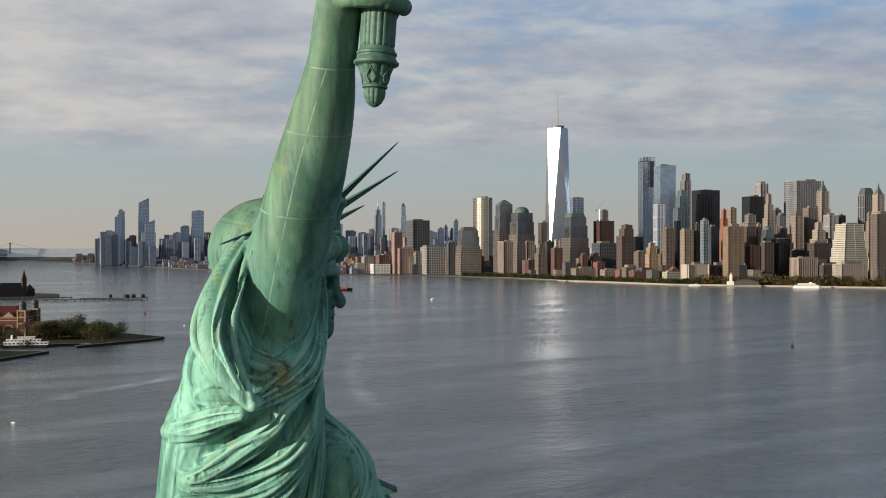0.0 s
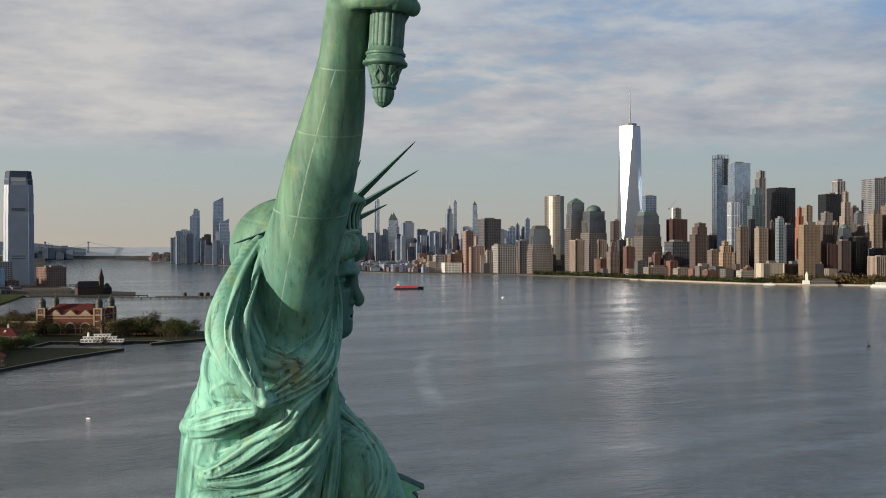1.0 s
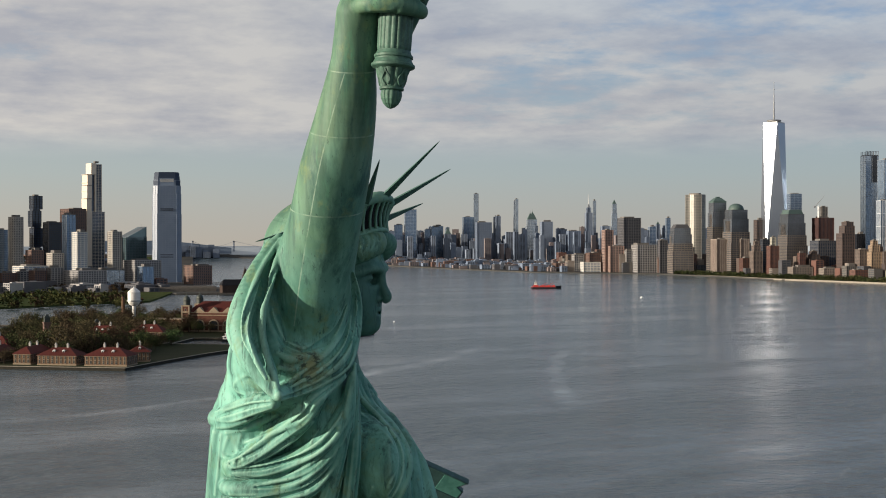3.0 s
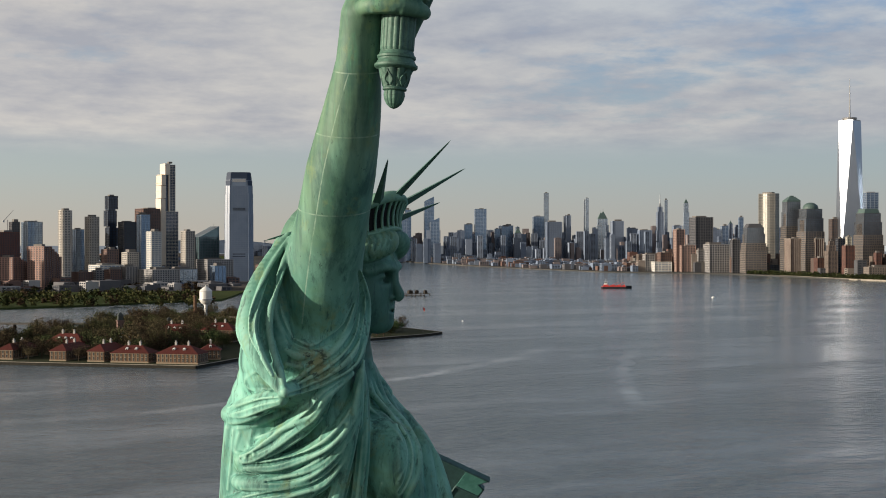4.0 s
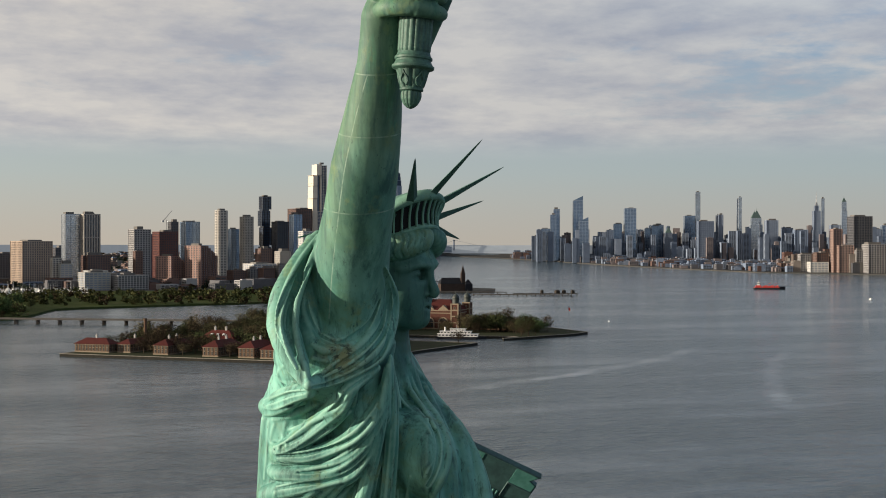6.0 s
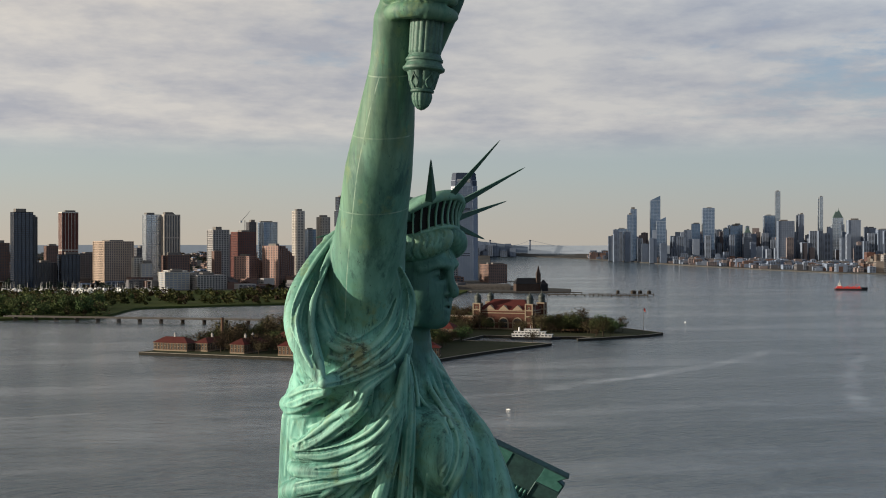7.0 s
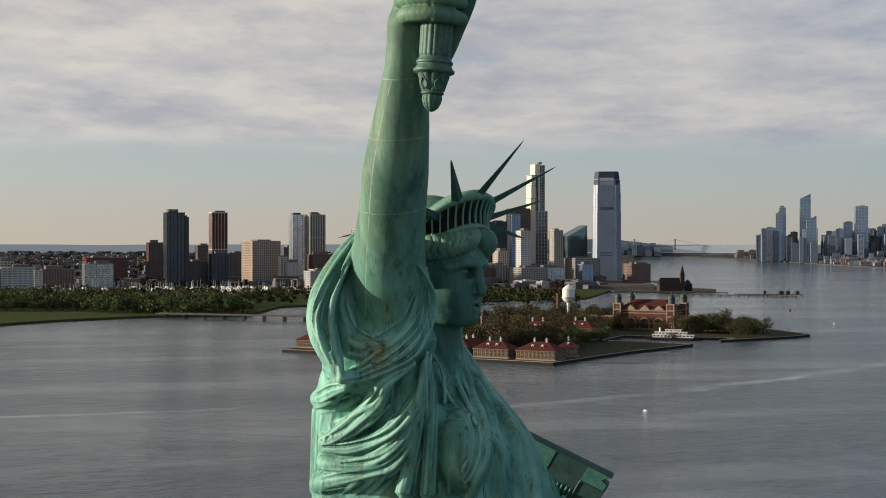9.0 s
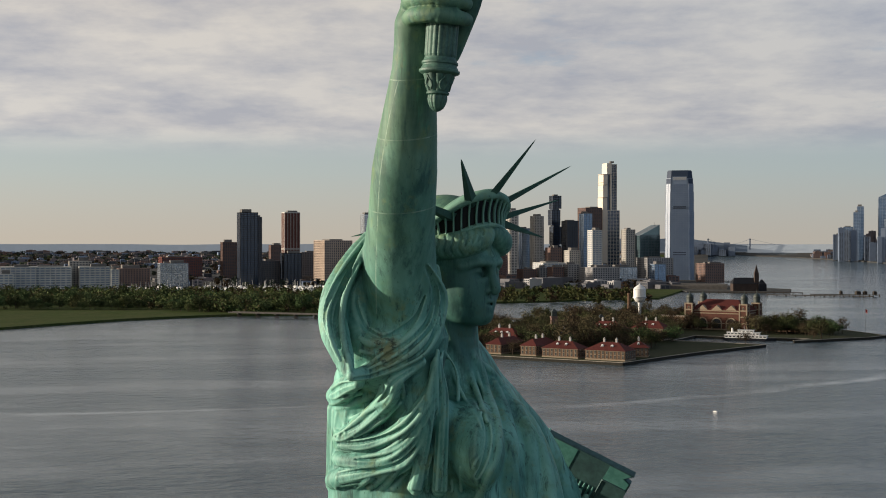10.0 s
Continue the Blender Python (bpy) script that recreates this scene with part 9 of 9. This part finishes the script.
def pier_house(az, r):
    """A long white pier shed with a clock tower at its water end."""
    x, y, g = polar(az, r)
    t = thing("pier_house", "old white pier shed with a small clock tower", "building", at=(x, y, g), turn=radians(-az + 10))
    m = Mesh()
    m.box(22, 6, 0, 3.4, 66, 18)
    m.done("pier_deck", CONCRETE, t)
    m = Mesh()
    m.box(24, 6, 3.4, 10, 52, 14)
    shed = m.done("shed", WEATHERED, t)
    m = Mesh()
    m.box(24, 6, 10, 15, 54, 15, top=0.35)
    m.done("shed_roof", SLATE, t)
    for k in range(10):
        m = Mesh()
        m.box(0.5 + k * 5.2, -1.1, 4.6, 8.2, 2.4, 0.3)
        m.done("window", SHADE_GLASS, shed)
    m = Mesh()
    m.box(-8, 4, 3.4, 11, 13, 13).box(-7, 4, 11, 23, 5, 5).box(-7, 4, 23, 29, 5.4, 5.4, top=0.15)
    m.done("clock_tower", WHITE_PAINT, t)


pier_house(53.25, draw_in(2722))


def moored_ferry(az, r, s):
    x, y, g = polar(az, r)
    t = thing("moored_ferry", "white double-decked ferry moored at the embankment", "boat", at=(x, y, g), turn=radians(-az + 4))
    m = Mesh()
    m.prism([(-24 * s, -4 * s), (20 * s, -4 * s), (26 * s, 0), (20 * s, 4 * s), (-24 * s, 4 * s)], 0.1, 3 * s)
    m.done("hull", WHITE_PAINT, t)
    for name, z, half in (("lower_deck", 3, 20), ("upper_deck", 6, 15)):
        m = Mesh()
        m.box(-1, 0, z * s, (z + 2.7) * s, 2 * half * s, 6.4 * s)
        deck = m.done(name, WHITE_PAINT, t)
        m = Mesh()
        for k in range(12):
            m.box(-1 + (k - 5.5) * half * s / 6.2, -3.22 * s, (z + 0.9) * s, (z + 1.9) * s, half * s / 9, 0.1)
        tagged(m.done("deck_windows", SHADE_GLASS, deck), kind="stuff")
    m = Mesh()
    m.box(6 * s, 0, 8.7 * s, 11 * s, 5 * s, 4 * s)
    m.done("wheelhouse", WHITE_PAINT, t)


moored_ferry(56.35, draw_in(2655), 1.15)
moored_ferry(51.5, draw_in(2745), 0.5)


def far_bridge():
    """A suspension bridge far up the river: two towers, deck, hanging cables."""
    t = thing("suspension_bridge", "far grey steel suspension bridge over the river", "bridge", at=(0, 0, 0))
    def spot(az, z):
        return polar(az, 4870, z)
    for az in (19.5, 21.3):
        m = Mesh()
        x, y, _ = spot(az, 0)
        for k in (-2, 2):
            m.box(x + k, y, 60, 101, 2.0, 2.5)
        m.box(x, y, 97, 101, 6.5, 2.5).box(x, y, 78, 80.5, 6.5, 2.5)
        m.done("tower", HAZED_STONE, t)
    m = Mesh()
    m.rod(spot(18.8, 78), spot(22.6, 78), 0.9, 0.9, 4)
    m.done("deck", HAZED_STONE, t)
    m = Mesh()
    pts = [spot(19.5 + 1.8 * i / 16, 80 + 20 * (2 * i / 16 - 1) ** 2) for i in range(17)]
    for a, b in zip(pts[:-1], pts[1:]):
        m.rod(a, b, 0.4, 0.4, 4)
    m.rod(spot(22.4, 79), spot(21.3, 100), 0.4, 0.4, 4)
    m.done("cable", HAZED_STONE, t)


far_bridge()
low_city("far_bluff", "far buildings on the river bluff", 26, (18.2, 20.6), (8300, 9500), (20, 60), (14, 30), [HAZED_GREY], 17)


def promenade():
    """A pale stone coping along the city's embankment."""
    m = Mesh()
    az = [41 + 0.5 * i for i in range(43)]
    rad = [float(np.interp(a, [s[0] for s in SHORE_EAST], [s[1] for s in SHORE_EAST])) for a in az]
    for a0, a1, r0, r1 in zip(az[:-1], az[1:], rad[:-1], rad[1:]):
        p, q, u, v = polar(a0, r0 - 1, 0), polar(a1, r1 - 1, 0), polar(a0, r0 + 7, 0), polar(a1, r1 + 7, 0)
        m.put([(*p[:2], 0), (*q[:2], 0), (*p[:2], 3.2), (*q[:2], 3.2), (*u[:2], 3.2), (*v[:2], 3.2)], [(0, 1, 3, 2), (2, 3, 5, 4)])
    tagged(m.done("promenade", CONCRETE), "pale stone promenade along the city shore", "promenade", kind="structure")


promenade()
